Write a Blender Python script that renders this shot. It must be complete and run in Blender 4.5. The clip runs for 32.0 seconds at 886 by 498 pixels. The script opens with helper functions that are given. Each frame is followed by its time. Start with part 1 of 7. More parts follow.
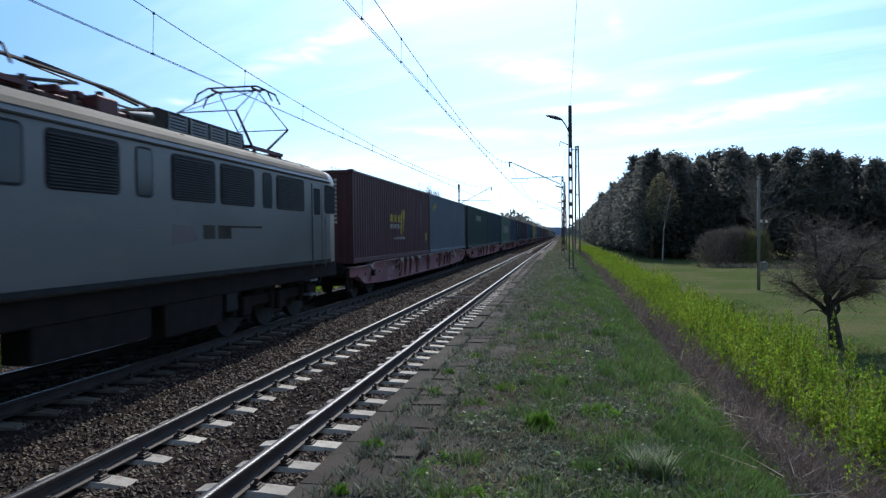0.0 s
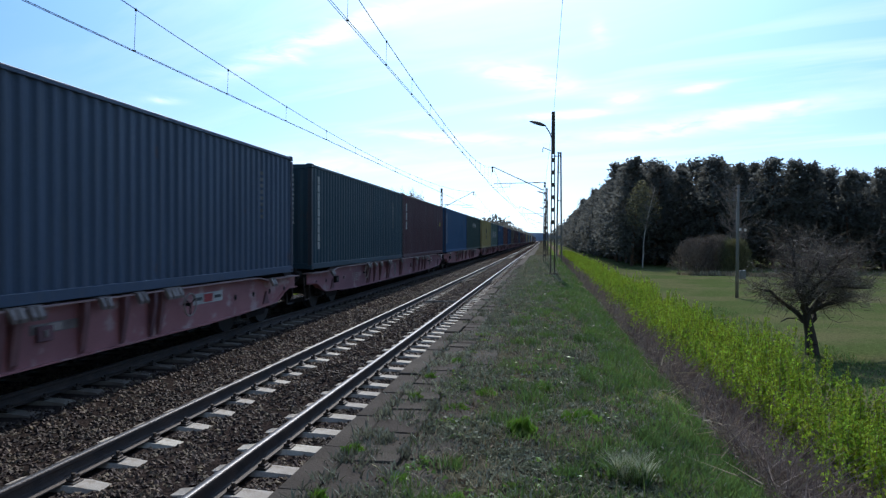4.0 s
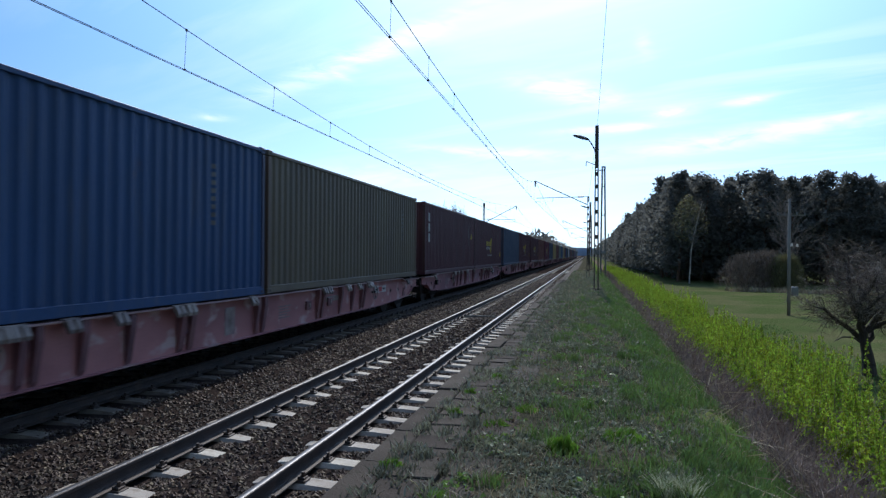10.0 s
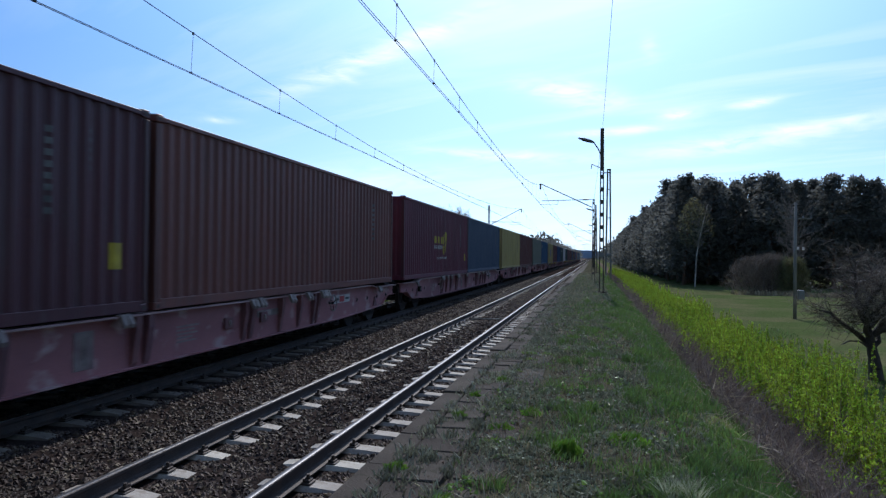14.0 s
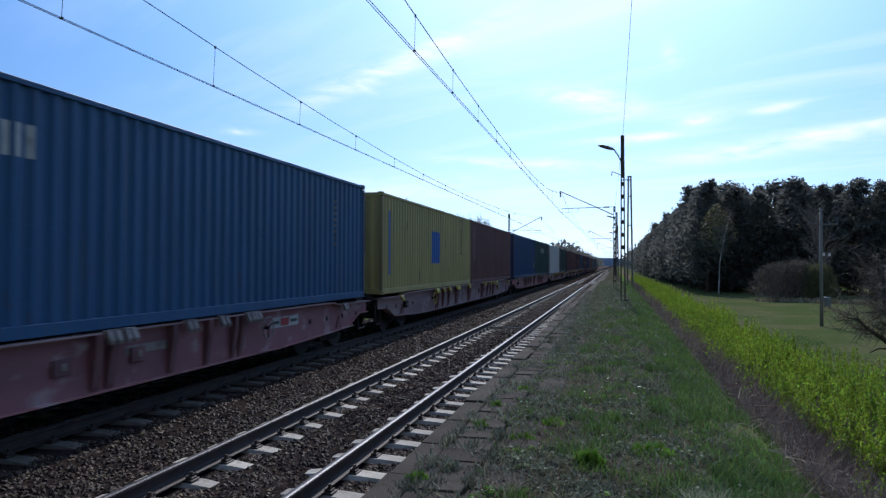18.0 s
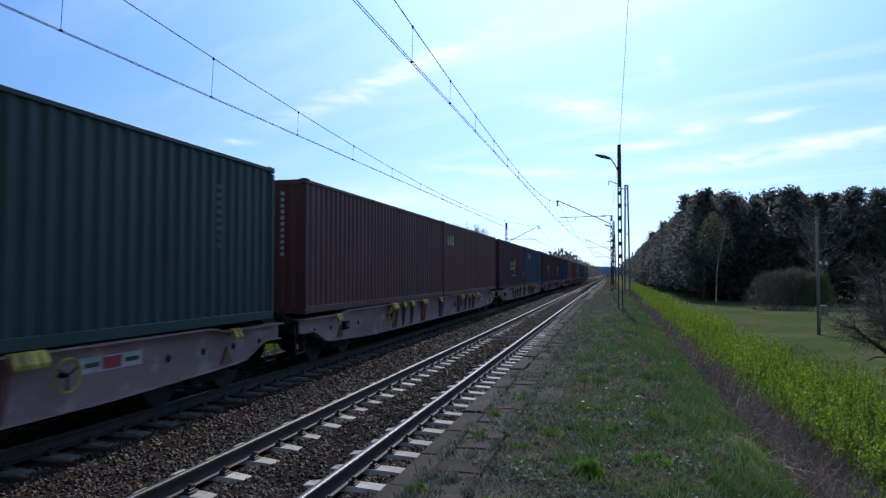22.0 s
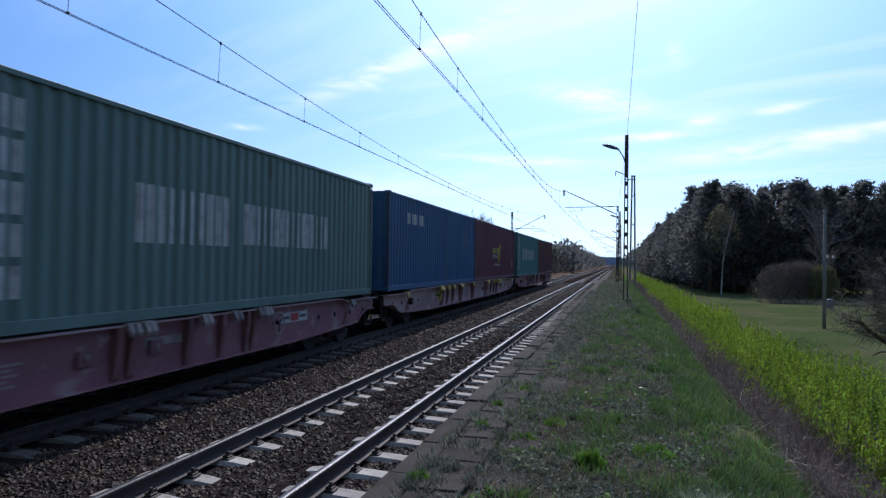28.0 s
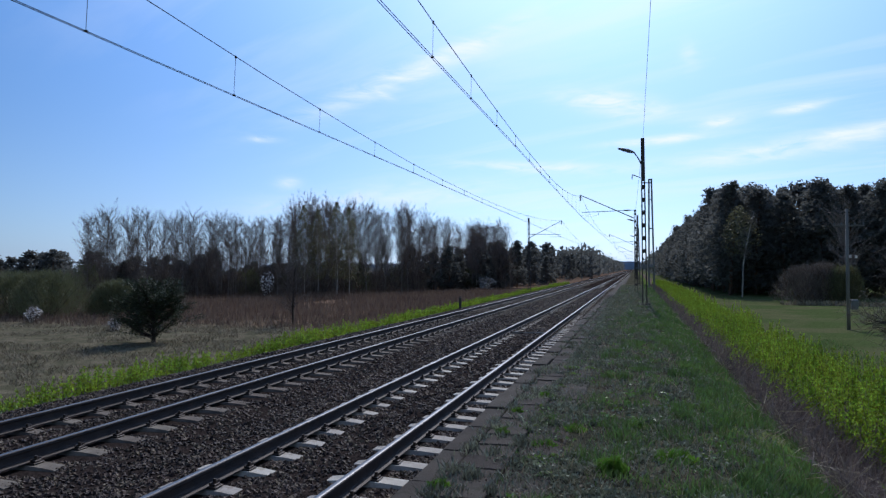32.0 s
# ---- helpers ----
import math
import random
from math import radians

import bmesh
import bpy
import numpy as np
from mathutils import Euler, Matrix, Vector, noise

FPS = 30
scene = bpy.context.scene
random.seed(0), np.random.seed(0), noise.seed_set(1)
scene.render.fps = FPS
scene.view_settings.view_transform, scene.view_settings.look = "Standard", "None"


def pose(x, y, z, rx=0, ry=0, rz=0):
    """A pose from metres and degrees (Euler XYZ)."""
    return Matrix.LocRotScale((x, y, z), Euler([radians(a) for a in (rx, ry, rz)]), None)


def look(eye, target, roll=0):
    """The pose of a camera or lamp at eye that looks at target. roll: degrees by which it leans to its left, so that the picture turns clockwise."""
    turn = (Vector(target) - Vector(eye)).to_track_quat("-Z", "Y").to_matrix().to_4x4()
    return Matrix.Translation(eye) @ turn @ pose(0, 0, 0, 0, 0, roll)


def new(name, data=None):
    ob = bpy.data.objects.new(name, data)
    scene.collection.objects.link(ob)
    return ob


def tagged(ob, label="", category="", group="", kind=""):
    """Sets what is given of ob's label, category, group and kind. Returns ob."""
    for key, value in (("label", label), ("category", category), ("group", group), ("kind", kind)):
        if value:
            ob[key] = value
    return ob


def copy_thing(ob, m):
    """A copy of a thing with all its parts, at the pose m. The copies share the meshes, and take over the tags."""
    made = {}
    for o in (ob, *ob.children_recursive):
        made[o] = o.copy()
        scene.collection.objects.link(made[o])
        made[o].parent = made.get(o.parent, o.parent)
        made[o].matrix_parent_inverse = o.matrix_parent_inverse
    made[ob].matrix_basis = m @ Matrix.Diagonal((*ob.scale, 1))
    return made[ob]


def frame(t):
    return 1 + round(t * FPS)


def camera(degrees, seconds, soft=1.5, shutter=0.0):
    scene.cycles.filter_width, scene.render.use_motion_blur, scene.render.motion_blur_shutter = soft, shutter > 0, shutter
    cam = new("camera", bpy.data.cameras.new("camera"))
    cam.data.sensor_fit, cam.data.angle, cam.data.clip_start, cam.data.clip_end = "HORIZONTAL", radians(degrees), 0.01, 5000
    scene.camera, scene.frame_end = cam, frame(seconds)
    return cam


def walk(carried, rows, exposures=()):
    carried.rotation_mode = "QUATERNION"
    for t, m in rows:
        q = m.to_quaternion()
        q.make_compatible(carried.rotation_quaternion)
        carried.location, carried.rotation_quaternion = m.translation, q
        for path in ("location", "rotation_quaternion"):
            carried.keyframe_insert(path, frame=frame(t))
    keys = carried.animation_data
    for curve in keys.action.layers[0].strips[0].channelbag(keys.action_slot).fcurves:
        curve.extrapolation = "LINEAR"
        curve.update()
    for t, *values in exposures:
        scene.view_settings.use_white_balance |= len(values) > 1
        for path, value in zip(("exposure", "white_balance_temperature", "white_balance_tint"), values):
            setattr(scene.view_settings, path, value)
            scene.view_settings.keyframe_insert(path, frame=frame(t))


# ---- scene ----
cam = camera(66.0, 32.0, soft=1.36, shutter=0.12)
# seconds, eye x y z, yaw, pitch, roll
PATH = [
    (0.0, 3.499, -0.046, 1.989, 9.92, -1.11, -0.66),
    (0.5, 3.493, -0.026, 1.984, 9.73, -0.98, -0.58),
    (1.0, 3.492, -0.012, 1.984, 9.72, -1.02, -0.47),
    (1.5, 3.488, -0.010, 1.987, 9.38, -1.11, -0.10),
    (2.0, 3.485, -0.016, 1.991, 8.87, -1.12, -0.03),
    (2.5, 3.485, -0.017, 1.989, 8.38, -0.97, -0.13),
    (4.5, 3.476, -0.010, 1.985, 8.59, -0.60, 0.41),
    (5.0, 3.474, -0.007, 1.979, 9.08, -0.31, 0.90),
    (5.5, 3.473, -0.013, 1.983, 9.89, -0.11, 0.29),
    (6.0, 3.479, -0.002, 1.978, 12.76, -0.17, -0.02),
    (6.5, 3.500, 0.014, 1.975, 14.76, -0.35, -0.01),
    (7.0, 3.502, 0.009, 1.977, 15.85, -0.47, 0.16),
    (7.5, 3.505, 0.006, 1.982, 15.75, -0.54, 0.18),
    (8.0, 3.507, 0.003, 1.986, 12.13, -0.59, 0.51),
    (8.5, 3.502, 0.024, 1.981, 11.87, -0.68, 0.48),
    (9.0, 3.501, 0.022, 1.990, 11.70, -0.55, 0.58),
    (9.5, 3.501, 0.010, 1.989, 11.76, -0.05, 0.59),
    (10.0, 3.499, 0.018, 1.985, 11.95, 0.41, 0.40),
    (10.5, 3.499, 0.008, 1.990, 12.19, 0.79, 0.33),
    (11.0, 3.498, 0.013, 1.991, 12.35, 1.16, 0.28),
    (11.5, 3.501, 0.008, 1.998, 12.55, 1.25, 0.14),
    (12.0, 3.507, -0.001, 1.995, 12.69, 1.25, -0.26),
    (12.5, 3.505, 0.001, 2.002, 12.72, 1.12, -0.52),
    (13.0, 3.511, -0.002, 1.995, 12.40, 1.08, -0.56),
    (13.5, 3.507, 0.003, 1.997, 12.20, 0.80, -0.30),
    (14.0, 3.501, 0.003, 1.993, 12.37, 0.61, 0.52),
    (14.5, 3.499, 0.005, 1.992, 12.79, 0.33, 0.78),
    (16.5, 3.501, -0.008, 2.004, 13.63, 0.88, 0.78),
    (17.0, 3.502, -0.025, 2.005, 13.59, 1.29, 0.94),
    (17.5, 3.508, -0.011, 2.000, 13.80, 1.41, 0.44),
    (18.0, 3.506, -0.003, 1.999, 14.07, 1.33, 0.13),
    (18.5, 3.506, -0.009, 1.997, 14.29, 1.20, -0.08),
    (19.0, 3.510, -0.015, 2.003, 14.50, 1.10, -0.13),
    (19.5, 3.512, -0.010, 2.004, 14.55, 1.00, -0.27),
    (20.0, 3.514, -0.009, 2.001, 14.38, 1.10, -0.47),
    (20.5, 3.508, -0.022, 2.013, 14.13, 1.22, -0.51),
    (21.0, 3.510, -0.015, 2.008, 13.93, 1.58, -0.48),
    (21.5, 3.508, -0.017, 2.007, 13.86, 1.91, -0.25),
    (22.0, 3.502, -0.027, 2.015, 13.85, 2.09, -0.03),
    (22.5, 3.506, -0.022, 2.012, 13.91, 2.21, 0.10),
    (23.0, 3.507, -0.028, 2.012, 13.87, 2.29, 0.29),
    (23.5, 3.502, -0.025, 2.014, 13.82, 2.41, 0.48),
    (24.0, 3.497, -0.017, 2.010, 13.73, 2.58, 0.63),
    (24.5, 3.494, -0.037, 2.030, 13.60, 2.69, 0.71),
    (26.5, 3.498, -0.022, 2.023, 13.59, 3.00, 0.69),
    (27.0, 3.506, -0.025, 2.019, 13.63, 2.42, 0.59),
    (27.5, 3.500, -0.010, 2.014, 13.87, 1.72, 0.62),
    (28.0, 3.501, -0.010, 2.021, 14.29, 1.10, 0.77),
    (28.5, 3.501, -0.008, 2.019, 14.94, 0.75, 0.15),
    (29.0, 3.507, -0.002, 2.018, 15.48, 0.64, -0.31),
    (29.5, 3.506, -0.008, 2.021, 15.73, 0.67, -0.59),
    (30.0, 3.505, 0.005, 2.014, 15.64, 0.87, -0.54),
    (30.5, 3.503, 0.004, 2.013, 15.59, 1.09, -0.47),
    (31.0, 3.507, -0.000, 2.016, 15.61, 1.34, -0.50),
    (31.5, 3.505, -0.019, 2.020, 15.68, 1.54, -0.38),
    (32.0, 3.504, -0.000, 2.015, 15.72, 1.74, -0.31),
]
EXPOSURE = [(0.0, -0.05, 6450, 10), (5.0, -0.12, 6300, 11), (9.0, -0.14, 6250, 11), (13.0, -0.32, 6100, 13), (22.0, -0.40, 6000, 15), (27.0, -0.48, 5900, 20), (28.6, -0.30, 6000, 15), (30.5, -0.24, 6050, 13), (32.0, -0.60, 5950, 15)]
walk(cam, [(t, pose(x, y, z, 90 + pitch, 0, yaw) @ pose(0, 0, 0, 0, 0, roll)) for t, x, y, z, yaw, pitch, roll in PATH], EXPOSURE)

# ---- daylight ----
SUN_EL, SUN_AZ = 40.0, -2.6
SKY_S = 0.068
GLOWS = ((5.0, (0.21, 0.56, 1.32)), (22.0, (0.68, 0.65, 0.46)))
HAZE = (0.92, 1.0, 0.98)
CLOUD = (1.38, 1.48, 1.54, 1)
world = bpy.data.worlds.new("sky")
scene.world = world
world.use_nodes = True
wn, wl = world.node_tree.nodes, world.node_tree.links
wn.clear()


def wnode(kind, **values):
    node = wn.new(kind)
    for key, value in values.items():
        node.inputs[key].default_value = value
    return node


sky = wnode("ShaderNodeTexSky")
sky.sky_type, sky.sun_disc = "NISHITA", False
sky.sun_elevation, sky.sun_rotation = radians(SUN_EL), radians(SUN_AZ)
sky.air_density, sky.dust_density, sky.ozone_density = 1.0, 1.2, 1.5
# thin cirrus: stretched noise on the sky dome, projected on a flat layer overhead
wco = wnode("ShaderNodeTexCoord")
wsep = wnode("ShaderNodeSeparateXYZ")
wl.new(wco.outputs["Generated"], wsep.inputs[0])
wz = wnode("ShaderNodeMath"); wz.operation = "MAXIMUM"; wz.inputs[1].default_value = 0.02
wl.new(wsep.outputs["Z"], wz.inputs[0])
wza = wnode("ShaderNodeMath"); wza.operation = "ADD"; wza.inputs[1].default_value = 0.09
wl.new(wz.outputs[0], wza.inputs[0])
wdiv = wnode("ShaderNodeVectorMath"); wdiv.operation = "DIVIDE"
wcomb = wnode("ShaderNodeCombineXYZ", Z=1.0)
for axis in "XYZ":
    wl.new(wza.outputs[0], wcomb.inputs[axis])
wl.new(wco.outputs["Generated"], wdiv.inputs[0])
wl.new(wcomb.outputs[0], wdiv.inputs[1])
wmap = wnode("ShaderNodeMapping")
wmap.vector_type = "TEXTURE"
wmap.inputs["Rotation"].default_value = (0, 0, radians(-24))
wmap.inputs["Scale"].default_value = (3.0, 0.8, 1.0)
wmap.inputs["Location"].default_value = (0.4, 0.9, 0)
wl.new(wdiv.outputs[0], wmap.inputs["Vector"])
wnoise = wnode("ShaderNodeTexNoise", Scale=1.45, Detail=8.0, Roughness=0.56, Distortion=0.5)
wl.new(wmap.outputs[0], wnoise.inputs["Vector"])
wramp = wnode("ShaderNodeMapRange")
wramp.inputs["From Min"].default_value, wramp.inputs["From Max"].default_value = 0.49, 0.70
wramp.inputs["To Min"].default_value, wramp.inputs["To Max"].default_value = 0.0, 0.34
wl.new(wnoise.outputs["Fac"], wramp.inputs["Value"])
# the cirrus field thins out towards the north-west
wside = wnode("ShaderNodeSeparateXYZ")
wl.new(wdiv.outputs[0], wside.inputs[0])
wthin = wnode("ShaderNodeMapRange")
wthin.interpolation_type = "SMOOTHSTEP"
wthin.inputs["From Min"].default_value, wthin.inputs["From Max"].default_value = -2.4, -0.7
wl.new(wside.outputs["X"], wthin.inputs["Value"])
wveils = wnode("ShaderNodeMath"); wveils.operation = "MULTIPLY"
wl.new(wramp.outputs[0], wveils.inputs[0])
wl.new(wthin.outputs[0], wveils.inputs[1])
wtint = wnode("ShaderNodeMix"); wtint.data_type, wtint.blend_type = "RGBA", "MULTIPLY"
wtint.inputs["Factor"].default_value = 1.0
wtint.inputs["B"].default_value = (SKY_S * 0.70, SKY_S * 0.97, SKY_S * 1.16, 1)
wl.new(sky.outputs[0], wtint.inputs["A"])
sun_way = Vector((math.sin(radians(SUN_AZ)) * math.cos(radians(SUN_EL)), math.cos(radians(SUN_AZ)) * math.cos(radians(SUN_EL)), math.sin(radians(SUN_EL))))
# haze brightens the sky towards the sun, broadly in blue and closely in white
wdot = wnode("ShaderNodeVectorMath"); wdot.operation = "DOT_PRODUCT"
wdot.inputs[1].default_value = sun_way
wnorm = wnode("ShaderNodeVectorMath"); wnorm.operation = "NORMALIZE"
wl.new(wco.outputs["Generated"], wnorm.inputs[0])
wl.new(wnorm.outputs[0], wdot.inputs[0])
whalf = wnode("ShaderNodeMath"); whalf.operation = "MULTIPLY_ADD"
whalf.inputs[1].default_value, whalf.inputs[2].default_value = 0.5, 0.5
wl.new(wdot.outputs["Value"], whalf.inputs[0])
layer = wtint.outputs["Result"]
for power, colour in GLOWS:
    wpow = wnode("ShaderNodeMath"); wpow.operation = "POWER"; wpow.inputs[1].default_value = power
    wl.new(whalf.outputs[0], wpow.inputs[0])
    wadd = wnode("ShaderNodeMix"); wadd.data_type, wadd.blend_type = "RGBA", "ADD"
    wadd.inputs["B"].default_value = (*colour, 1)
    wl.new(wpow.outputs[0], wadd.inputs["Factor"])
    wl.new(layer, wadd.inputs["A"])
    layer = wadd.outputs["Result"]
# and a pale veil lies low over the horizon on the sunny side
wlow = wnode("ShaderNodeMapRange")
wlow.inputs["From Min"].default_value, wlow.inputs["From Max"].default_value = 0.30, 0.0
wl.new(wsep.outputs["Z"], wlow.inputs["Value"])
wlow2 = wnode("ShaderNodeMath"); wlow2.operation = "POWER"; wlow2.inputs[1].default_value = 2.2
wl.new(wlow.outputs[0], wlow2.inputs[0])
wveil = wnode("ShaderNodeMath"); wveil.operation = "POWER"; wveil.inputs[1].default_value = 5.0
wl.new(whalf.outputs[0], wveil.inputs[0])
wveil2 = wnode("ShaderNodeMath"); wveil2.operation = "MULTIPLY"
wl.new(wlow2.outputs[0], wveil2.inputs[0])
wl.new(wveil.outputs[0], wveil2.inputs[1])
wadd = wnode("ShaderNodeMix"); wadd.data_type, wadd.blend_type = "RGBA", "ADD"
wadd.inputs["B"].default_value = (*HAZE, 1)
wl.new(wveil2.outputs[0], wadd.inputs["Factor"])
wl.new(layer, wadd.inputs["A"])
layer = wadd.outputs["Result"]
# single wisps of cirrus: bearing and height in degrees, half length, half width, slope, density
WISPS = [(-17.0, 16.8, 11.0, 1.0, 22, 0.55), (-1.6, 13.3, 4.2, 0.9, -11, 0.85), (-8.5, 8.5, 6.8, 0.45, -3, 0.6), (1.6, 10.2, 4.4, 0.32, 2, 0.75), (6.5, 11.3, 1.8, 0.42, 4, 0.7),
         (12.1, 11.8, 1.7, 0.36, 5, 0.7), (10.0, 8.8, 9.0, 0.75, 4, 0.62), (17.0, 9.9, 4.0, 0.5, 6, 0.5), (4.4, 16.4, 0.7, 1.1, 15, 0.35), (-30.5, 10.6, 1.3, 0.25, 2, 0.5), (-20.6, 14.4, 0.9, 0.25, -20, 0.35),
         (-20.0, 6.0, 11.0, 1.1, 5, 0.4), (-28.5, 7.2, 1.0, 0.5, 0, 0.4)]


def wmath(op, a, b=None, c=None):
    node = wn.new("ShaderNodeMath")
    node.operation = op
    for k, v in enumerate((a, b, c)):
        if isinstance(v, (int, float)):
            node.inputs[k].default_value = v
        elif v is not None:
            wl.new(v, node.inputs[k])
    return node.outputs[0]


wdir = wnode("ShaderNodeSeparateXYZ")
wl.new(wnorm.outputs[0], wdir.inputs[0])
bearing = wmath("MULTIPLY", wmath("ARCTAN2", wdir.outputs["X"], wdir.outputs["Y"]), 57.2958)
rising = wmath("MULTIPLY", wmath("ARCSINE", wdir.outputs["Z"]), 57.2958)
wfray = wnode("ShaderNodeTexNoise", Scale=1.0, Detail=7.0, Roughness=0.6, Distortion=0.8)
wplace = wnode("ShaderNodeCombineXYZ")
wl.new(wmath("MULTIPLY", bearing, 0.28), wplace.inputs["X"])
wl.new(wmath("MULTIPLY", rising, 1.1), wplace.inputs["Y"])
wl.new(wplace.outputs[0], wfray.inputs["Vector"])
fray = wmath("MULTIPLY_ADD", wfray.outputs["Fac"], 4.2, -1.15)
total = None
for az0, el0, long, wide, slope, dense in WISPS:
    ca, sa = math.cos(radians(slope)), math.sin(radians(slope))
    du, dv = wmath("SUBTRACT", bearing, az0), wmath("SUBTRACT", rising, el0)
    u = wmath("MULTIPLY_ADD", du, ca / long, wmath("MULTIPLY", dv, sa / long))
    v = wmath("MULTIPLY_ADD", dv, ca / wide, wmath("MULTIPLY", du, -sa / wide))
    far = wmath("MULTIPLY_ADD", u, u, wmath("MULTIPLY", v, v))
    veil = wmath("MULTIPLY", wmath("POWER", 0.3, far), dense)
    total = veil if total is None else wmath("ADD", total, veil)
wispy = wmath("MULTIPLY", total, wmath("MAXIMUM", fray, 0.0))
wall = wmath("MINIMUM", wmath("ADD", wispy, wveils.outputs[0]), 0.92)
wmix = wnode("ShaderNodeMix"); wmix.data_type = "RGBA"
wmix.inputs["B"].default_value = CLOUD
wl.new(wall, wmix.inputs["Factor"])
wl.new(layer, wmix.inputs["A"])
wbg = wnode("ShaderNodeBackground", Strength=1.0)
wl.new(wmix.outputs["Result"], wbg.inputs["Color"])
wout = wnode("ShaderNodeOutputWorld")
wl.new(wbg.outputs[0], wout.inputs["Surface"])

sun_data = bpy.data.lights.new("sun", "SUN")
sun_data.energy, sun_data.angle, sun_data.color = 4.7, radians(0.55), (1.0, 0.95, 0.87)
sun = new("sun", sun_data)
sun.matrix_world = look(sun_way * 300, (0, 0, 0))


# ---- mesh building ----
class Geo:
    """Vertices and faces gathered by simple shapes."""

    def __init__(self):
        self.v, self.f = [], []

    def add(self, verts, faces):
        n = len(self.v)
        self.v += [tuple(p) for p in verts]
        self.f += [tuple(i + n for i in face) for face in faces]
        return self

    def box(self, x0, x1, y0, y1, z0, z1, bevel=0.0):
        if bevel <= 0:
            verts = [(x, y, z) for x in (x0, x1) for y in (y0, y1) for z in (z0, z1)]
            return self.add(verts, [(0, 1, 3, 2), (4, 6, 7, 5), (0, 4, 5, 1), (2, 3, 7, 6), (0, 2, 6, 4), (1, 5, 7, 3)])
        b = min(bevel, (x1 - x0) / 2.01, (y1 - y0) / 2.01, (z1 - z0) / 2.01)
        verts, at = [], {}
        for ix, x in enumerate((x0, x1)):
            for iy, y in enumerate((y0, y1)):
                for iz, z in enumerate((z0, z1)):
                    for k in range(3):
                        p = [x, y, z]
                        for j, side in enumerate((ix, iy, iz)):
                            if j != k:
                                p[j] += b if side == 0 else -b
                        at[ix, iy, iz, k] = len(verts)
                        verts.append(p)
        faces = []
        for k in range(3):
            a, c = [j for j in range(3) if j != k]
            for s in (0, 1):
                loop = []
                for u, w in ((0, 0), (1, 0), (1, 1), (0, 1)):
                    key = [0, 0, 0]
                    key[k], key[a], key[c] = s, u, w
                    loop.append(at[(*key, k)])
                faces.append(loop)
                for t in (0, 1):
                    key0, key1 = [0, 0, 0], [0, 0, 0]
                    key0[a], key0[c], key0[k] = s, t, 0
                    key1[a], key1[c], key1[k] = s, t, 1
                    faces.append((at[(*key0, a)], at[(*key1, a)], at[(*key1, c)], at[(*key0, c)]))
        for i in (0, 1):
            for j in (0, 1):
                for k in (0, 1):
                    faces.append(tuple(at[i, j, k, m] for m in range(3)))
        return self.add(verts, faces)

    def tube(self, p0, p1, r0, r1=None, n=6, caps=True):
        r1 = r0 if r1 is None else r1
        p0, p1 = Vector(p0), Vector(p1)
        d = (p1 - p0).normalized()
        a = d.orthogonal().normalized()
        b = d.cross(a)
        ring = [(math.cos(2 * math.pi * i / n), math.sin(2 * math.pi * i / n)) for i in range(n)]
        verts = [p0 + (a * c + b * s) * r0 for c, s in ring] + [p1 + (a * c + b * s) * r1 for c, s in ring]
        faces = [(i, (i + 1) % n, n + (i + 1) % n, n + i) for i in range(n)]
        if caps:
            faces += [tuple(range(n - 1, -1, -1)), tuple(range(n, 2 * n))]
        return self.add(verts, faces)

    def path(self, points, r, n=5):
        for p, q in zip(points, points[1:]):
            self.tube(p, q, r, r, n)
        return self

    def prism(self, profile, y0, y1, axis="y"):
        """A closed outline drawn along an axis; the outline is in the two other axes."""
        n = len(profile)

        def at(a, b, c):
            return {"y": (a, c, b), "x": (c, a, b), "z": (a, b, c)}[axis]
        verts = [at(a, b, y0) for a, b in profile] + [at(a, b, y1) for a, b in profile]
        faces = [(i, (i + 1) % n, n + (i + 1) % n, n + i) for i in range(n)]
        return self.add(verts, faces + [tuple(range(n)), tuple(range(2 * n - 1, n - 1, -1))])

    def mesh(self, name, smooth=False):
        me = bpy.data.meshes.new(name)
        me.from_pydata(self.v, [], self.f)
        bm = bmesh.new()
        bm.from_mesh(me)
        bmesh.ops.recalc_face_normals(bm, faces=bm.faces)
        bm.to_mesh(me)
        bm.free()
        if smooth:
            me.polygons.foreach_set("use_smooth", [True] * len(me.polygons))
        return me


def mesh_np(name, verts, faces):
    """A mesh from arrays: verts (n, 3), faces (m, 3 or 4)."""
    me = bpy.data.meshes.new(name)
    verts, faces = np.asarray(verts, np.float32), np.asarray(faces, np.int32)
    k = faces.shape[1]
    me.vertices.add(len(verts))
    me.vertices.foreach_set("co", verts.ravel())
    me.loops.add(faces.size)
    me.loops.foreach_set("vertex_index", faces.ravel())
    me.polygons.add(len(faces))
    me.polygons.foreach_set("loop_start", np.arange(0, faces.size, k, dtype=np.int32))
    me.update(calc_edges=True)
    return me


def put(name, me, material, parent=None, label="", m=None):
    """Links a mesh as one object; the material sits on the object, so that meshes can be shared."""
    if not me.materials:
        me.materials.append(None)
    ob = new(name, me)
    ob.material_slots[0].link = "OBJECT"
    ob.material_slots[0].material = material
    if parent is not None:
        ob.parent = parent
    if m is not None:
        ob.matrix_basis = m
    if label:
        ob["label"] = label
    return ob


def part(name, geo, material, parent, label="", smooth=False, m=None):
    return put(name, geo.mesh(name, smooth), material, parent, label, m)


def thing(name, label, category, group="", kind="", m=None):
    ob = new(name)
    ob.empty_display_size = 0.2
    if m is not None:
        ob.matrix_basis = m
    return tagged(ob, label, category, group, kind)


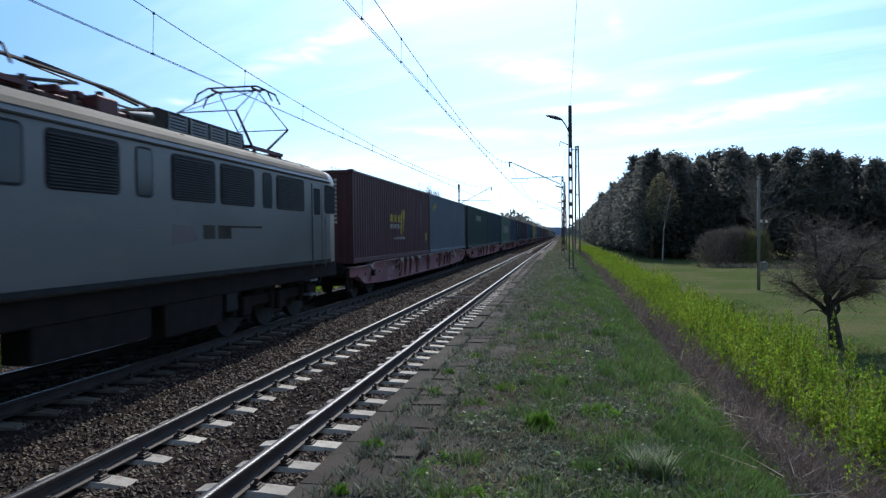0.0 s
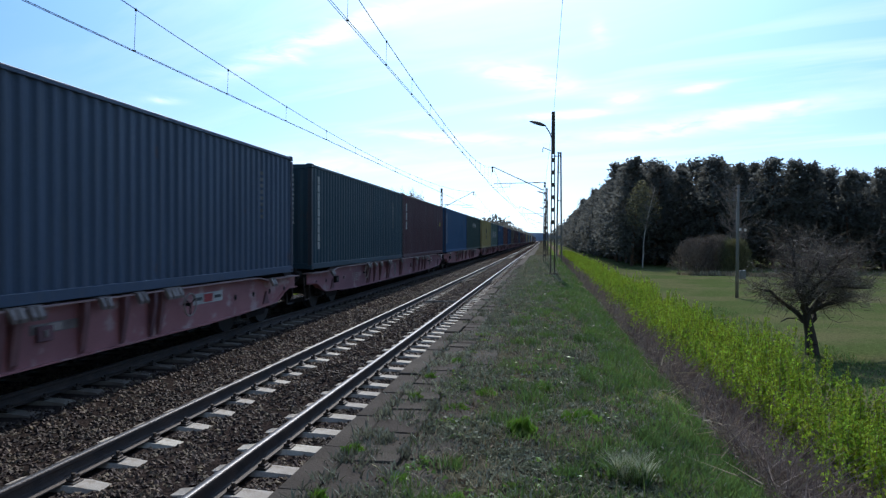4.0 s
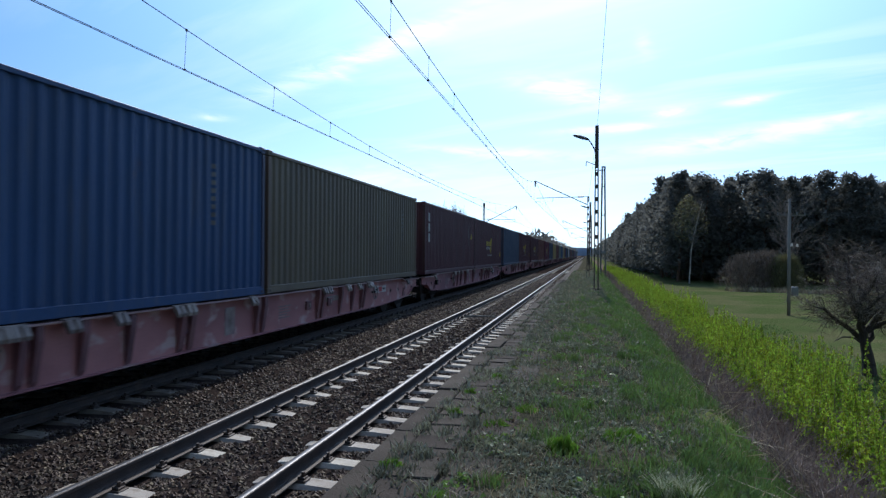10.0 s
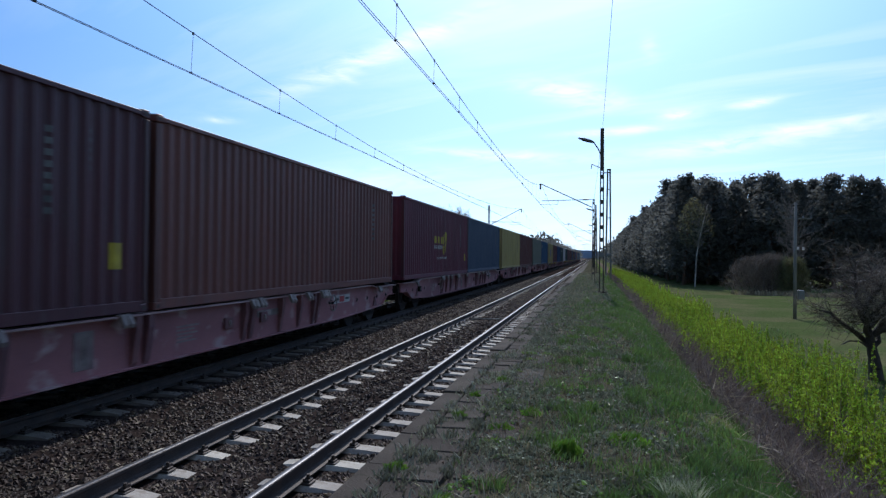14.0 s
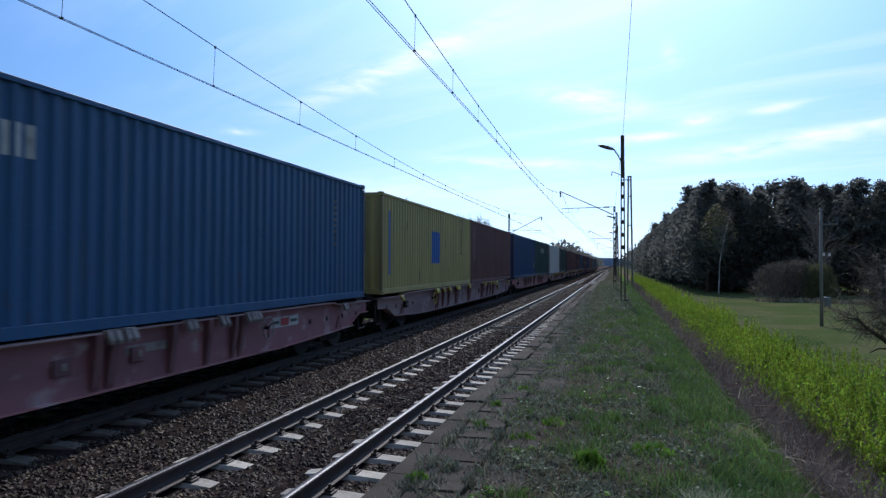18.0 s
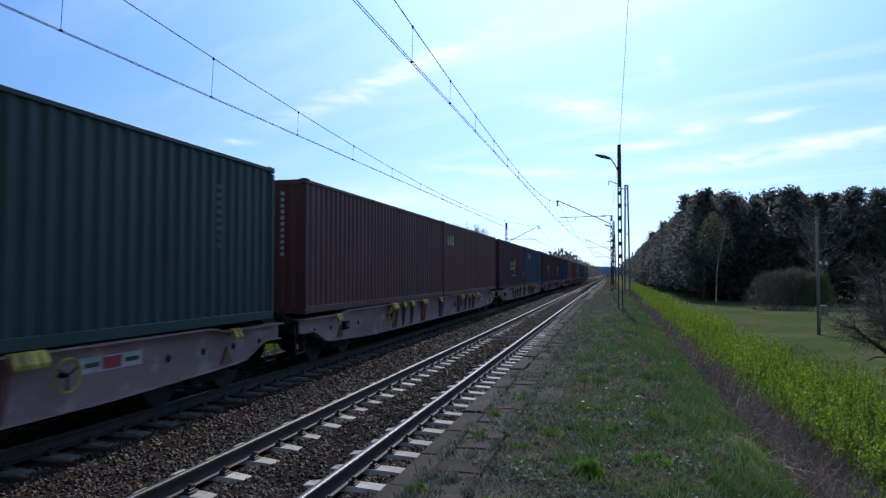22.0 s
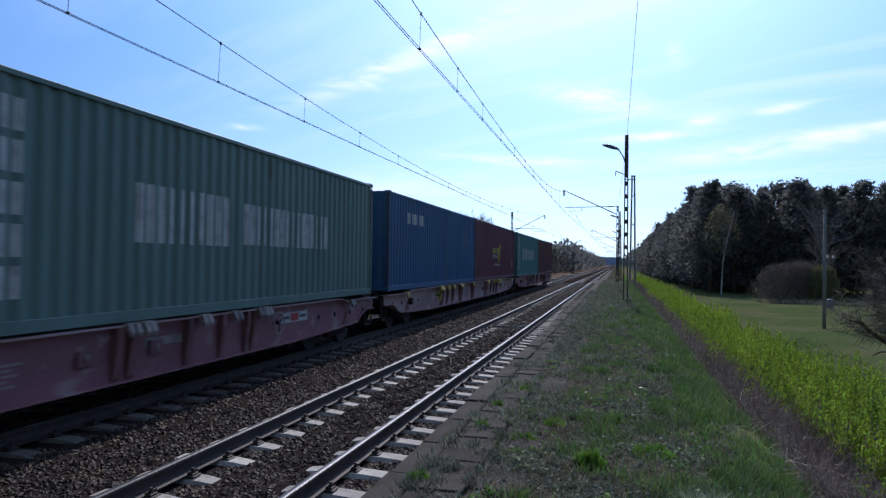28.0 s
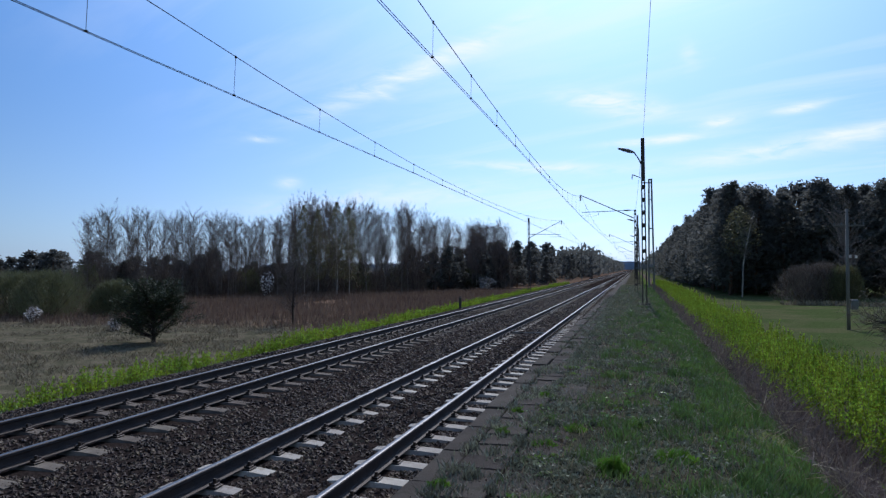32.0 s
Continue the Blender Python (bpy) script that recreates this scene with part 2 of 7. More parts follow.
# ---- materials ----
def material(name, color, color2=None, scale=3.0, rough=0.7, metal=0.0, bump=0.15, fine=60.0, vary=0.0, stretch=(1, 1, 1), mix=(0.35, 0.65), third=None, island=False, spec=0.5, translucent=0.0):
    """Two colours by a large noise, a finer grain in tone and relief, and a shift from piece to piece."""
    mat = bpy.data.materials.new(name)
    mat.use_nodes = True
    nt = mat.node_tree
    nodes, link = nt.nodes, nt.links.new
    bsdf = nodes["Principled BSDF"]
    bsdf.inputs["Roughness"].default_value = rough
    bsdf.inputs["Metallic"].default_value = metal
    bsdf.inputs["Specular IOR Level"].default_value = spec
    co = nodes.new("ShaderNodeTexCoord")
    mp = nodes.new("ShaderNodeMapping")
    mp.inputs["Scale"].default_value = stretch
    link(co.outputs["Object"], mp.inputs["Vector"])
    big = nodes.new("ShaderNodeTexNoise")
    big.inputs["Scale"].default_value, big.inputs["Detail"].default_value = scale, 6
    link(mp.outputs[0], big.inputs["Vector"])
    rng = nodes.new("ShaderNodeMapRange")
    rng.inputs["From Min"].default_value, rng.inputs["From Max"].default_value = mix
    link(big.outputs["Fac"], rng.inputs["Value"])
    c = nodes.new("ShaderNodeMix"); c.data_type = "RGBA"
    c.inputs["A"].default_value = (*color, 1)
    c.inputs["B"].default_value = (*(color2 or [k * 0.7 for k in color]), 1)
    link(rng.outputs[0], c.inputs["Factor"])
    out = c.outputs["Result"]
    grain = nodes.new("ShaderNodeTexNoise")
    grain.inputs["Scale"].default_value, grain.inputs["Detail"].default_value = fine, 4
    link(co.outputs["Object"], grain.inputs["Vector"])
    if third:
        r3 = nodes.new("ShaderNodeMapRange")
        r3.inputs["From Min"].default_value, r3.inputs["From Max"].default_value = 0.56, 0.66
        n3 = nodes.new("ShaderNodeTexNoise")
        n3.inputs["Scale"].default_value, n3.inputs["Detail"].default_value = scale * 2.7, 8
        link(mp.outputs[0], n3.inputs["Vector"])
        link(n3.outputs["Fac"], r3.inputs["Value"])
        c3 = nodes.new("ShaderNodeMix"); c3.data_type = "RGBA"
        link(r3.outputs[0], c3.inputs["Factor"])
        link(out, c3.inputs["A"])
        c3.inputs["B"].default_value = (*third, 1)
        out = c3.outputs["Result"]
    hsv = nodes.new("ShaderNodeHueSaturation")
    tone = nodes.new("ShaderNodeMapRange")
    tone.inputs["To Min"].default_value, tone.inputs["To Max"].default_value = 0.75, 1.25
    link(grain.outputs["Fac"], tone.inputs["Value"])
    val = tone.outputs[0]
    if vary:
        src = nodes.new("ShaderNodeNewGeometry").outputs["Random Per Island"] if island else nodes.new("ShaderNodeObjectInfo").outputs["Random"]
        vr = nodes.new("ShaderNodeMapRange")
        vr.inputs["To Min"].default_value, vr.inputs["To Max"].default_value = 1 - vary, 1 + vary
        link(src, vr.inputs["Value"])
        mul = nodes.new("ShaderNodeMath"); mul.operation = "MULTIPLY"
        link(val, mul.inputs[0]); link(vr.outputs[0], mul.inputs[1])
        val = mul.outputs[0]
        hr = nodes.new("ShaderNodeMapRange")
        hr.inputs["To Min"].default_value, hr.inputs["To Max"].default_value = 0.5 - vary * 0.05, 0.5 + vary * 0.05
        link(src, hr.inputs["Value"]); link(hr.outputs[0], hsv.inputs["Hue"])
    link(val, hsv.inputs["Value"])
    link(out, hsv.inputs["Color"])
    link(hsv.outputs[0], bsdf.inputs["Base Color"])
    if bump:
        bp = nodes.new("ShaderNodeBump")
        bp.inputs["Strength"].default_value, bp.inputs["Distance"].default_value = bump, 0.02
        link(grain.outputs["Fac"], bp.inputs["Height"])
        link(bp.outputs[0], bsdf.inputs["Normal"])
    if translucent:
        tr = nodes.new("ShaderNodeBsdfTranslucent")
        link(hsv.outputs[0], tr.inputs["Color"])
        ms = nodes.new("ShaderNodeMixShader")
        ms.inputs[0].default_value = translucent
        link(bsdf.outputs[0], ms.inputs[1]); link(tr.outputs[0], ms.inputs[2])
        link(ms.outputs[0], nodes["Material Output"].inputs["Surface"])
    return mat


STEEL_TOP = material("polished_rail", (0.10, 0.101, 0.106), (0.065, 0.066, 0.07), 4, 0.42, 0.72, 0.03, 90, stretch=(1, 0.1, 1))
RAIL_RUST = material("rail_rust", (0.055, 0.036, 0.027), (0.03, 0.022, 0.018), 5, 0.75, 0.0, 0.3, 70)
CONCRETE = material("sleeper_concrete", (0.42, 0.385, 0.33), (0.31, 0.28, 0.235), 4, 0.85, 0, 0.35, 80, vary=0.16, third=(0.29, 0.25, 0.20), spec=0.2)
# far sleepers: the passing train's shadow is painted in as darker concrete
CONCRETE_FAR = material("shade_dark_sleeper_concrete", (0.175, 0.148, 0.12), (0.10, 0.083, 0.068), 4, 0.9, 0, 0.35, 80, vary=0.2, third=(0.12, 0.10, 0.08), spec=0.1)
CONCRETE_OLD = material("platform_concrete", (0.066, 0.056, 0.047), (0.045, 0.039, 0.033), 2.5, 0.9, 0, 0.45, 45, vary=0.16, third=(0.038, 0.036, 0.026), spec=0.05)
CLIP = material("clip_steel", (0.06, 0.04, 0.03), (0.03, 0.025, 0.02), 9, 0.6, 0.3, 0.3, 80)
STONE = material("ballast_stone", (0.082, 0.053, 0.038), (0.032, 0.021, 0.016), 2.0, 0.75, 0, 0.3, 50, vary=0.75, island=True, spec=0.25)
BALLAST = material("ballast_bed", (0.036, 0.027, 0.024), (0.013, 0.011, 0.010), 22, 0.9, 0, 1.0, 26, third=(0.062, 0.046, 0.039), spec=0.0)
MAST_STEEL = material("mast_steel", (0.05, 0.05, 0.048), (0.085, 0.07, 0.055), 3, 0.65, 0.2, 0.2, 60)
GALV = material("galvanised_steel", (0.23, 0.24, 0.25), (0.16, 0.17, 0.18), 3, 0.5, 0.6, 0.1, 60)
WIRE = material("copper_wire", (0.05, 0.045, 0.04), (0.03, 0.03, 0.03), 3, 0.5, 0.5, 0, 60)
CERAMIC = material("brown_insulator", (0.09, 0.045, 0.03), None, 8, 0.55, 0, 0, 60)
POLE_CONC = material("weathered_pole", (0.24, 0.23, 0.21), (0.16, 0.155, 0.14), 2, 0.85, 0, 0.3, 50, stretch=(1, 1, 0.2))
BARK_DARK = material("dark_bark", (0.035, 0.027, 0.022), (0.06, 0.048, 0.04), 4, 0.9, 0, 0.6, 25, stretch=(1, 1, 0.3))
BARK_BIRCH = material("birch_bark", (0.62, 0.58, 0.52), (0.22, 0.19, 0.17), 2.5, 0.85, 0, 0.4, 25, stretch=(1, 1, 0.5))
BARK_GREY = material("grey_bark", (0.235, 0.20, 0.18), (0.165, 0.14, 0.125), 3, 0.9, 0, 0.4, 25, stretch=(1, 1, 0.3), vary=0.2)
BARK_PINE = material("pine_bark", (0.17, 0.095, 0.06), (0.08, 0.055, 0.042), 2, 0.9, 0, 0.5, 20, stretch=(1, 1, 0.3))
# needle colour lifted and greyed to carry the haze over the woods
NEEDLE = material("hazy_pine_needles", (0.165, 0.168, 0.152), (0.125, 0.13, 0.12), 0.35, 0.7, 0, 0, 9, vary=0.25, island=True, spec=0.0, translucent=0.46)
LEAF_SPRING = material("spring_leaves", (0.28, 0.37, 0.04), (0.17, 0.265, 0.03), 0.7, 0.7, 0, 0, 12, vary=0.55, island=True, spec=0.1, translucent=0.45)
LEAF_BIRCH = material("young_birch_leaves", (0.215, 0.205, 0.10), (0.155, 0.15, 0.08), 0.7, 0.6, 0, 0, 12, vary=0.3, island=True, spec=0.3, translucent=0.3)
WILLOW = material("willow_twigs", (0.175, 0.185, 0.095), (0.13, 0.14, 0.075), 0.6, 0.7, 0, 0, 12, vary=0.3, island=True, spec=0.3, translucent=0.2)
BLOSSOM = material("white_blossom", (0.75, 0.72, 0.70), (0.6, 0.58, 0.55), 2, 0.6, 0, 0, 12, vary=0.15, island=True, translucent=0.3)
TWIG_BROWN = material("brown_twigs", (0.21, 0.165, 0.145), (0.115, 0.09, 0.08), 1.5, 0.85, 0, 0, 20, vary=0.4, island=True, spec=0.2, translucent=0.2)
GRASS_GREEN = material("green_grass", (0.125, 0.20, 0.055), (0.08, 0.14, 0.042), 0.9, 0.6, 0, 0, 9, vary=0.4, island=True, spec=0.3, translucent=0.35)
GRASS_GREY = material("weathered_grass", (0.235, 0.245, 0.175), (0.125, 0.135, 0.095), 0.8, 0.55, 0, 0, 9, vary=0.6, island=True, spec=0.35, translucent=0.25)
GRASS_DRY = material("dry_grass", (0.36, 0.31, 0.21), (0.25, 0.21, 0.14), 0.8, 0.8, 0, 0, 9, vary=0.3, island=True, spec=0.2, translucent=0.2)
REED = material("dry_reeds", (0.20, 0.145, 0.11), (0.145, 0.105, 0.082), 0.2, 0.8, 0, 0, 9, vary=0.35, island=True, spec=0.2, translucent=0.2)
THICKET = material("grey_thicket_twigs", (0.20, 0.172, 0.148), (0.135, 0.115, 0.10), 0.8, 0.85, 0, 0, 20, vary=0.4, island=True, spec=0.2, translucent=0.15)
PINE_DARK = material("young_pine_needles", (0.060, 0.075, 0.042), (0.040, 0.052, 0.030), 1.2, 0.7, 0, 0, 9, vary=0.4, island=True, spec=0.2, translucent=0.15)
LAMP_GREY = material("lamp_head_grey", (0.13, 0.135, 0.14), (0.09, 0.095, 0.10), 3, 0.6, 0, 0.1, 60)
STRAW = material("matted_straw", (0.225, 0.185, 0.13), (0.13, 0.115, 0.078), 0.8, 0.8, 0, 0, 9, vary=0.35, island=True, spec=0.2, translucent=0.15)
TUFT_GREEN = material("tuft_green", (0.13, 0.25, 0.032), (0.09, 0.18, 0.025), 3, 0.6, 0, 0, 9, vary=0.4, island=True, spec=0.2, translucent=0.45)
LEAF_TURF = material("turf_weed_leaves", (0.20, 0.22, 0.15), (0.115, 0.13, 0.088), 1.4, 0.7, 0, 0, 12, vary=0.5, island=True, spec=0.2, translucent=0.25)
LEAF_WEED = material("green_weed_leaves", (0.15, 0.25, 0.05), (0.10, 0.18, 0.04), 1.4, 0.5, 0, 0, 12, vary=0.4, island=True, spec=0.4, translucent=0.35)
LEAF_DEAD = material("withered_leaves", (0.20, 0.15, 0.11), (0.11, 0.08, 0.062), 1.4, 0.8, 0, 0, 12, vary=0.5, island=True, spec=0.2, translucent=0.1)
TUSSOCK = material("pale_tussock_blades", (0.36, 0.39, 0.28), (0.22, 0.26, 0.17), 3, 0.6, 0, 0, 9, vary=0.3, island=True, spec=0.3, translucent=0.4)


def ground_material():
    """Soil and turf: its kind follows the cross-section of the line, with ragged borders."""
    mat = bpy.data.materials.new("turf_and_soil")
    mat.use_nodes = True
    nt = mat.node_tree
    nodes, link = nt.nodes, nt.links.new
    bsdf = nodes["Principled BSDF"]
    bsdf.inputs["Roughness"].default_value = 0.95
    bsdf.inputs["Specular IOR Level"].default_value = 0.0
    co = nodes.new("ShaderNodeTexCoord")
    sep = nodes.new("ShaderNodeSeparateXYZ")
    link(co.outputs["Object"], sep.inputs[0])

    def noise_of(scale, detail=5.0):
        n = nodes.new("ShaderNodeTexNoise")
        n.inputs["Scale"].default_value, n.inputs["Detail"].default_value = scale, detail
        link(co.outputs["Object"], n.inputs["Vector"])
        return n.outputs["Fac"]

    def rng(src, a, b, c=0.0, d=1.0):
        n = nodes.new("ShaderNodeMapRange")
        for key, v in (("From Min", a), ("From Max", b), ("To Min", c), ("To Max", d)):
            n.inputs[key].default_value = v
        link(src, n.inputs["Value"])
        return n.outputs[0]

    def blend(fac, a, b):
        n = nodes.new("ShaderNodeMix"); n.data_type = "RGBA"
        link(fac, n.inputs["Factor"])
        for key, v in (("A", a), ("B", b)):
            if isinstance(v, tuple):
                n.inputs[key].default_value = (*v, 1)
            else:
                link(v, n.inputs[key])
        return n.outputs["Result"]

    def plus(a, b):
        n = nodes.new("ShaderNodeMath"); n.operation = "ADD"
        link(a, n.inputs[0]); link(b, n.inputs[1])
        return n.outputs[0]
    patch, mid, grain = noise_of(0.35), noise_of(1.6), noise_of(14.0)
    xw = plus(sep.outputs["X"], rng(mid, 0.2, 0.8, -0.7, 0.7))
    turf = blend(rng(mid, 0.4, 0.6), (0.046, 0.046, 0.031), (0.078, 0.072, 0.049))
    fresh = blend(rng(patch, 0.4, 0.6), (0.085, 0.145, 0.03), (0.12, 0.145, 0.045))
    litter = blend(rng(mid, 0.4, 0.6), (0.17, 0.13, 0.105), (0.11, 0.088, 0.07))
    meadow = blend(rng(patch, 0.4, 0.6), (0.066, 0.088, 0.032), (0.098, 0.100, 0.048))
    straw = blend(rng(mid, 0.4, 0.6), (0.15, 0.13, 0.088), (0.085, 0.08, 0.05))
    marsh = blend(rng(patch, 0.3, 0.7), (0.17, 0.11, 0.075), (0.12, 0.085, 0.06))
    yw = plus(sep.outputs["Y"], rng(mid, 0.2, 0.8, -3.0, 3.0))
    west = blend(rng(yw, 36, 42), straw, marsh)
    col = blend(rng(xw, -9.6, -8.8), west, turf)
    col = blend(rng(xw, 4.3, 4.7), col, fresh)
    col = blend(rng(xw, 5.3, 5.7), col, litter)
    col = blend(rng(xw, 7.6, 8.3), col, meadow)
    hsv = nodes.new("ShaderNodeHueSaturation")
    link(rng(grain, 0.25, 0.75, 0.6, 1.4), hsv.inputs["Value"])
    link(col, hsv.inputs["Color"])
    link(hsv.outputs[0], bsdf.inputs["Base Color"])
    bump = nodes.new("ShaderNodeBump")
    bump.inputs["Strength"].default_value, bump.inputs["Distance"].default_value = 0.8, 0.06
    link(grain, bump.inputs["Height"])
    link(bump.outputs[0], bsdf.inputs["Normal"])
    return mat


GROUND = ground_material()
EDGE_X, TOP_Z = 1.685, 0.29
SLEEPER_Y0, SLEEPER_STEP = 6.12, 0.6412
FAR = -4.02

PROFILE = [(-3000, -1.5), (-400, -1.5), (-120, -1.5), (-60, -1.5), (-40, -1.5), (-30, -1.5), (-22, -1.5), (-16, -1.48), (-12, -1.4), (-9.5, -1.15), (-8.2, -0.85), (-7.2, -0.6), (-6.6, -0.48),
           (-5.5, -0.5), (-2, -0.52), (1.5, -0.52), (1.72, -0.5), (1.74, 0.2), (2.3, 0.235), (2.7, 0.25), (3.2, 0.262), (3.7, 0.262), (4.2, 0.24), (4.6, 0.17), (5.0, 0.03),
           (5.5, -0.22), (6.0, -0.5), (6.5, -0.72), (7.2, -0.84), (8.2, -0.88), (9.5, -0.85), (12, -0.82), (16, -0.8), (22, -0.8), (30, -0.8), (45, -0.8), (70, -0.8), (120, -0.8), (400, -0.8), (3000, -0.8)]


def ground_z(x):
    """Height of the ground's cross-section at x."""
    xs, zs = zip(*PROFILE)
    return np.interp(x, xs, zs)


def rough_z(x, y):
    """Height of the uneven ground at a place."""
    soft = min(1.0, max(0.0, (abs(x + 2.0) - 4.9) / 1.5))
    lift = 0.014 * noise.noise((x * 0.9, y * 0.9, 0)) + 0.10 * noise.noise((x * 0.22, y * 0.22, 3)) * min(1.0, max(0.0, (abs(x - 1) - 6) / 3))
    return float(ground_z(x)) + lift * soft


def build_ground():
    xs = [p[0] for p in PROFILE]
    ys = [-900, -300, -100, -40, -20, -10, -5] + [0.5 * i for i in range(0, 120)] + [60 + 2 * i for i in range(0, 70)] + [200, 230, 270, 330, 400, 500, 650, 900, 1300, 2000, 3000, 4500]
    verts = [(x, y, rough_z(x, y)) for y in ys for x in xs]
    n = len(xs)
    faces = [(j * n + i, j * n + i + 1, (j + 1) * n + i + 1, (j + 1) * n + i) for j in range(len(ys) - 1) for i in range(n - 1)]
    ob = put("ground", mesh_np("ground", verts, faces), GROUND)
    ob.data.polygons.foreach_set("use_smooth", [True] * len(ob.data.polygons))
    tagged(ob, "uneven turf, straw meadow and slope along the railway", "ground", kind="structure")


BED = [(-7.25, -0.62), (-6.9, -0.46), (-6.35, -0.27), (-5.3, -0.225), (-4.77, -0.228), (-4.47, -0.225), (-4.3, -0.196), (-3.74, -0.196), (-3.57, -0.225), (-3.27, -0.228), (-2.7, -0.225), (-2.35, -0.25), (-2.0, -0.29), (-1.65, -0.25), (-1.3, -0.22), (-0.75, -0.228), (-0.45, -0.225), (-0.28, -0.196), (0.28, -0.196), (0.45, -0.225), (0.75, -0.228), (1.3, -0.225), (1.6, -0.26), (1.72, -0.32)]


def build_ballast():
    """The bed of crushed stone under both tracks, with shallow troughs between sleeper ends."""
    prof = BED
    ys = [-900, -100, -20] + [0.4 * i for i in range(0, 160)] + [64 + 3 * i for i in range(30)] + [160, 250, 400, 700, 1500, 4500]
    verts, n = [], len(prof)
    for y in ys:
        for x, z in prof:
            verts.append((x, y, z + 0.02 * noise.noise((x * 3, y * 3, 7))))
    faces = [(j * n + i, j * n + i + 1, (j + 1) * n + i + 1, (j + 1) * n + i) for j in range(len(ys) - 1) for i in range(n - 1)]
    ob = put("ballast_bed", mesh_np("ballast_bed", verts, faces), BALLAST)
    tagged(ob, "brown crushed-stone ballast bed under two tracks", "ballast", kind="structure")


def stone_base():
    v = np.array([(1, 0, 0.1), (-1, 0.1, 0), (0, 1, 0), (0.1, -1, 0.1), (0, 0.1, 1), (0, 0, -1)], float)
    f = np.array([(0, 2, 4), (2, 1, 4), (1, 3, 4), (3, 0, 4), (2, 0, 5), (1, 2, 5), (3, 1, 5), (0, 3, 5)])
    return v, f


def build_stones():
    """Loose ballast stones lying on the bed, tracks and between them, close to the platform's end of the view."""
    rs = np.random.RandomState(5)
    v0, f0 = stone_base()
    prof_x, prof_z = zip(*BED)
    count = 84000
    y = 3.0 + 77.0 * rs.rand(count) ** 2.9
    x = -7.0 + 8.65 * rs.rand(count)
    on_far = (np.abs(x - FAR) < 1.25)
    for axis in (0.0, FAR):
        phase = np.abs(((y - SLEEPER_Y0) / SLEEPER_STEP + 0.5) % 1 - 0.5) * SLEEPER_STEP
        off = np.abs(x - axis)
        hit = (off < 1.3) & (off > 0.31) & (phase < 0.15)
        y = np.where(hit, y + 0.32, y)
    keep = ~((np.abs(np.abs(x) - 0.7525) < 0.11) | (np.abs(np.abs(x - FAR) - 0.7525) < 0.11))
    x, y = x[keep], y[keep]
    z = np.interp(x, prof_x, prof_z) + 0.004
    n = len(x)
    size = (0.018 + 0.014 * rs.rand(n)) * (1 + 0.022 * y)
    scale = size[:, None, None] * (0.72 + 0.56 * rs.rand(n, 6, 1)) * np.array([1.25, 1.0, 0.8])
    a = rs.rand(n) * 6.283
    pts = v0[None] * scale
    ca, sa = np.cos(a)[:, None], np.sin(a)[:, None]
    tilt = rs.randn(n) * 0.9
    ct, st = np.cos(tilt)[:, None], np.sin(tilt)[:, None]
    px, py, pz = pts[..., 0], pts[..., 1] * ct - pts[..., 2] * st, pts[..., 1] * st + pts[..., 2] * ct
    verts = np.stack([px * ca - py * sa + x[:, None], px * sa + py * ca + y[:, None], pz + z[:, None]], -1).reshape(-1, 3)
    faces = (f0[None] + 6 * np.arange(n)[:, None, None]).reshape(-1, 3)
    ob = put("ballast_stones", mesh_np("ballast_stones", verts, faces), STONE)
    ob.data.polygons.foreach_set("use_smooth", [False] * len(ob.data.polygons))
    tagged(ob, "loose angular brown ballast stones between the sleepers", "ballast", kind="stuff")


def rail_outline(side):
    pts = [(-0.075, -0.172), (0.075, -0.172), (0.075, -0.16), (0.015, -0.142), (0.009, -0.12), (0.009, -0.06), (0.016, -0.045), (0.0365, -0.036), (0.0365, -0.010), (0.030, -0.003),
           (-0.030, -0.003), (-0.0365, -0.010), (-0.0365, -0.036), (-0.016, -0.045), (-0.009, -0.06), (-0.009, -0.12), (-0.015, -0.142), (-0.075, -0.16)]
    return [(x + side, z) for x, z in pts]


def sleeper_mesh():
    """A prestressed concrete sleeper: deep seats under the rails, a lower, narrower middle, sloped sides."""
    sections = [(-1.25, 0.135, 0.10, -0.205), (-1.2, 0.14, 0.105, -0.195), (-0.95, 0.14, 0.10, -0.18), (-0.55, 0.14, 0.10, -0.184), (-0.3, 0.115, 0.085, -0.212), (0.3, 0.115, 0.085, -0.212), (0.55, 0.14, 0.10, -0.184), (0.95, 0.14, 0.10, -0.18), (1.2, 0.14, 0.105, -0.195), (1.25, 0.135, 0.10, -0.205)]
    g = Geo()
    verts, faces = [], []
    for x, low, top, z in sections:
        verts += [(x, -low, -0.38), (x, low, -0.38), (x, low, z - 0.05), (x, top, z), (x, -top, z), (x, -low, z - 0.05)]
    for i in range(len(sections) - 1):
        for k in range(6):
            faces.append((i * 6 + k, i * 6 + (k + 1) % 6, (i + 1) * 6 + (k + 1) % 6, (i + 1) * 6 + k))
    faces += [tuple(range(6)), tuple(range(len(verts) - 1, len(verts) - 7, -1))]
    return g.add(verts, faces).mesh("sleeper")


def fastening_mesh():
    """Ribbed base plate, clip and screws on both sides of one rail."""
    g = Geo()
    g.box(-0.16, 0.16, -0.075, 0.075, -0.186, -0.166, 0.006)
    for s in (-1, 1):
        g.box(s * 0.105 - 0.035, s * 0.105 + 0.035, -0.05, 0.05, -0.166, -0.145, 0.006)
        g.tube((s * 0.108, 0, -0.15), (s * 0.108, 0, -0.098), 0.02, 0.018, 6)
        g.tube((s * 0.085, -0.055, -0.14), (s * 0.12, 0.055, -0.125), 0.013, 0.013, 5)
    return g.mesh("fastening")


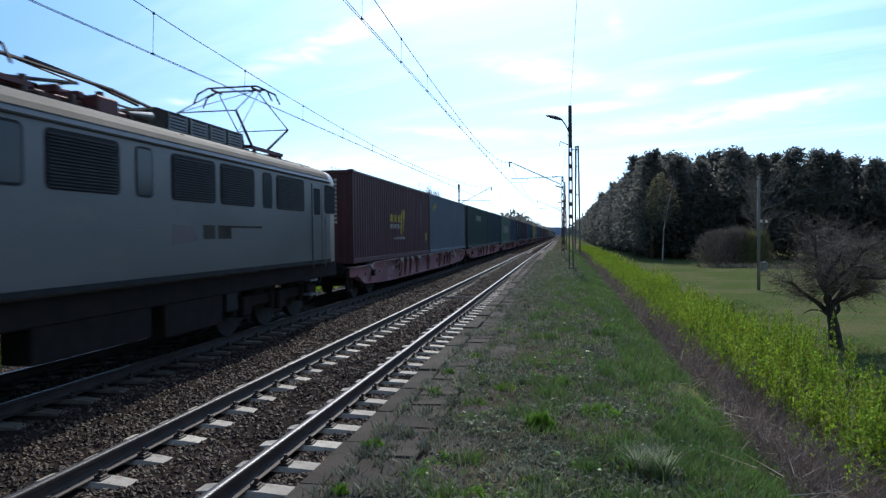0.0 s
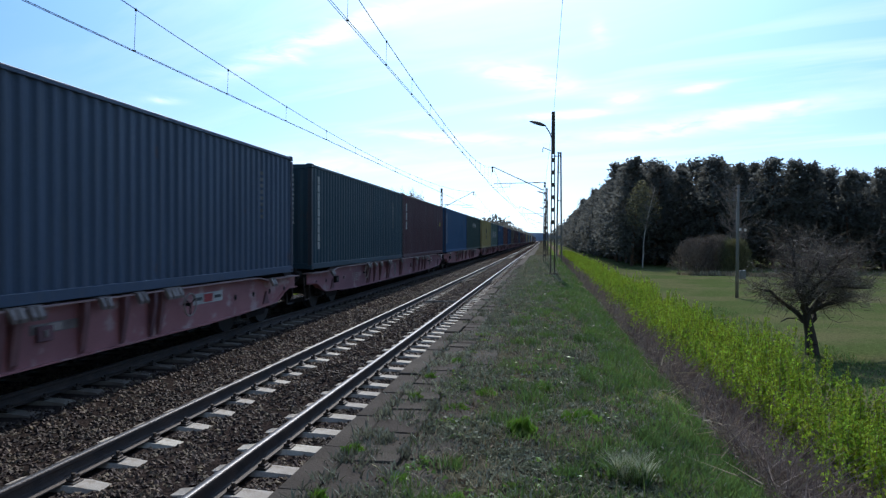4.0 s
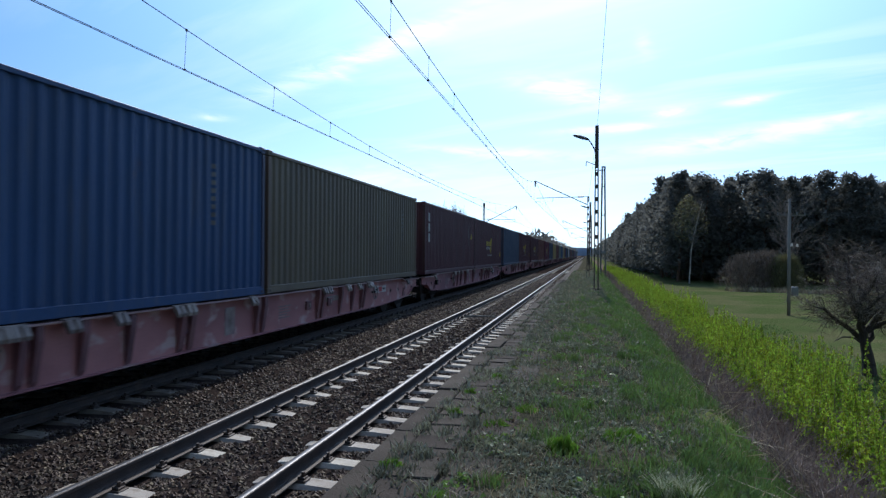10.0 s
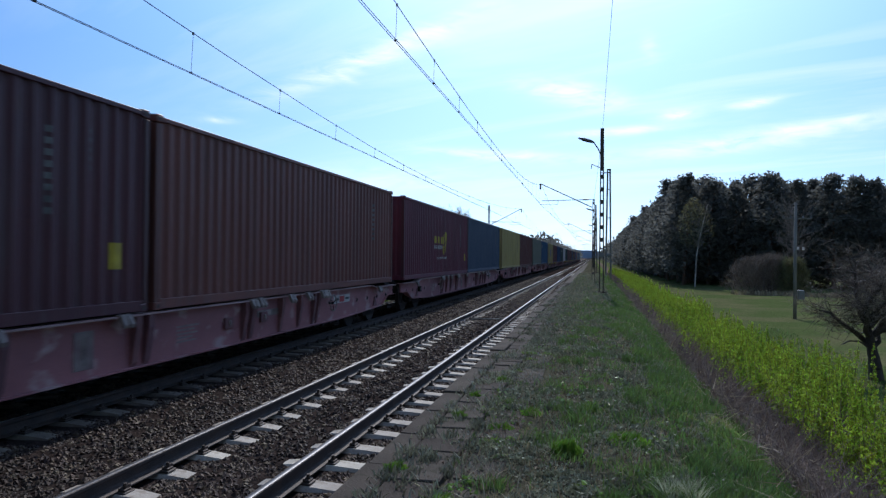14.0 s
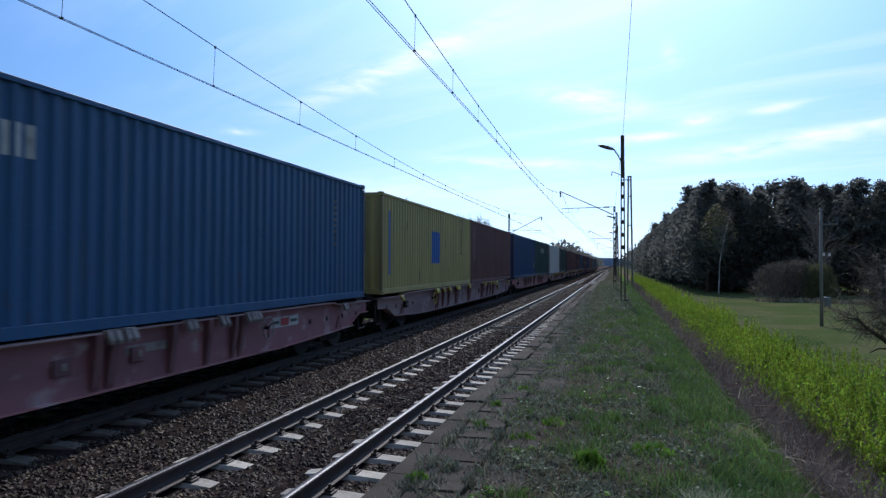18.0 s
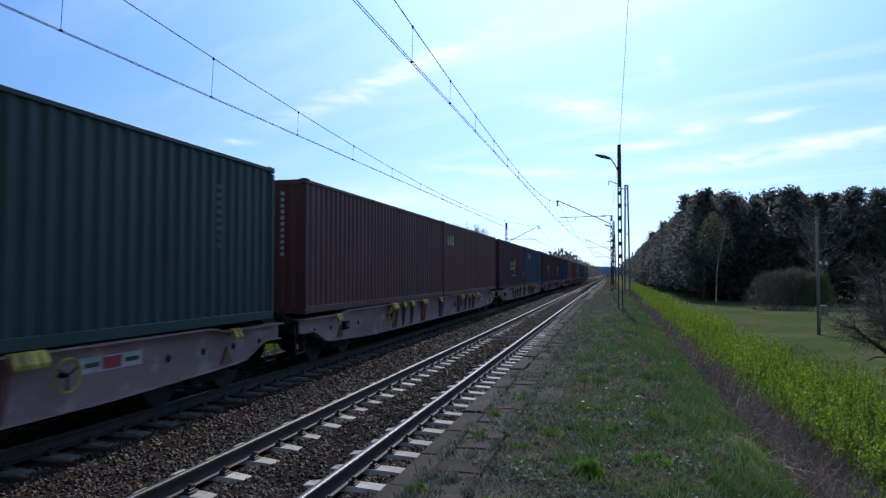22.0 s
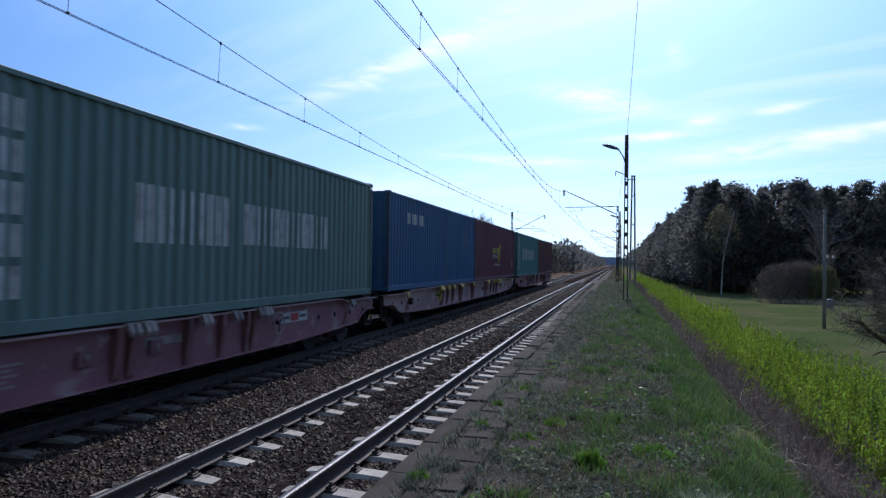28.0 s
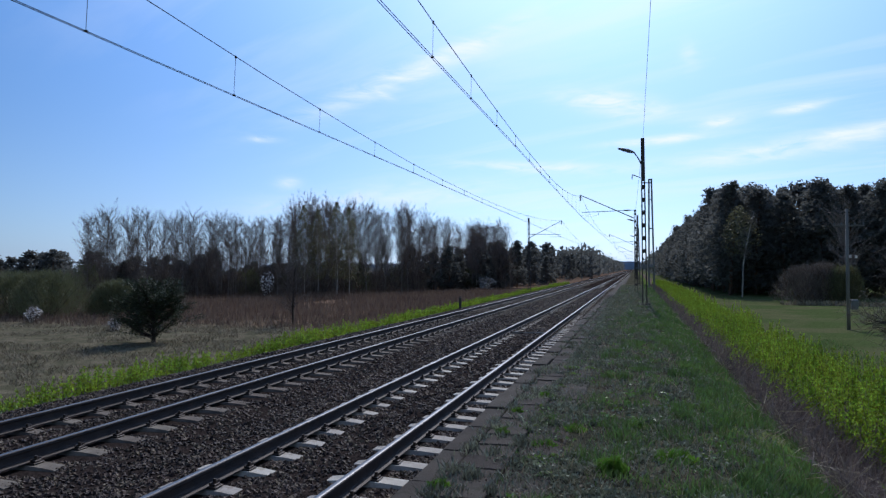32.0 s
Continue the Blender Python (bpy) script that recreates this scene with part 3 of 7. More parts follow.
def build_track(axis, label):
    track = thing("railway_track", label, "track", "tracks of the line", "structure", pose(axis, 0, 0))
    for s in (-0.7525, 0.7525):
        rail = part("rail", Geo().prism(rail_outline(s), -900, 4500), RAIL_RUST, track, "rusty rail web and foot")
        g = Geo()
        crown = [(0.0368 * math.sin(radians(a)), 0.0 if abs(a) < 12 else -0.0115 * (1 - math.cos(radians(abs(a) * 1.12)))) for a in range(-80, 81, 8)]
        rows = (-900, -20, 0, 20, 60, 200, 4500)
        verts = [(s + x, y, z + 0.0012) for y in rows for x, z in crown]
        m = len(crown)
        top = put("running_surface", raw_mesh("running_surface", g.add(verts, [(j * m + i, j * m + i + 1, (j + 1) * m + i + 1, (j + 1) * m + i) for j in range(len(rows) - 1) for i in range(m - 1)])), STEEL_TOP, rail, "polished bright rail head")
        top.data.polygons.foreach_set("use_smooth", [True] * len(top.data.polygons))
    me, clip = sleeper_mesh(), fastening_mesh()
    shift = 0.0 if axis == 0 else 0.23
    rs = random.Random(7 + int(axis * 10))
    for i in range(-13, 140):
        y = SLEEPER_Y0 + shift + i * SLEEPER_STEP
        sl = put("sleeper", me, CONCRETE if axis == 0 else CONCRETE_FAR, track, m=pose(rs.uniform(-0.012, 0.012), y + rs.uniform(-0.012, 0.012), rs.uniform(-0.012, 0.003) - (0.0 if i < 18 else min(0.022, 0.001 * (i - 18))), 0, 0, rs.uniform(-0.6, 0.6)))
        if -6 < i < 45:
            for s in (-0.7525, 0.7525):
                put("fastening", clip, CLIP, track, m=pose(s, y, 0))
    g = Geo()
    for i in range(140, 700):
        y = SLEEPER_Y0 + shift + i * SLEEPER_STEP
        for s in (-1, 1):
            g.box(min(s * 0.42, s * 1.25), max(s * 0.42, s * 1.25), y - 0.11, y + 0.11, -0.3, -0.221)
    tagged(part("distant_sleepers", g, CONCRETE_FAR, track, "weathered concrete sleepers running to the horizon"), kind="stuff")


def build_platform():
    """The low platform: a kerb of concrete edge slabs, rows of small worn slabs, earth and turf behind."""
    plat = thing("platform", "low old platform of worn grey concrete slabs with weeds in the joints", "platform", "", "structure")
    rs = random.Random(3)
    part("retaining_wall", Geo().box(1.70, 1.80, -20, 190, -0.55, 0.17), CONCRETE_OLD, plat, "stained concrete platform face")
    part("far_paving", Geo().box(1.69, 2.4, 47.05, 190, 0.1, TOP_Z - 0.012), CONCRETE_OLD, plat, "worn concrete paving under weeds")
    for i in range(52):
        y = -4.6 + i * 1.0
        g = Geo().box(EDGE_X, EDGE_X + 0.262, 0.004, 0.986, 0.16, TOP_Z, 0.012)
        if i == 0:
            edge = g.mesh("edge_slab")
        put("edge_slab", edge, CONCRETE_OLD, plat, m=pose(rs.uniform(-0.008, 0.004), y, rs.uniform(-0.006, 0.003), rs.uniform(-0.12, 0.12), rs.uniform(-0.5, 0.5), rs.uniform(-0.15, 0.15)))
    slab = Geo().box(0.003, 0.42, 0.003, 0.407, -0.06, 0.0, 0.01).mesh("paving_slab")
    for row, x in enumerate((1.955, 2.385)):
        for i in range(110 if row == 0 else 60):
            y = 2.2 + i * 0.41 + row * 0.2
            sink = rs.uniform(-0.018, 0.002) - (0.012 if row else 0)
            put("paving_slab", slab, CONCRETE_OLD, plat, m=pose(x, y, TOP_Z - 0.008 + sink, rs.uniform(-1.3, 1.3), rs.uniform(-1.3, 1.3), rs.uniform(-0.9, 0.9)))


def lattice_mast(name, label, x, y, base, height, width=0.30, depth=0.16, lamp=False, arm=None, group="", tip=0.8, flange=0.055, gap=0.42, low=0.55, plate=0.12, cap=1.6):
    """A two-channel steel mast with batten plates; solid at the top; perhaps with a street lamp head."""
    mast = thing(name, label, "mast", group, m=pose(x, y, base))
    for s in (-1, 1):
        g = Geo()
        x0 = s * (width / 2)
        g.prism([(x0 * 1.15, 0), (x0 * 1.15 - s * flange, 0), (x0 * tip - s * flange, height), (x0 * tip, height)], -depth / 2, depth / 2)
        part("channel", g, MAST_STEEL, mast)
    steps = int((height - cap - low) / gap) + 1
    for i in range(steps):
        z = low + i * gap
        w = width / 2 * (1.15 + (tip - 1.15) * z / height)
        batten = Geo().box(-w + 0.01, w - 0.01, -depth / 2 - 0.006, depth / 2 + 0.006, z, z + plate)
        part("batten_plate", batten, MAST_STEEL, mast)
    part("cap", Geo().box(-width / 2 * tip, width / 2 * tip, -depth / 2 - 0.01, depth / 2 + 0.01, height - cap, height + 0.03), MAST_STEEL, mast)
    part("footing", Geo().box(-0.3, 0.3, -0.25, 0.25, -0.4, 0.06, 0.03), CONCRETE_OLD, mast, "concrete footing")
    if lamp:
        bracket = part("bracket", Geo().path([(-0.05, 0, height - 1.3), (-0.2, 0, height - 0.95), (-0.42, 0, height - 0.62)], 0.03, 6), MAST_STEEL, mast)
        head = Geo()
        ring, last = 10, None
        for k, (u, r) in enumerate([(0.0, 0.03), (0.1, 0.09), (0.3, 0.13), (0.55, 0.12), (0.75, 0.07), (0.82, 0.02)]):
            c = Vector((-0.36 - u, 0, height - 0.66 + 0.30 * u))
            loop = []
            for i in range(ring):
                a = 2 * math.pi * i / ring
                loop.append((c.x, c.y + r * math.cos(a) * 1.1, c.z + r * math.sin(a) * (0.9 if math.sin(a) > 0 else 0.55)))
            base_n = len(head.v)
            head.v += loop
            if last is not None:
                head.f += [(last + i, last + (i + 1) % ring, base_n + (i + 1) % ring, base_n + i) for i in range(ring)]
            last = base_n
        part("lamp_head", head, LAMP_GREY, mast, "grey street lamp head", smooth=True)
        hook = Geo().path([(-0.1, 0, height - 1.9), (-0.5, 0, height - 1.72), (-0.52, 0, height - 1.95)], 0.02, 5)
        part("hook", hook, MAST_STEEL, mast)
        part("sign_plate", Geo().box(-0.13, 0.13, -depth / 2 - 0.03, -depth / 2 - 0.012, 1.75, 1.95, 0.004), GALV, mast, "small white number plate")
    return mast


def catenary_arm(mast, reach, attach, tip_z, contact_z, side):
    """The slanting tube that carries the messenger wire, its stay, insulator and the registration arm."""
    part("cantilever_tube", Geo().tube((side * 0.1, 0, attach), (side * reach, 0, tip_z), 0.035, 0.03, 7), MAST_STEEL, mast)
    part("insulator", Geo().tube((side * reach, 0, tip_z), (side * (reach - 0.02), 0, tip_z - 0.42), 0.05, 0.05, 8), CERAMIC, mast, "brown ceramic insulator")
    part("registration_tube", Geo().tube((side * 0.1, 0, contact_z + 0.35), (side * (reach - 0.1), 0, contact_z + 0.28), 0.022, 0.022, 6), MAST_STEEL, mast)
    part("steady_arm", Geo().path([(side * (reach - 1.3), 0, contact_z + 0.3), (side * (reach - 1.25), 0, contact_z + 0.02), (side * reach, 0, contact_z + 0.02)], 0.015, 5), GALV, mast)
    part("insulator", Geo().tube((side * 0.35, 0, contact_z + 0.35), (side * 0.75, 0, contact_z + 0.34), 0.05, 0.05, 8), CERAMIC, mast, "brown ceramic insulator")


def wire(name, label, points, r, group=""):
    g = Geo()
    g.path(points, r, 4)
    ob = put(name, g.mesh(name), WIRE)
    tagged(ob, label, "wire", group)
    return ob


def build_catenary():
    """Contact wires, messengers and droppers over both tracks; straight between supports."""
    lines = [("near", 0.0, [(-1, 0.15), (50, -0.2), (108, 0.25), (166, -0.25), (224, 0.25), (282, -0.2), (340, 0.2), (600, 0)], 5.81, 0.25),
             ("far", FAR, [(-1, -0.15), (75, -0.15), (152, 0.2), (229, -0.2), (306, 0.2), (380, -0.2), (600, 0)], 5.52, 0.2)]
    for which, axis, posts, zc, low in lines:
        middle = 0.585 if which == "near" else 0.44

        def sag(u, first):
            k = middle if first else 0.5
            v = (k - u) / k if u < k else (u - k) / (1 - k)
            return low + (7.3 - zc - low) * v * v

        group = "overhead line wires"
        for off in (-0.022, 0.022):
            wire("contact_wire", "thin dark copper contact wire above the track", [(axis + s + off, y, zc) for y, s in posts], 0.0062, group)
        mess, drops = [], []
        for (y0, s0), (y1, s1) in zip(posts, posts[1:]):
            n = 16 if y1 < 300 else 6
            for k in range(n + (1 if y1 == posts[-1][0] else 0)):
                u = k / n
                h = sag(u, y0 < 0)
                mess.append((axis + s0 + (s1 - s0) * u, y0 + (y1 - y0) * u, zc + h))
            if y1 < 320:
                step = 3.05 if which == "near" else 3.82
                first = 11.6 if which == "near" else 11.9
                y = first - step * 8
                while y < y1 - 1.5:
                    if y > y0 + 1.5:
                        u = (y - y0) / (y1 - y0)
                        drops.append((axis + s0 + (s1 - s0) * u, y, zc, sag(u, y0 < 0)))
                    y += step
        wire("messenger_wire", "dark stranded messenger wire sagging between masts", mess, 0.0085, group)
        dropper = thing("droppers", "thin wire droppers with clamps between messenger and contact wire", "wire", group)
        for x, y, z, h in drops:
            if y > 170:
                continue
            g = Geo().tube((x, y, z), (x, y + 0.06, z + h), 0.0045, 0.0045, 4)
            g.box(x - 0.026, x + 0.026, y - 0.016, y + 0.016, z - 0.008, z + 0.02)
            g.box(x - 0.014, x + 0.014, y + 0.04, y + 0.08, z + h - 0.03, z + h + 0.02)
            part("dropper", g, WIRE, dropper)
    wire("feeder_wire", "single feeder wire strung along the mast tops", [(3.93, -20, 8.4), (3.93, 5, 8.25), (3.95, 34.4, 8.32), (3.6, 50, 6.2)], 0.008)
    wire("feeder_wire", "single feeder wire strung along the mast tops", [(3.55, 50, 5.2), (3.6, 80, 4.9), (3.6, 108, 6.2), (3.6, 166, 6.2)], 0.008)


def build_masts():
    lattice_mast("lamp_mast", "dark lattice steel mast with a grey street lamp on the platform", 3.93, 34.4, 0.27, 8.05, 0.22, 0.16, lamp=True, group="masts along the line", tip=0.78, flange=0.062, gap=0.62, low=2.5, plate=0.2, cap=2.05)
    for y, h in ((83.0, 8.0), (124.0, 8.0), (168.0, 8.0)):
        lattice_mast("lamp_mast", "dark lattice steel mast with a grey street lamp on the platform", 3.85, y, 0.25, h, 0.22, 0.16, lamp=True, group="masts along the line", tip=0.78, flange=0.062, gap=0.62, low=2.5, plate=0.2, cap=2.05)
    for y in (50.0, 108.0, 166.0, 224.0, 282.0, 340.0):
        m = lattice_mast("catenary_mast", "dark lattice catenary mast with a slanting cantilever arm", 3.55, y, 0.25, 5.9, 0.19, 0.16, group="masts along the line", flange=0.04, gap=0.5, plate=0.16, cap=0.12)
        catenary_arm(m, 3.8, 5.35, 7.1, 5.56, -1)
    for y in (75.0, 152.0, 229.0, 306.0, 380.0):
        m = lattice_mast("catenary_mast", "dark lattice catenary mast with a slanting cantilever arm", -7.75, y, -0.7, 8.35, 0.24, 0.18, group="masts along the line", gap=0.5, cap=0.5)
        catenary_arm(m, 3.6, 6.2, 8.0, 6.22, 1)
    for k, y in enumerate((210.0, 232.0, 246.0)):
        lattice_mast("signal_mast", "thin dark signal mast beside the far track", -9.6 - k * 0.8, y, -0.9, 9.0, 0.22, 0.16, group="masts along the line")
    # twin-legged pole behind the first lamp mast
    for px, py, top in ((4.95, 66.0, 10.45), (4.2, 145.0, 10.3)):
        twin = thing("twin_pole", "tall twin-legged dark line pole beside the platform slope", "pole", "twin-legged line poles", m=pose(px, py, -0.2))
        for s in (-1, 1):
            part("leg", Geo().tube((s * 0.25, 0, -0.6), (s * 0.11, 0, top), 0.085, 0.075, 8), POLE_CONC, twin)
        for z in (3.2, 5.9, 8.6, top - 0.3):
            part("crossbar", Geo().box(-0.75 if z > 9 else -0.2, 0.2, -0.05, 0.05, z, z + 0.08), MAST_STEEL, twin)
        part("pole_cap", Geo().box(-0.2, 0.2, -0.1, 0.1, top - 0.02, top + 0.1, 0.02), POLE_CONC, twin)
        part("relay_box", Geo().box(-0.22, 0.22, -0.2, 0.1, 2.3, 2.6, 0.02), GALV, twin, "small white box")
    # line pole in the meadow
    pole = thing("utility_pole", "weathered grey utility pole with a crossarm in the meadow", "pole", m=pose(12.95, 35.45, -0.82))
    part("shaft", Geo().tube((0, 0, -0.4), (0.02, 0, 5.55), 0.085, 0.062, 10), POLE_CONC, pole, smooth=True)
    part("crossarm", Geo().box(-0.54, 0.74, -0.04, 0.04, 4.74, 4.80, 0.01), POLE_CONC, pole)
    part("top_bracket", Geo().box(-0.12, 0.3, -0.03, 0.03, 5.35, 5.42, 0.01), MAST_STEEL, pole)
    for x in (-0.5, -0.2, 0.35, 0.7):
        part("insulator", Geo().tube((x, 0, 4.80), (x, 0, 4.92), 0.03, 0.025, 7), GALV, pole, "white pin insulator")
    for x, z in ((0.1, 3.28), (0.34, 3.26)):
        part("cup_insulator", Geo().tube((x, -0.1, z), (x, -0.1, z + 0.14), 0.06, 0.05, 8), BLOSSOM, pole, "white porcelain cup")
    part("meter_box", Geo().box(0.12, 0.4, -0.12, 0.1, 0.9, 1.35, 0.02), GALV, pole, "grey meter box")
    for k, (z, x) in enumerate(((4.1, 12.45), (4.1, 12.75), (4.1, 13.65))):
        wire("power_line", "thin power line running to the forest edge", [(x, 35.45, z), (x + 20, 40.0, z - 0.5), (x + 44, 45, z)], 0.006, "power lines")
    board = put("crossing_board", Geo().box(-0.64, 0.64, 23.4, 23.46, -0.22, -0.14, 0.01).mesh("crossing_board"), POLE_CONC)
    tagged(board, "pale cable duct board lying between the rails", "board")
    stake = put("marker_stake", Geo().box(-7.35, -7.2, 42.2, 42.35, -0.8, 0.25, 0.03).mesh("marker_stake"), MAST_STEEL)
    tagged(stake, "short dark marker stake beside the far track", "stake")


build_ground()
build_ballast()
build_masts()
build_catenary()


# ---- the train ----
PAINTS = {
    "maroon": ((0.105, 0.034, 0.043), (0.075, 0.027, 0.036)),
    "crimson": ((0.165, 0.032, 0.055), (0.12, 0.026, 0.045)),
    "rust": ((0.215, 0.078, 0.062), (0.16, 0.060, 0.05)),
    "brown": ((0.185, 0.068, 0.060), (0.13, 0.050, 0.046)),
    "orange": ((0.40, 0.145, 0.105), (0.32, 0.115, 0.085)),
    "blue": ((0.021, 0.070, 0.185), (0.017, 0.056, 0.145)),
    "sky_blue": ((0.032, 0.118, 0.25), (0.026, 0.092, 0.20)),
    "slate": ((0.062, 0.096, 0.155), (0.047, 0.075, 0.125)),
    "grey": ((0.135, 0.175, 0.225), (0.108, 0.142, 0.185)),
    "teal": ((0.027, 0.068, 0.095), (0.022, 0.054, 0.077)),
    "dark_green": ((0.031, 0.072, 0.064), (0.025, 0.058, 0.050)),
    "green": ((0.145, 0.235, 0.20), (0.11, 0.185, 0.155)),
    "aqua": ((0.10, 0.26, 0.245), (0.08, 0.21, 0.195)),
    "grey_green": ((0.24, 0.275, 0.225), (0.18, 0.21, 0.17)),
    "olive": ((0.165, 0.135, 0.088), (0.125, 0.10, 0.07)),
    "yellow": ((0.52, 0.42, 0.15), (0.42, 0.34, 0.125)),
    "white": ((0.80, 0.80, 0.77), (0.66, 0.66, 0.62)),
}


def paint(name, a, b, bare=0.645):
    """Weathered container paint: faded patches, vertical run marks, rust blooms."""
    mat = material("paint_" + name, a, b, 0.8, 0.55, 0.0, 0.05, 30, stretch=(1, 1, 0.35), spec=0.35)
    nt = mat.node_tree
    nodes, link = nt.nodes, nt.links.new
    bsdf = nodes["Principled BSDF"]
    src = bsdf.inputs["Base Color"].links[0].from_socket
    co = nodes.new("ShaderNodeTexCoord")
    info = nodes.new("ShaderNodeObjectInfo")
    shift = nodes.new("ShaderNodeVectorMath"); shift.operation = "ADD"
    link(co.outputs["Object"], shift.inputs[0])
    mulr = nodes.new("ShaderNodeMath"); mulr.operation = "MULTIPLY"; mulr.inputs[1].default_value = 90
    link(info.outputs["Random"], mulr.inputs[0])
    link(mulr.outputs[0], shift.inputs[1])
    mp = nodes.new("ShaderNodeMapping")
    mp.inputs["Scale"].default_value = (3.0, 3.0, 0.22)
    link(shift.outputs[0], mp.inputs["Vector"])
    runs = nodes.new("ShaderNodeTexNoise")
    runs.inputs["Scale"].default_value, runs.inputs["Detail"].default_value = 2.6, 8
    link(mp.outputs[0], runs.inputs["Vector"])
    r1 = nodes.new("ShaderNodeMapRange")
    for key, v in (("From Min", 0.53), ("From Max", 0.72), ("To Max", 0.68)):
        r1.inputs[key].default_value = v
    link(runs.outputs["Fac"], r1.inputs["Value"])
    m1 = nodes.new("ShaderNodeMix"); m1.data_type = "RGBA"
    link(r1.outputs[0], m1.inputs["Factor"])
    link(src, m1.inputs["A"])
    m1.inputs["B"].default_value = (*[0.5 * k + 0.045 for k in a], 1)
    spots = nodes.new("ShaderNodeTexNoise")
    spots.inputs["Scale"].default_value, spots.inputs["Detail"].default_value = 1.7, 12
    spots.inputs["Roughness"].default_value = 0.66
    streak = nodes.new("ShaderNodeMapping")
    streak.inputs["Scale"].default_value = (2.2, 2.2, 0.55)
    link(shift.outputs[0], streak.inputs["Vector"])
    link(streak.outputs[0], spots.inputs["Vector"])
    r2 = nodes.new("ShaderNodeMapRange")
    for key, v in (("From Min", bare), ("From Max", bare + 0.075), ("To Max", 0.75)):
        r2.inputs[key].default_value = v
    link(spots.outputs["Fac"], r2.inputs["Value"])
    m2 = nodes.new("ShaderNodeMix"); m2.data_type = "RGBA"
    link(r2.outputs[0], m2.inputs["Factor"])
    link(m1.outputs["Result"], m2.inputs["A"])
    m2.inputs["B"].default_value = (0.10, 0.05, 0.032, 1)
    link(m2.outputs["Result"], bsdf.inputs["Base Color"])
    return mat


SCRAPED = {"green": 0.625, "aqua": 0.635, "yellow": 0.63, "white": 0.68}
PAINT = {name: paint(name, *[tuple(0.84 * k for k in c) for c in pair], SCRAPED.get(name, 0.645)) for name, pair in PAINTS.items()}
POSTS = {name: paint("post_" + name, tuple((0.45 if name in ("yellow", "white", "olive") else 0.36) * k + (0.55 if name in ("yellow", "white", "olive") else 0.2) * r for k, r in zip(PAINTS[name][0], (0.13, 0.06, 0.045))), tuple(0.5 * k + 0.5 * r for k, r in zip(PAINTS[name][1], (0.06, 0.035, 0.03)))) for name in PAINTS}
DECAL_WHITE = material("decal_white", (0.46, 0.46, 0.43), (0.26, 0.26, 0.25), 5, 0.6, 0, 0, 40, mix=(0.45, 0.75))
DECAL_DIM = material("decal_dim", (0.17, 0.17, 0.165), (0.08, 0.08, 0.08), 5, 0.6, 0, 0, 40, mix=(0.4, 0.6))
DECAL_YELLOW = material("decal_yellow", (0.46, 0.36, 0.025), (0.33, 0.25, 0.02), 5, 0.6, 0, 0, 40)
DECAL_BLACK = material("decal_black", (0.025, 0.025, 0.03), (0.05, 0.05, 0.05), 5, 0.6, 0, 0, 40)
DECAL_BLUE = material("decal_blue", (0.03, 0.13, 0.42), (0.03, 0.10, 0.33), 5, 0.6, 0, 0, 40)
DECAL_RED = material("decal_red", (0.40, 0.04, 0.04), (0.3, 0.03, 0.03), 5, 0.6, 0, 0, 40)
WAGON_RED = material("wagon_red", (0.33, 0.13, 0.135), (0.21, 0.078, 0.085), 1.3, 0.62, 0, 0.12, 40, vary=0.22, third=(0.37, 0.25, 0.235), stretch=(1, 0.5, 0.8))
WAGON_DUSTY = material("wagon_dusty_red", (0.31, 0.20, 0.185), (0.21, 0.125, 0.118), 1.3, 0.65, 0, 0.12, 40, vary=0.18, third=(0.35, 0.26, 0.235), stretch=(1, 0.5, 0.8))
# darker version of the wagon red, with the deep ribs' shading painted in
WAGON_RIB = material("wagon_red_shaded", (0.20, 0.085, 0.088), (0.12, 0.052, 0.056), 2.0, 0.7, 0, 0.15, 40, vary=0.2)
# lighter than the sill paint: the sun on the flange's top is painted in
FLANGE = material("sunlit_flange", (0.36, 0.25, 0.24), (0.25, 0.15, 0.14), 2, 0.6, 0.1, 0.1, 40, stretch=(1, 0.5, 1))
WAGON_DARK = material("wagon_underframe", (0.014, 0.012, 0.011), (0.022, 0.017, 0.015), 3, 0.9, 0, 0.3, 40, spec=0.15)
DATA_PLATE = material("faded_data_plate", (0.30, 0.25, 0.22), (0.20, 0.13, 0.125), 3, 0.7, 0, 0.05, 40, vary=0.3)
SPIGOT_YELLOW = material("spigot_yellow", (0.52, 0.40, 0.05), (0.33, 0.25, 0.06), 6, 0.65, 0.0, 0.1, 40, vary=0.2)
SPIGOT = material("spigot_paint", (0.26, 0.215, 0.19), (0.15, 0.115, 0.10), 6, 0.7, 0.2, 0.1, 40, vary=0.25)
WHEEL_STEEL = material("wheel_steel", (0.03, 0.024, 0.02), (0.018, 0.015, 0.013), 6, 0.75, 0.1, 0.1, 40)
CAST_DARK = material("casting", (0.07, 0.05, 0.045), (0.04, 0.03, 0.03), 6, 0.7, 0.2, 0.2, 40)

C_LEN, C_WID, C_HGT = 12.192, 2.438, 2.896
RIB, RIB_DEEP = 0.2784, 0.036
POST = 0.11
PANEL_Y0, PANEL_Y1, PANEL_Z0, PANEL_Z1 = POST, C_LEN - POST, 0.16, C_HGT - 0.075


def rib_points(y0, y1, pitch=RIB):
    """Along a corrugated sheet: place and depth below the outer face."""
    pts, y = [(y0, 0.0)], y0
    while y + pitch <= y1 + 1e-6:
        for f, d in ((0.13, 0.0), (0.37, 1.0), (0.63, 1.0), (0.87, 0.0)):
            pts.append((y + f * pitch, d * RIB_DEEP))
        y += pitch
    pts.append((y1, 0.0))
    return pts


RIBS = rib_points(PANEL_Y0, PANEL_Y1)


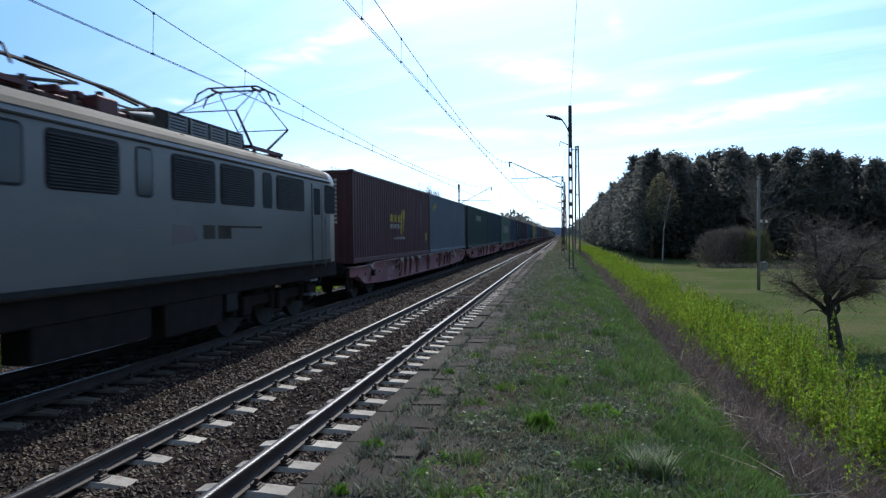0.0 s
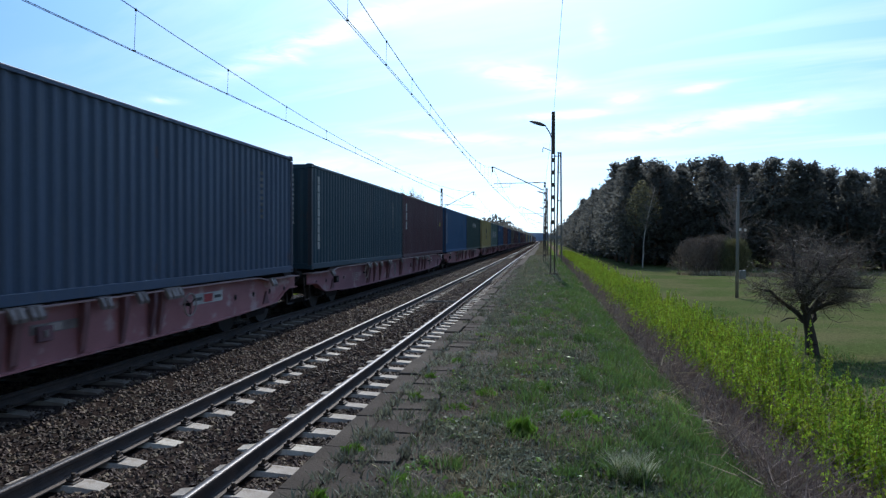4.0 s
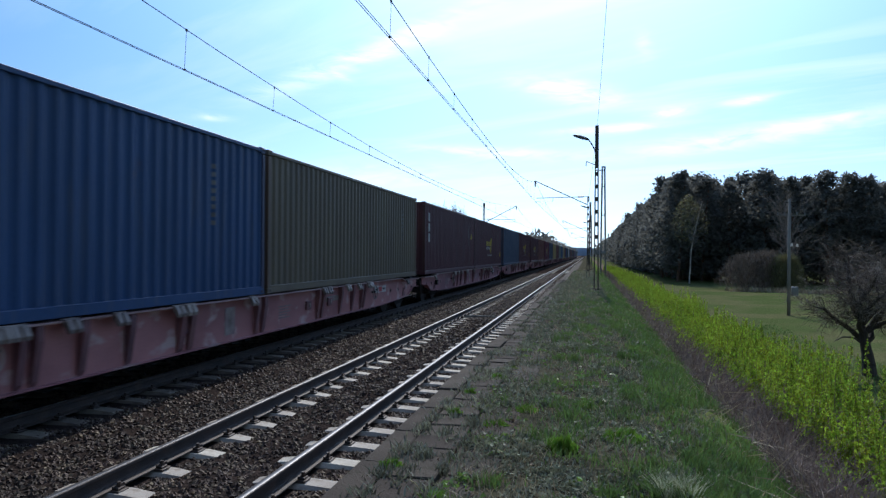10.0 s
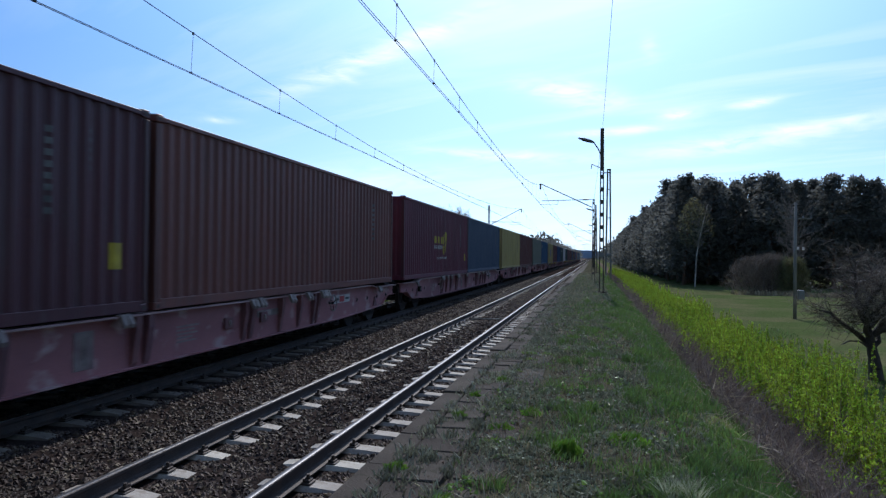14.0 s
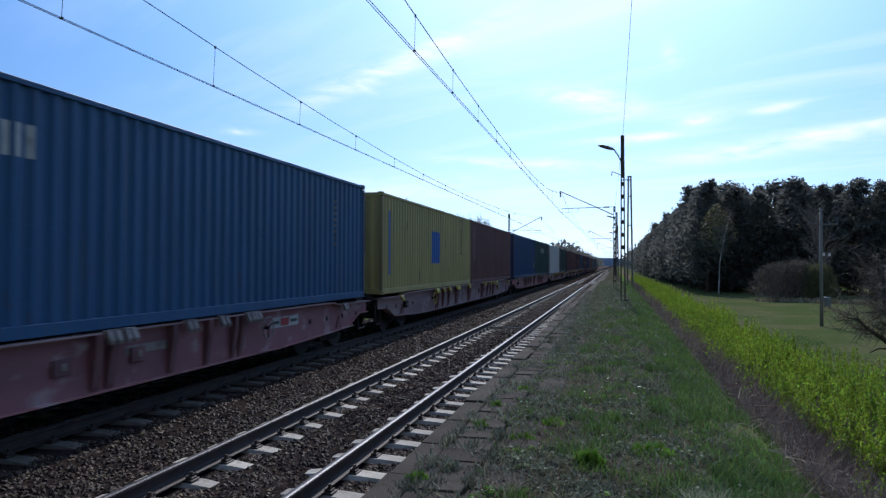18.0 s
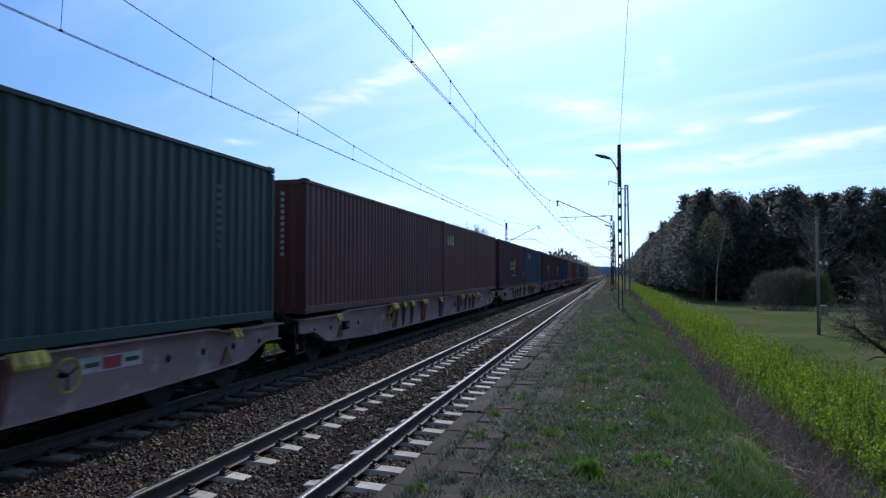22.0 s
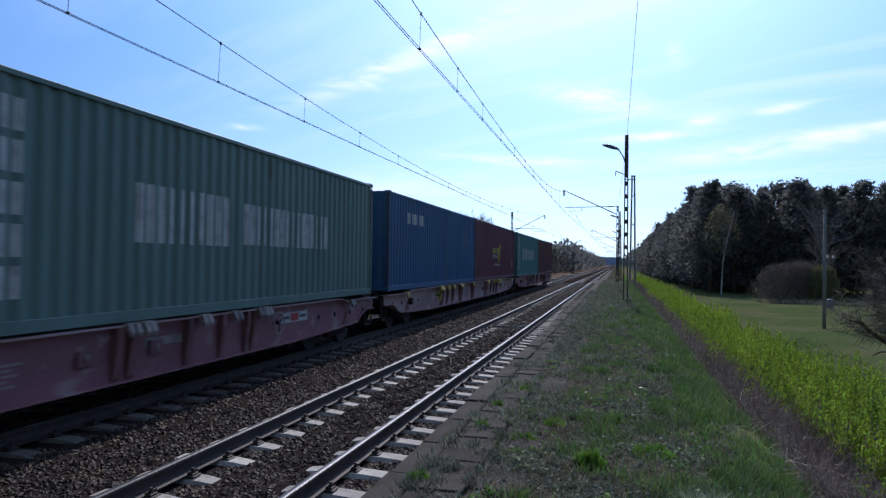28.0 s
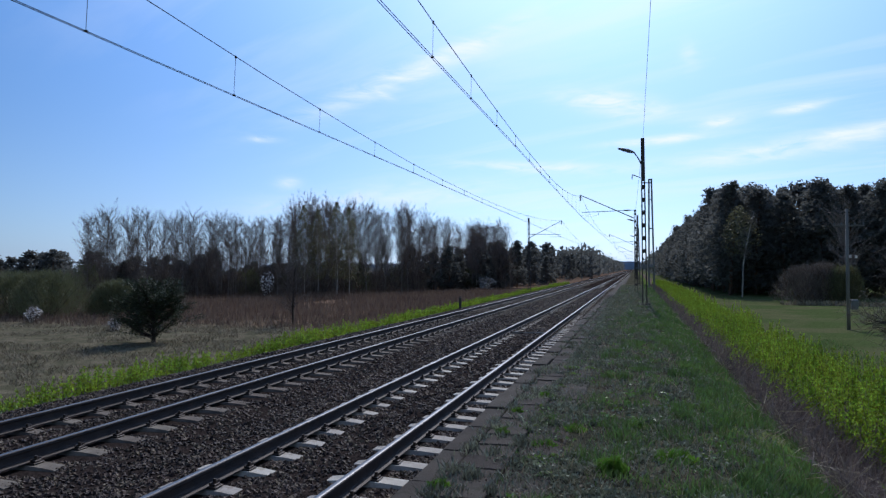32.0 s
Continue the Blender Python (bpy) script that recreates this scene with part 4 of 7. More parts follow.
def rib_depth(y):
    return float(np.interp(y, [p[0] for p in RIBS], [p[1] for p in RIBS]))


def sheet(points, z0, z1, place):
    """A corrugated sheet of some thickness; place(u, depth, z) gives the vertex."""
    n = len(points)
    verts = [place(u, d, z) for z in (z0, z1) for u, d in points] + [place(u, d + 0.02, z) for z in (z0, z1) for u, d in points]
    faces = []
    for o in (0, 2 * n):
        faces += [(o + i, o + i + 1, o + n + i + 1, o + n + i) for i in range(n - 1)]
    faces += [(i, i + 1, 2 * n + i + 1, 2 * n + i) for i in range(n - 1)] + [(n + i, n + i + 1, 3 * n + i + 1, 3 * n + i) for i in range(n - 1)]
    return Geo().add(verts, faces)


def container_meshes():
    h = C_WID / 2
    face = h - 0.022
    m = {}
    m["side_panel", 1] = sheet(RIBS, PANEL_Z0, PANEL_Z1, lambda u, d, z: (face - d, u, z)).mesh("side_panel")
    m["side_panel", -1] = sheet(RIBS, PANEL_Z0, PANEL_Z1, lambda u, d, z: (-face + d, u, z)).mesh("side_panel")
    ends = rib_points(-h + POST, h - POST, 0.2464)
    m["end_wall"] = sheet(ends, 0.16, C_HGT - 0.1, lambda u, d, z: (u, 0.015 + d, z)).mesh("end_wall")
    m["roof"] = sheet(rib_points(0.14, C_LEN - 0.14), -h + 0.06, h - 0.06, lambda u, d, z: (z, u, C_HGT - 0.012 - d * 0.5)).mesh("roof")
    m["floor"] = Geo().box(-h + 0.05, h - 0.05, 0.1, C_LEN - 0.1, 0.05, 0.16).mesh("floor")
    for s in (-1, 1):
        x0, x1 = sorted((s * h, s * (h - POST)))
        m["corner_post", s] = Geo().box(x0, x1, 0.0, POST, 0.118, C_HGT - 0.118, 0.008).mesh("corner_post")
        x0, x1 = sorted((s * (h - 0.002), s * (h - 0.07)))
        m["top_rail", s] = Geo().box(x0, x1, POST, C_LEN - POST, C_HGT - 0.075, C_HGT - 0.008, 0.006).mesh("top_rail")
        m["bottom_rail", s] = Geo().box(x0, x1, POST, C_LEN - POST, 0.012, 0.162, 0.006).mesh("bottom_rail")
    m["header"] = Geo().box(-h + POST, h - POST, 0.005, 0.09, C_HGT - 0.12, C_HGT - 0.005, 0.006).mesh("header")
    m["sill"] = Geo().box(-h + POST, h - POST, 0.005, 0.09, 0.01, 0.165, 0.006).mesh("sill")
    g = Geo().box(-0.081, 0.081, -0.089, 0.089, 0, 0.118, 0.012)
    m["corner_casting"] = g.mesh("corner_casting")
    m["slot"] = Geo().box(-0.004, 0.004, -0.04, 0.04, 0.03, 0.085, 0.003).mesh("casting_hole")
    for s in (-1, 1):
        x0, x1 = sorted((s * 0.008, s * (h - POST - 0.004)))
        m["door", s] = sheet([(x0, 0.0), (x0 + 0.1, 0), (x0 + 0.13, 0.03), (x0 + 0.5, 0.03), (x0 + 0.53, 0), (x0 + 0.6, 0), (x0 + 0.63, 0.03), (x1 - 0.1, 0.03), (x1 - 0.07, 0), (x1, 0)], 0.17, C_HGT - 0.125, lambda u, d, z: (u, C_LEN - 0.03 - d, z)).mesh("door")
    m["lock_rod"] = Geo().tube((0, C_LEN - 0.005, 0.12), (0, C_LEN - 0.005, C_HGT - 0.07), 0.019, 0.019, 7).mesh("lock_rod")
    return m


CM = container_meshes()


def draped(rects):
    """Flat marks on the ribbed side: rectangles or polygons' columns follow the ribs, a little proud of the sheet. rects: (y0, y1, z0, z1)."""
    g = Geo()
    face = C_WID / 2 - 0.022 + 0.004
    marks = [p[0] for p in RIBS]
    for y0, y1, z0, z1 in rects:
        ys = [y0] + [y for y in marks if y0 + 0.003 < y < y1 - 0.003] + [y1]
        verts = [(face - rib_depth(y), y, z) for y in ys for z in (z0, z1)]
        g.add(verts, [(2 * i, 2 * i + 2, 2 * i + 3, 2 * i + 1) for i in range(len(ys) - 1)])
    return g


def bars(y, z, count, w, h, gap, down=False):
    """A row (or a column) of upright bars that stand for letters."""
    out = []
    for i in range(count):
        if down:
            out.append((y, y + w, z - (i + 1) * h - i * gap, z - i * h - i * gap))
        else:
            out.append((y + i * (w + gap), y + i * (w + gap) + w, z, z + h))
    return out


def letters(y, z, count, w, h, gap, down=False):
    """Plain upright bars, two to a letter's place."""
    out = []
    for y0, y1, z0, z1 in bars(y, z, count, w, h, gap, down):
        t = (y1 - y0) * 0.36
        out += [(y0, y0 + t, z0, z1), (y1 - t, y1, z0, z1)]
    return out


def emblem(y, z, s):
    """A shield-like yellow mark cut by a cross, built of narrow columns."""
    out, n = [], 16
    for i in range(n):
        u = (i + 0.5) / n
        top = 0.5 + 0.42 * math.sqrt(max(0.0, 1 - (1.6 * (u - 0.62)) ** 2)) if u > 0.05 else 0.55
        low = -0.9 + 0.75 * abs(u - 0.25) * 1.6 if u < 0.8 else -0.9 + 0.75 * 0.88 + (u - 0.8) * 2.0
        low = min(low, top - 0.2)
        if 0.42 < u < 0.5:
            continue
        y0, y1 = y + s * i / n, y + s * (i + 1) / n
        cut = 0.10 + 0.25 * (u - 0.5)
        if low < cut - 0.07:
            out.append((y0, y1, z + s * low, z + s * (cut - 0.07)))
        out.append((y0, y1, z + s * max(low, cut + 0.03), z + s * top))
    return out


MARK_MESH = {}


def mark(name, key, rects, mat, parent, label=""):
    if key not in MARK_MESH:
        MARK_MESH[key] = draped(rects).mesh(name)
    tagged(put(name, MARK_MESH[key], mat, parent, label), kind="stuff")


def mark_container(c, style):
    """The plain marks that each kind of container carries on its side."""
    dark = style in ("square", "blue_marks")
    mark("number_code", "num", [(10.3, 10.38, 1.3 + 0.14 * i, 1.38 + 0.14 * i) for i in range(8)] + [(11.0, 11.06, 1.9 + 0.12 * i, 1.96 + 0.12 * i) for i in range(5)], DECAL_BLACK if dark else DECAL_DIM, c, "small faded code marks")
    if style == "shield":
        mark("emblem", "emblem", emblem(6.42, 1.34, 0.62), DECAL_YELLOW, c, "yellow shield emblem")
        mark("emblem_cross", "cross", [(6.50, 6.58, 1.2, 1.58)], DECAL_WHITE, c)
        mark("lettering", "shield_l", letters(4.76, 1.38, 4, 0.32, 0.28, 0.06), DECAL_YELLOW, c, "yellow lettering bars")
        mark("lettering", "shield_m", letters(4.76, 1.14, 10, 0.11, 0.16, 0.04), DECAL_WHITE, c, "white lettering bars")
        mark("lettering", "shield_s", letters(5.17, 0.72, 20, 0.065, 0.09, 0.03), DECAL_WHITE, c, "small white lettering bars")
        mark("warning_label", "warn", [(11.42, 11.68, 0.62, 0.98)], DECAL_YELLOW, c, "yellow warning label")
    elif style == "column":
        mark("lettering", "column", letters(0.72, 2.6, 6, 0.4, 0.215, 0.05, True), DECAL_WHITE, c, "white vertical lettering bars")
    elif style == "column_small":
        mark("lettering", "column_s", letters(0.66, 2.5, 3, 0.28, 0.34, 0.08, True), DECAL_WHITE, c, "white vertical lettering bars")
        mark("triangle_mark", "tri", [(10.9 + 0.03 * i, 10.93 + 0.03 * i, 1.65, 1.68 + 0.34 * (1 - abs(i - 7) / 8)) for i in range(15)], DECAL_YELLOW, c, "yellow triangle mark")
    elif style == "two_words":
        mark("lettering", "two_words", letters(3.06, 1.08, 5, 0.36, 0.82, 0.12) + letters(5.85, 1.12, 8, 0.34, 0.72, 0.11), DECAL_WHITE, c, "large white lettering bars in two words")
        mark("lettering", "two_words_col", letters(0.9, 2.6, 5, 0.3, 0.36, 0.1, True), DECAL_WHITE, c, "white vertical lettering bars")
    elif style == "cap":
        mark("lettering", "cap", letters(4.98, 1.93, 7, 0.27, 0.40, 0.085), DECAL_WHITE, c, "white lettering bars")
    elif style == "square":
        mark("lettering", "square_a", [(5.55, 5.8, 1.52, 2.05), (5.98, 6.23, 1.52, 2.05), (6.4, 6.66, 1.52, 2.05), (5.55, 6.0, 0.92, 1.35), (6.2, 6.66, 0.92, 1.35)], DECAL_BLACK, c, "black square logo shapes")
        mark("lettering", "square_b", [(0.62, 0.76, 2.40 - 0.141 * i - 0.1, 2.40 - 0.141 * i) for i in range(13)] + [(1.04, 1.13, 2.28 - 0.15 * i - 0.08, 2.28 - 0.15 * i) for i in range(11)], DECAL_BLACK, c, "black vertical lettering bars")
    elif style == "blue_marks":
        mark("lettering", "bluem", [(5.5, 6.7, 0.9, 2.05), (0.62, 0.85, 0.55, 2.42), (0.98, 1.08, 0.8, 2.2)], DECAL_BLUE, c, "blue painted-over logo blocks")
    elif style == "word":
        mark("lettering", "word", letters(1.9, 2.06, 5, 0.34, 0.34, 0.07), DECAL_WHITE, c, "white lettering bars")
    elif style == "word_short":
        mark("lettering", "word_s", letters(0.85, 2.02, 3, 0.26, 0.38, 0.06), DECAL_WHITE, c, "white lettering bars")
    elif style == "patched":
        mark("lettering", "word_s", letters(0.85, 2.02, 3, 0.26, 0.38, 0.06), DECAL_WHITE, c, "white lettering bars")
        mark("repaint_patch", "patch", [(8.9, 10.25, 0.95, 1.62)], PAINT["brown"], c, "darker red repainted patch")
    elif style == "stripe":
        mark("lettering", "stripe", letters(0.6, 2.6, 9, 0.24, 0.2, 0.03, True), DECAL_WHITE, c, "white vertical lettering bars")
    elif style == "corner":
        mark("emblem", "corner", [(1.0, 1.5, 2.25, 2.32), (1.05, 1.4, 2.1, 2.2), (1.5, 1.75, 2.2, 2.5)], DECAL_YELLOW, c, "small yellow emblem")
    elif style == "plain_label":
        mark("warning_label", "warn", [(11.42, 11.68, 0.62, 0.98)], DECAL_YELLOW, c, "yellow warning label")


def container(color, style, label):
    c = thing("shipping_container", label, "container", "containers on the train")
    mat = PAINT[color]
    for s in (-1, 1):
        put("side_panel", CM["side_panel", s], mat, c)
        for name in ("top_rail", "bottom_rail"):
            put(name, CM[name, s], mat, c)
        put("door", CM["door", s], mat, c)
        put("corner_post", CM["corner_post", s], POSTS[color], c)
        put("corner_post", CM["corner_post", s], POSTS[color], c, m=pose(0, C_LEN - POST, 0))
        for y in (0.089, C_LEN - 0.089):
            for z in (0.0, C_HGT - 0.100):
                x = s * (C_WID / 2 - 0.078)
                cc = put("corner_casting", CM["corner_casting"], mat, c, m=pose(x, y, z))
                if s == 1:
                    put("casting_hole", CM["slot"], CAST_DARK, cc, m=pose(0.081, 0, 0))
        for x in (0.25, 0.8):
            put("lock_rod", CM["lock_rod"], GALV, c, m=pose(s * x, 0, 0))
    for name in ("end_wall", "roof", "floor", "header", "sill"):
        put(name, CM[name], mat, c)
    for name in ("header", "sill"):
        put(name, CM[name], mat, c, m=pose(0, C_LEN - 0.095, 0))
    # code bars and a warning label on the end wall
    if "endbars" not in CM:
        g = Geo()
        for i in range(11):
            g.box(0.62, 0.70, 0.008, 0.012, 2.55 - i * 0.13, 2.63 - i * 0.13)
        CM["endbars"] = g.mesh("code_bars")
        CM["endlabel"] = Geo().box(-0.9, -0.65, 0.008, 0.012, 0.55, 0.95).mesh("warning_label")
    put("code_bars", CM["endbars"], DECAL_BLACK if color in ("white", "yellow") else DECAL_WHITE, c)
    if style in ("shield", "plain_label", "two_words"):
        put("warning_label", CM["endlabel"], DECAL_YELLOW, c, "yellow warning label")
    mark_container(c, style)
    return c


W_LEN, W_DECK = 25.94, 1.155
FRAME0, FRAME1 = 0.62, 25.60
MIDDLE = (FRAME0 + FRAME1) / 2


def bogie(parent, y):
    b = Geo()
    for s in (-1, 1):
        x = s * 1.0
        b.prism([(y - 1.25, 0.52), (y - 1.25, 0.68), (y - 0.5, 0.80), (y + 0.5, 0.80), (y + 1.25, 0.68), (y + 1.25, 0.52), (y + 0.6, 0.42), (y + 0.45, 0.25), (y - 0.45, 0.25), (y - 0.6, 0.42)], x - 0.07, x + 0.07, "x")
        for dy in (-0.9, 0.9):
            b.box(x - 0.11, x + 0.11, y + dy - 0.16, y + dy + 0.16, 0.34, 0.62, 0.03)
            b.tube((x - 0.05, y + dy - 0.26, 0.42), (x - 0.05, y + dy - 0.26, 0.62), 0.06, 0.06, 7)
            b.tube((x - 0.05, y + dy + 0.26, 0.42), (x - 0.05, y + dy + 0.26, 0.62), 0.06, 0.06, 7)
    b.box(-1.0, 1.0, y - 0.2, y + 0.2, 0.5, 0.85, 0.03)
    frame_ob = part("bogie_frame", b, WAGON_DARK, parent)
    for dy in (-0.9, 0.9):
        g = Geo().tube((-0.8, y + dy, 0.46), (0.8, y + dy, 0.46), 0.08, 0.08, 8)
        for s in (-1, 1):
            g.tube((s * 0.685, y + dy, 0.46), (s * 0.82, y + dy, 0.46), 0.46, 0.455, 24)
            g.tube((s * 0.66, y + dy, 0.46), (s * 0.69, y + dy, 0.46), 0.49, 0.485, 24)
            g.tube((s * 0.82, y + dy, 0.46), (s * 0.86, y + dy, 0.46), 0.12, 0.10, 10)
        part("wheelset", g, WHEEL_STEEL, frame_ob)


SILL_TOP = W_DECK - 0.035
# from an end inwards: the belly's underside and the top, which dips over the bogie
BELLY = [(0.0, 0.755), (0.55, 0.765), (0.8, 0.70), (1.05, 0.585), (1.3, 0.50), (1.6, 0.462), (2.1, 0.445), (3.4, 0.40), (4.8, 0.365)]
CROWN = [(0.0, SILL_TOP - 0.075), (2.05, SILL_TOP - 0.075), (2.4, SILL_TOP - 0.008), (2.55, SILL_TOP)]


def both_ends(rows):
    """A line given from one end of the wagon inwards, drawn to the other end."""
    return [(FRAME0 + u, z) for u, z in rows] + [(FRAME1 - u, z) for u, z in reversed(rows)]


def ribbon(line, x0, x1, thick):
    """A flange that follows a line along the wagon."""
    n = len(line)
    verts = [(x, y, z + dz) for y, z in line for x, dz in ((x0, -thick), (x1, -thick), (x1, thick), (x0, thick))]
    faces = [(i * 4 + k, i * 4 + (k + 1) % 4, i * 4 + 4 + (k + 1) % 4, i * 4 + 4 + k) for i in range(n - 1) for k in range(4)]
    return Geo().add(verts, faces + [(0, 1, 2, 3), (n * 4 - 1, n * 4 - 2, n * 4 - 3, n * 4 - 4)])


def build_wagon(spigot_paint, sill_paint, kind):
    """An eighty-foot container wagon: two deep side sills with ribs and folding spigots, cross members, two bogies, buffers."""
    w = thing("container_wagon", kind, "wagon", "container wagons")
    top = SILL_TOP
    half = [(2.70, 0.13), (2.97, 0.13), (4.23, 0.11), (5.15, 0.11), (5.92, 0.10), (6.15, 0.10)]
    ribs = [(12.69, 0.12), (12.97, 0.12)] + [(MIDDLE + u, d) for u, d in half] + [(MIDDLE - u, d) for u, d in half]
    flaps = [2.88, 3.19, 4.55, 5.45, 6.27, 6.52]
    for s in (-1, 1):
        x0, x1 = sorted((s * 1.10, s * 1.125))
        sill = part("side_sill", Geo().prism(both_ends(BELLY) + list(reversed(both_ends(CROWN))), x0, x1, "x"), sill_paint, w)
        # the flange's pale colour draws its sunlit line under the containers
        x0, x1 = sorted((s * 1.0, s * 1.255))
        part("sill_flange", ribbon(both_ends(CROWN), x0, x1, 0.012), FLANGE, sill, "top flange painted lighter for its sunlit edge")
        x0, x1 = sorted((s * 1.0, s * 1.19))
        part("lower_flange", ribbon(both_ends(BELLY), x0, x1, 0.012), sill_paint, sill)
        for y, wide in ribs:
            # a bent plate, wider and deeper at the top than at the foot
            out, foot = s * 1.24, s * 1.165
            g = Geo().prism([(s * 1.125, top - 0.012), (out, top - 0.012), (out, top - 0.2), (foot, top - 0.68), (s * 1.125, top - 0.74)], y - wide / 2, y + wide / 2)
            part("rib", g, WAGON_RIB, sill)
        for y in [MIDDLE + u for u in flaps] + [MIDDLE - u for u in flaps] + [MIDDLE + 10.7, MIDDLE - 10.7, 12.35]:
            drop = -0.075 if abs(y - MIDDLE) > 9 else 0.0
            t = top + drop
            g = Geo()
            for dy in (-0.068, 0.068):
                g.prism([(s * 1.235, t + 0.035), (s * 1.29, t + 0.016), (s * 1.345, t - 0.10), (s * 1.335, t - 0.15), (s * 1.30, t - 0.14), (s * 1.235, t - 0.02)], y + dy - 0.05, y + dy + 0.05)
            g.box(min(s * 1.20, s * 1.27), max(s * 1.20, s * 1.27), y - 0.13, y + 0.13, t + 0.0121, t + 0.034, 0.004)
            part("folding_spigot", g, spigot_paint, w, "folded-down container spigot")
        if s < 0:
            continue
        for u in (9.05, 9.95, 10.85, 11.75):
            for yy in (MIDDLE - u, MIDDLE + u):
                part("lashing_hole", Geo().tube((s * 1.122, yy, top - 0.36), (s * 1.131, yy, top - 0.36), 0.058, 0.058, 10), WAGON_DARK, sill, "dark lashing hole")
        for yy in (MIDDLE - 10.3, MIDDLE + 10.6):
            part("gusset", Geo().prism([(yy - 0.16, 0.50), (yy + 0.16, 0.50), (yy, 0.78)], min(s * 1.126, s * 1.16), max(s * 1.126, s * 1.16), "x"), WAGON_RIB, sill)
        for yy in (3.08, 10.2, 15.28, 16.62):
            deep = 0.15 if yy < 5 else 0.07
            boxy = part("bracket_plate", Geo().box(min(s * 1.126, s * (1.13 + deep * 0.6)), max(s * 1.126, s * (1.13 + deep * 0.6)), yy - 0.14, yy + 0.14, top - 0.46, top - 0.26, 0.008), WAGON_DARK if yy < 5 else WAGON_RIB, sill)
            part("latch", Geo().box(min(s * 1.13, s * (1.15 + deep * 0.6)), max(s * 1.13, s * (1.15 + deep * 0.6)), yy - 0.03, yy + 0.03, top - 0.40, top - 0.31, 0.004), SPIGOT, boxy, "pale latch")
        # plates with writing that cannot be read, and a faded block of lines
        for y, wd, h, z, mat in ((20.42, 1.15, 0.2, top - 0.36, DECAL_WHITE), (16.38, 0.9, 0.13, top - 0.36, SPIGOT), (11.55, 0.36, 0.5, top - 0.64, DATA_PLATE)):
            pl = part("data_plate", Geo().box(min(s * 1.126, s * 1.134), max(s * 1.126, s * 1.134), y, y + wd, z, z + h, 0.003), mat, sill, "pale data plate")
            part("plate_mark", Geo().box(min(s * 1.135, s * 1.137), max(s * 1.135, s * 1.137), y + wd * 0.34, y + wd * 0.64, z + h * 0.12, z + h * 0.9), DECAL_RED if wd > 1 else DATA_PLATE if mat is SPIGOT else SPIGOT, pl)
            for u in ((0.06, 0.28), (0.7, 0.94)) if wd > 1 else ():
                part("plate_bar", Geo().box(min(s * 1.135, s * 1.137), max(s * 1.135, s * 1.137), y + wd * u[0], y + wd * u[1], z + h * 0.36, z + h * 0.66), DECAL_BLACK, pl)
        for y, wd in ((13.75, 0.62), (5.05, 0.85)):
            lines = Geo()
            for i in range(5):
                lines.box(min(s * 1.1255, s * 1.128), max(s * 1.1255, s * 1.128), y, y + wd * (1.0, 0.8, 0.92, 0.7, 0.86)[i], top - 0.30 - 0.06 * i, top - 0.27 - 0.06 * i)
            tagged(part("faded_writing", lines, DATA_PLATE, sill, "faded rows of small writing"), kind="stuff")
        for y in (6.45, 20.1):
            rim = []
            for i in range(21):
                a = 2 * math.pi * i / 20
                rim.append((s * 1.25, y + 0.2 * math.cos(a), top - 0.31 + 0.2 * math.sin(a)))
            wheel = part("brake_wheel", Geo().path(rim, 0.017, 6), SPIGOT_YELLOW if spigot_paint is SPIGOT_YELLOW else DATA_PLATE, w, "round hand-brake wheel")
            part("hub", Geo().tube((s * 1.13, y, top - 0.31), (s * 1.255, y, top - 0.31), 0.032, 0.028, 8), WAGON_DARK, wheel)
            for a in (0.5, 2.6, 4.7):
                part("spoke", Geo().tube((s * 1.25, y, top - 0.31), (s * 1.25, y + 0.2 * math.cos(a), top - 0.31 + 0.2 * math.sin(a)), 0.011, 0.011, 4), WAGON_DARK, wheel)
    for y in (FRAME0 + 0.05, 2.3, 3.6, 6.5, 9.2, 12.1, 13.8, 16.7, 19.4, 22.3, 23.6, FRAME1 - 0.13):
        part("cross_member", Geo().box(-1.1, 1.1, y, y + 0.09, top - 0.36, top - 0.09, 0.0), WAGON_DARK, w)
    part("centre_sill", Geo().box(-0.28, 0.28, 1.0, W_LEN - 1.0, top - 0.5, top - 0.09), WAGON_DARK, w)
    part("brake_gear", Geo().box(-0.8, -0.3, 9.5, 11.0, 0.35, 0.75, 0.05).tube((-0.6, 13.2, 0.55), (-0.6, 14.6, 0.55), 0.2, 0.2, 12), WAGON_DARK, w)
    part("headstock", Geo().box(-1.1, 1.1, FRAME0 - 0.02, FRAME0 + 0.05, top - 0.38, top - 0.09, 0.01), WAGON_DARK, w)
    part("headstock", Geo().box(-1.1, 1.1, FRAME1 - 0.05, FRAME1 + 0.02, top - 0.38, top - 0.09, 0.01), WAGON_DARK, w)
    for y, d in ((FRAME0 - 0.25, -1), (FRAME1, 1)):
        for s in (-1, 1):
            g = Geo().tube((s * 0.875, y - d * 0.3, 1.02), (s * 0.875, y + d * 0.2, 1.02), 0.11, 0.11, 12).tube((s * 0.875, y + d * 0.2, 1.02), (s * 0.875, y + d * 0.3, 1.02), 0.075, 0.075, 10)
            g.tube((s * 0.875, y + d * 0.27, 1.02), (s * 0.875, y + d * 0.31, 1.02), 0.22, 0.22, 16)
            part("buffer", g, WAGON_DARK, w, "dark round buffer")
            rung = Geo().path([(s * 1.08, y - d * 0.1, 0.95), (s * 1.12, y - d * 0.1, 0.35), (s * 1.12, y - d * 0.5, 0.35), (s * 1.08, y - d * 0.5, 0.9)], 0.015, 5)
            part("step_iron", rung, CAST_DARK, w, "bent steel step")
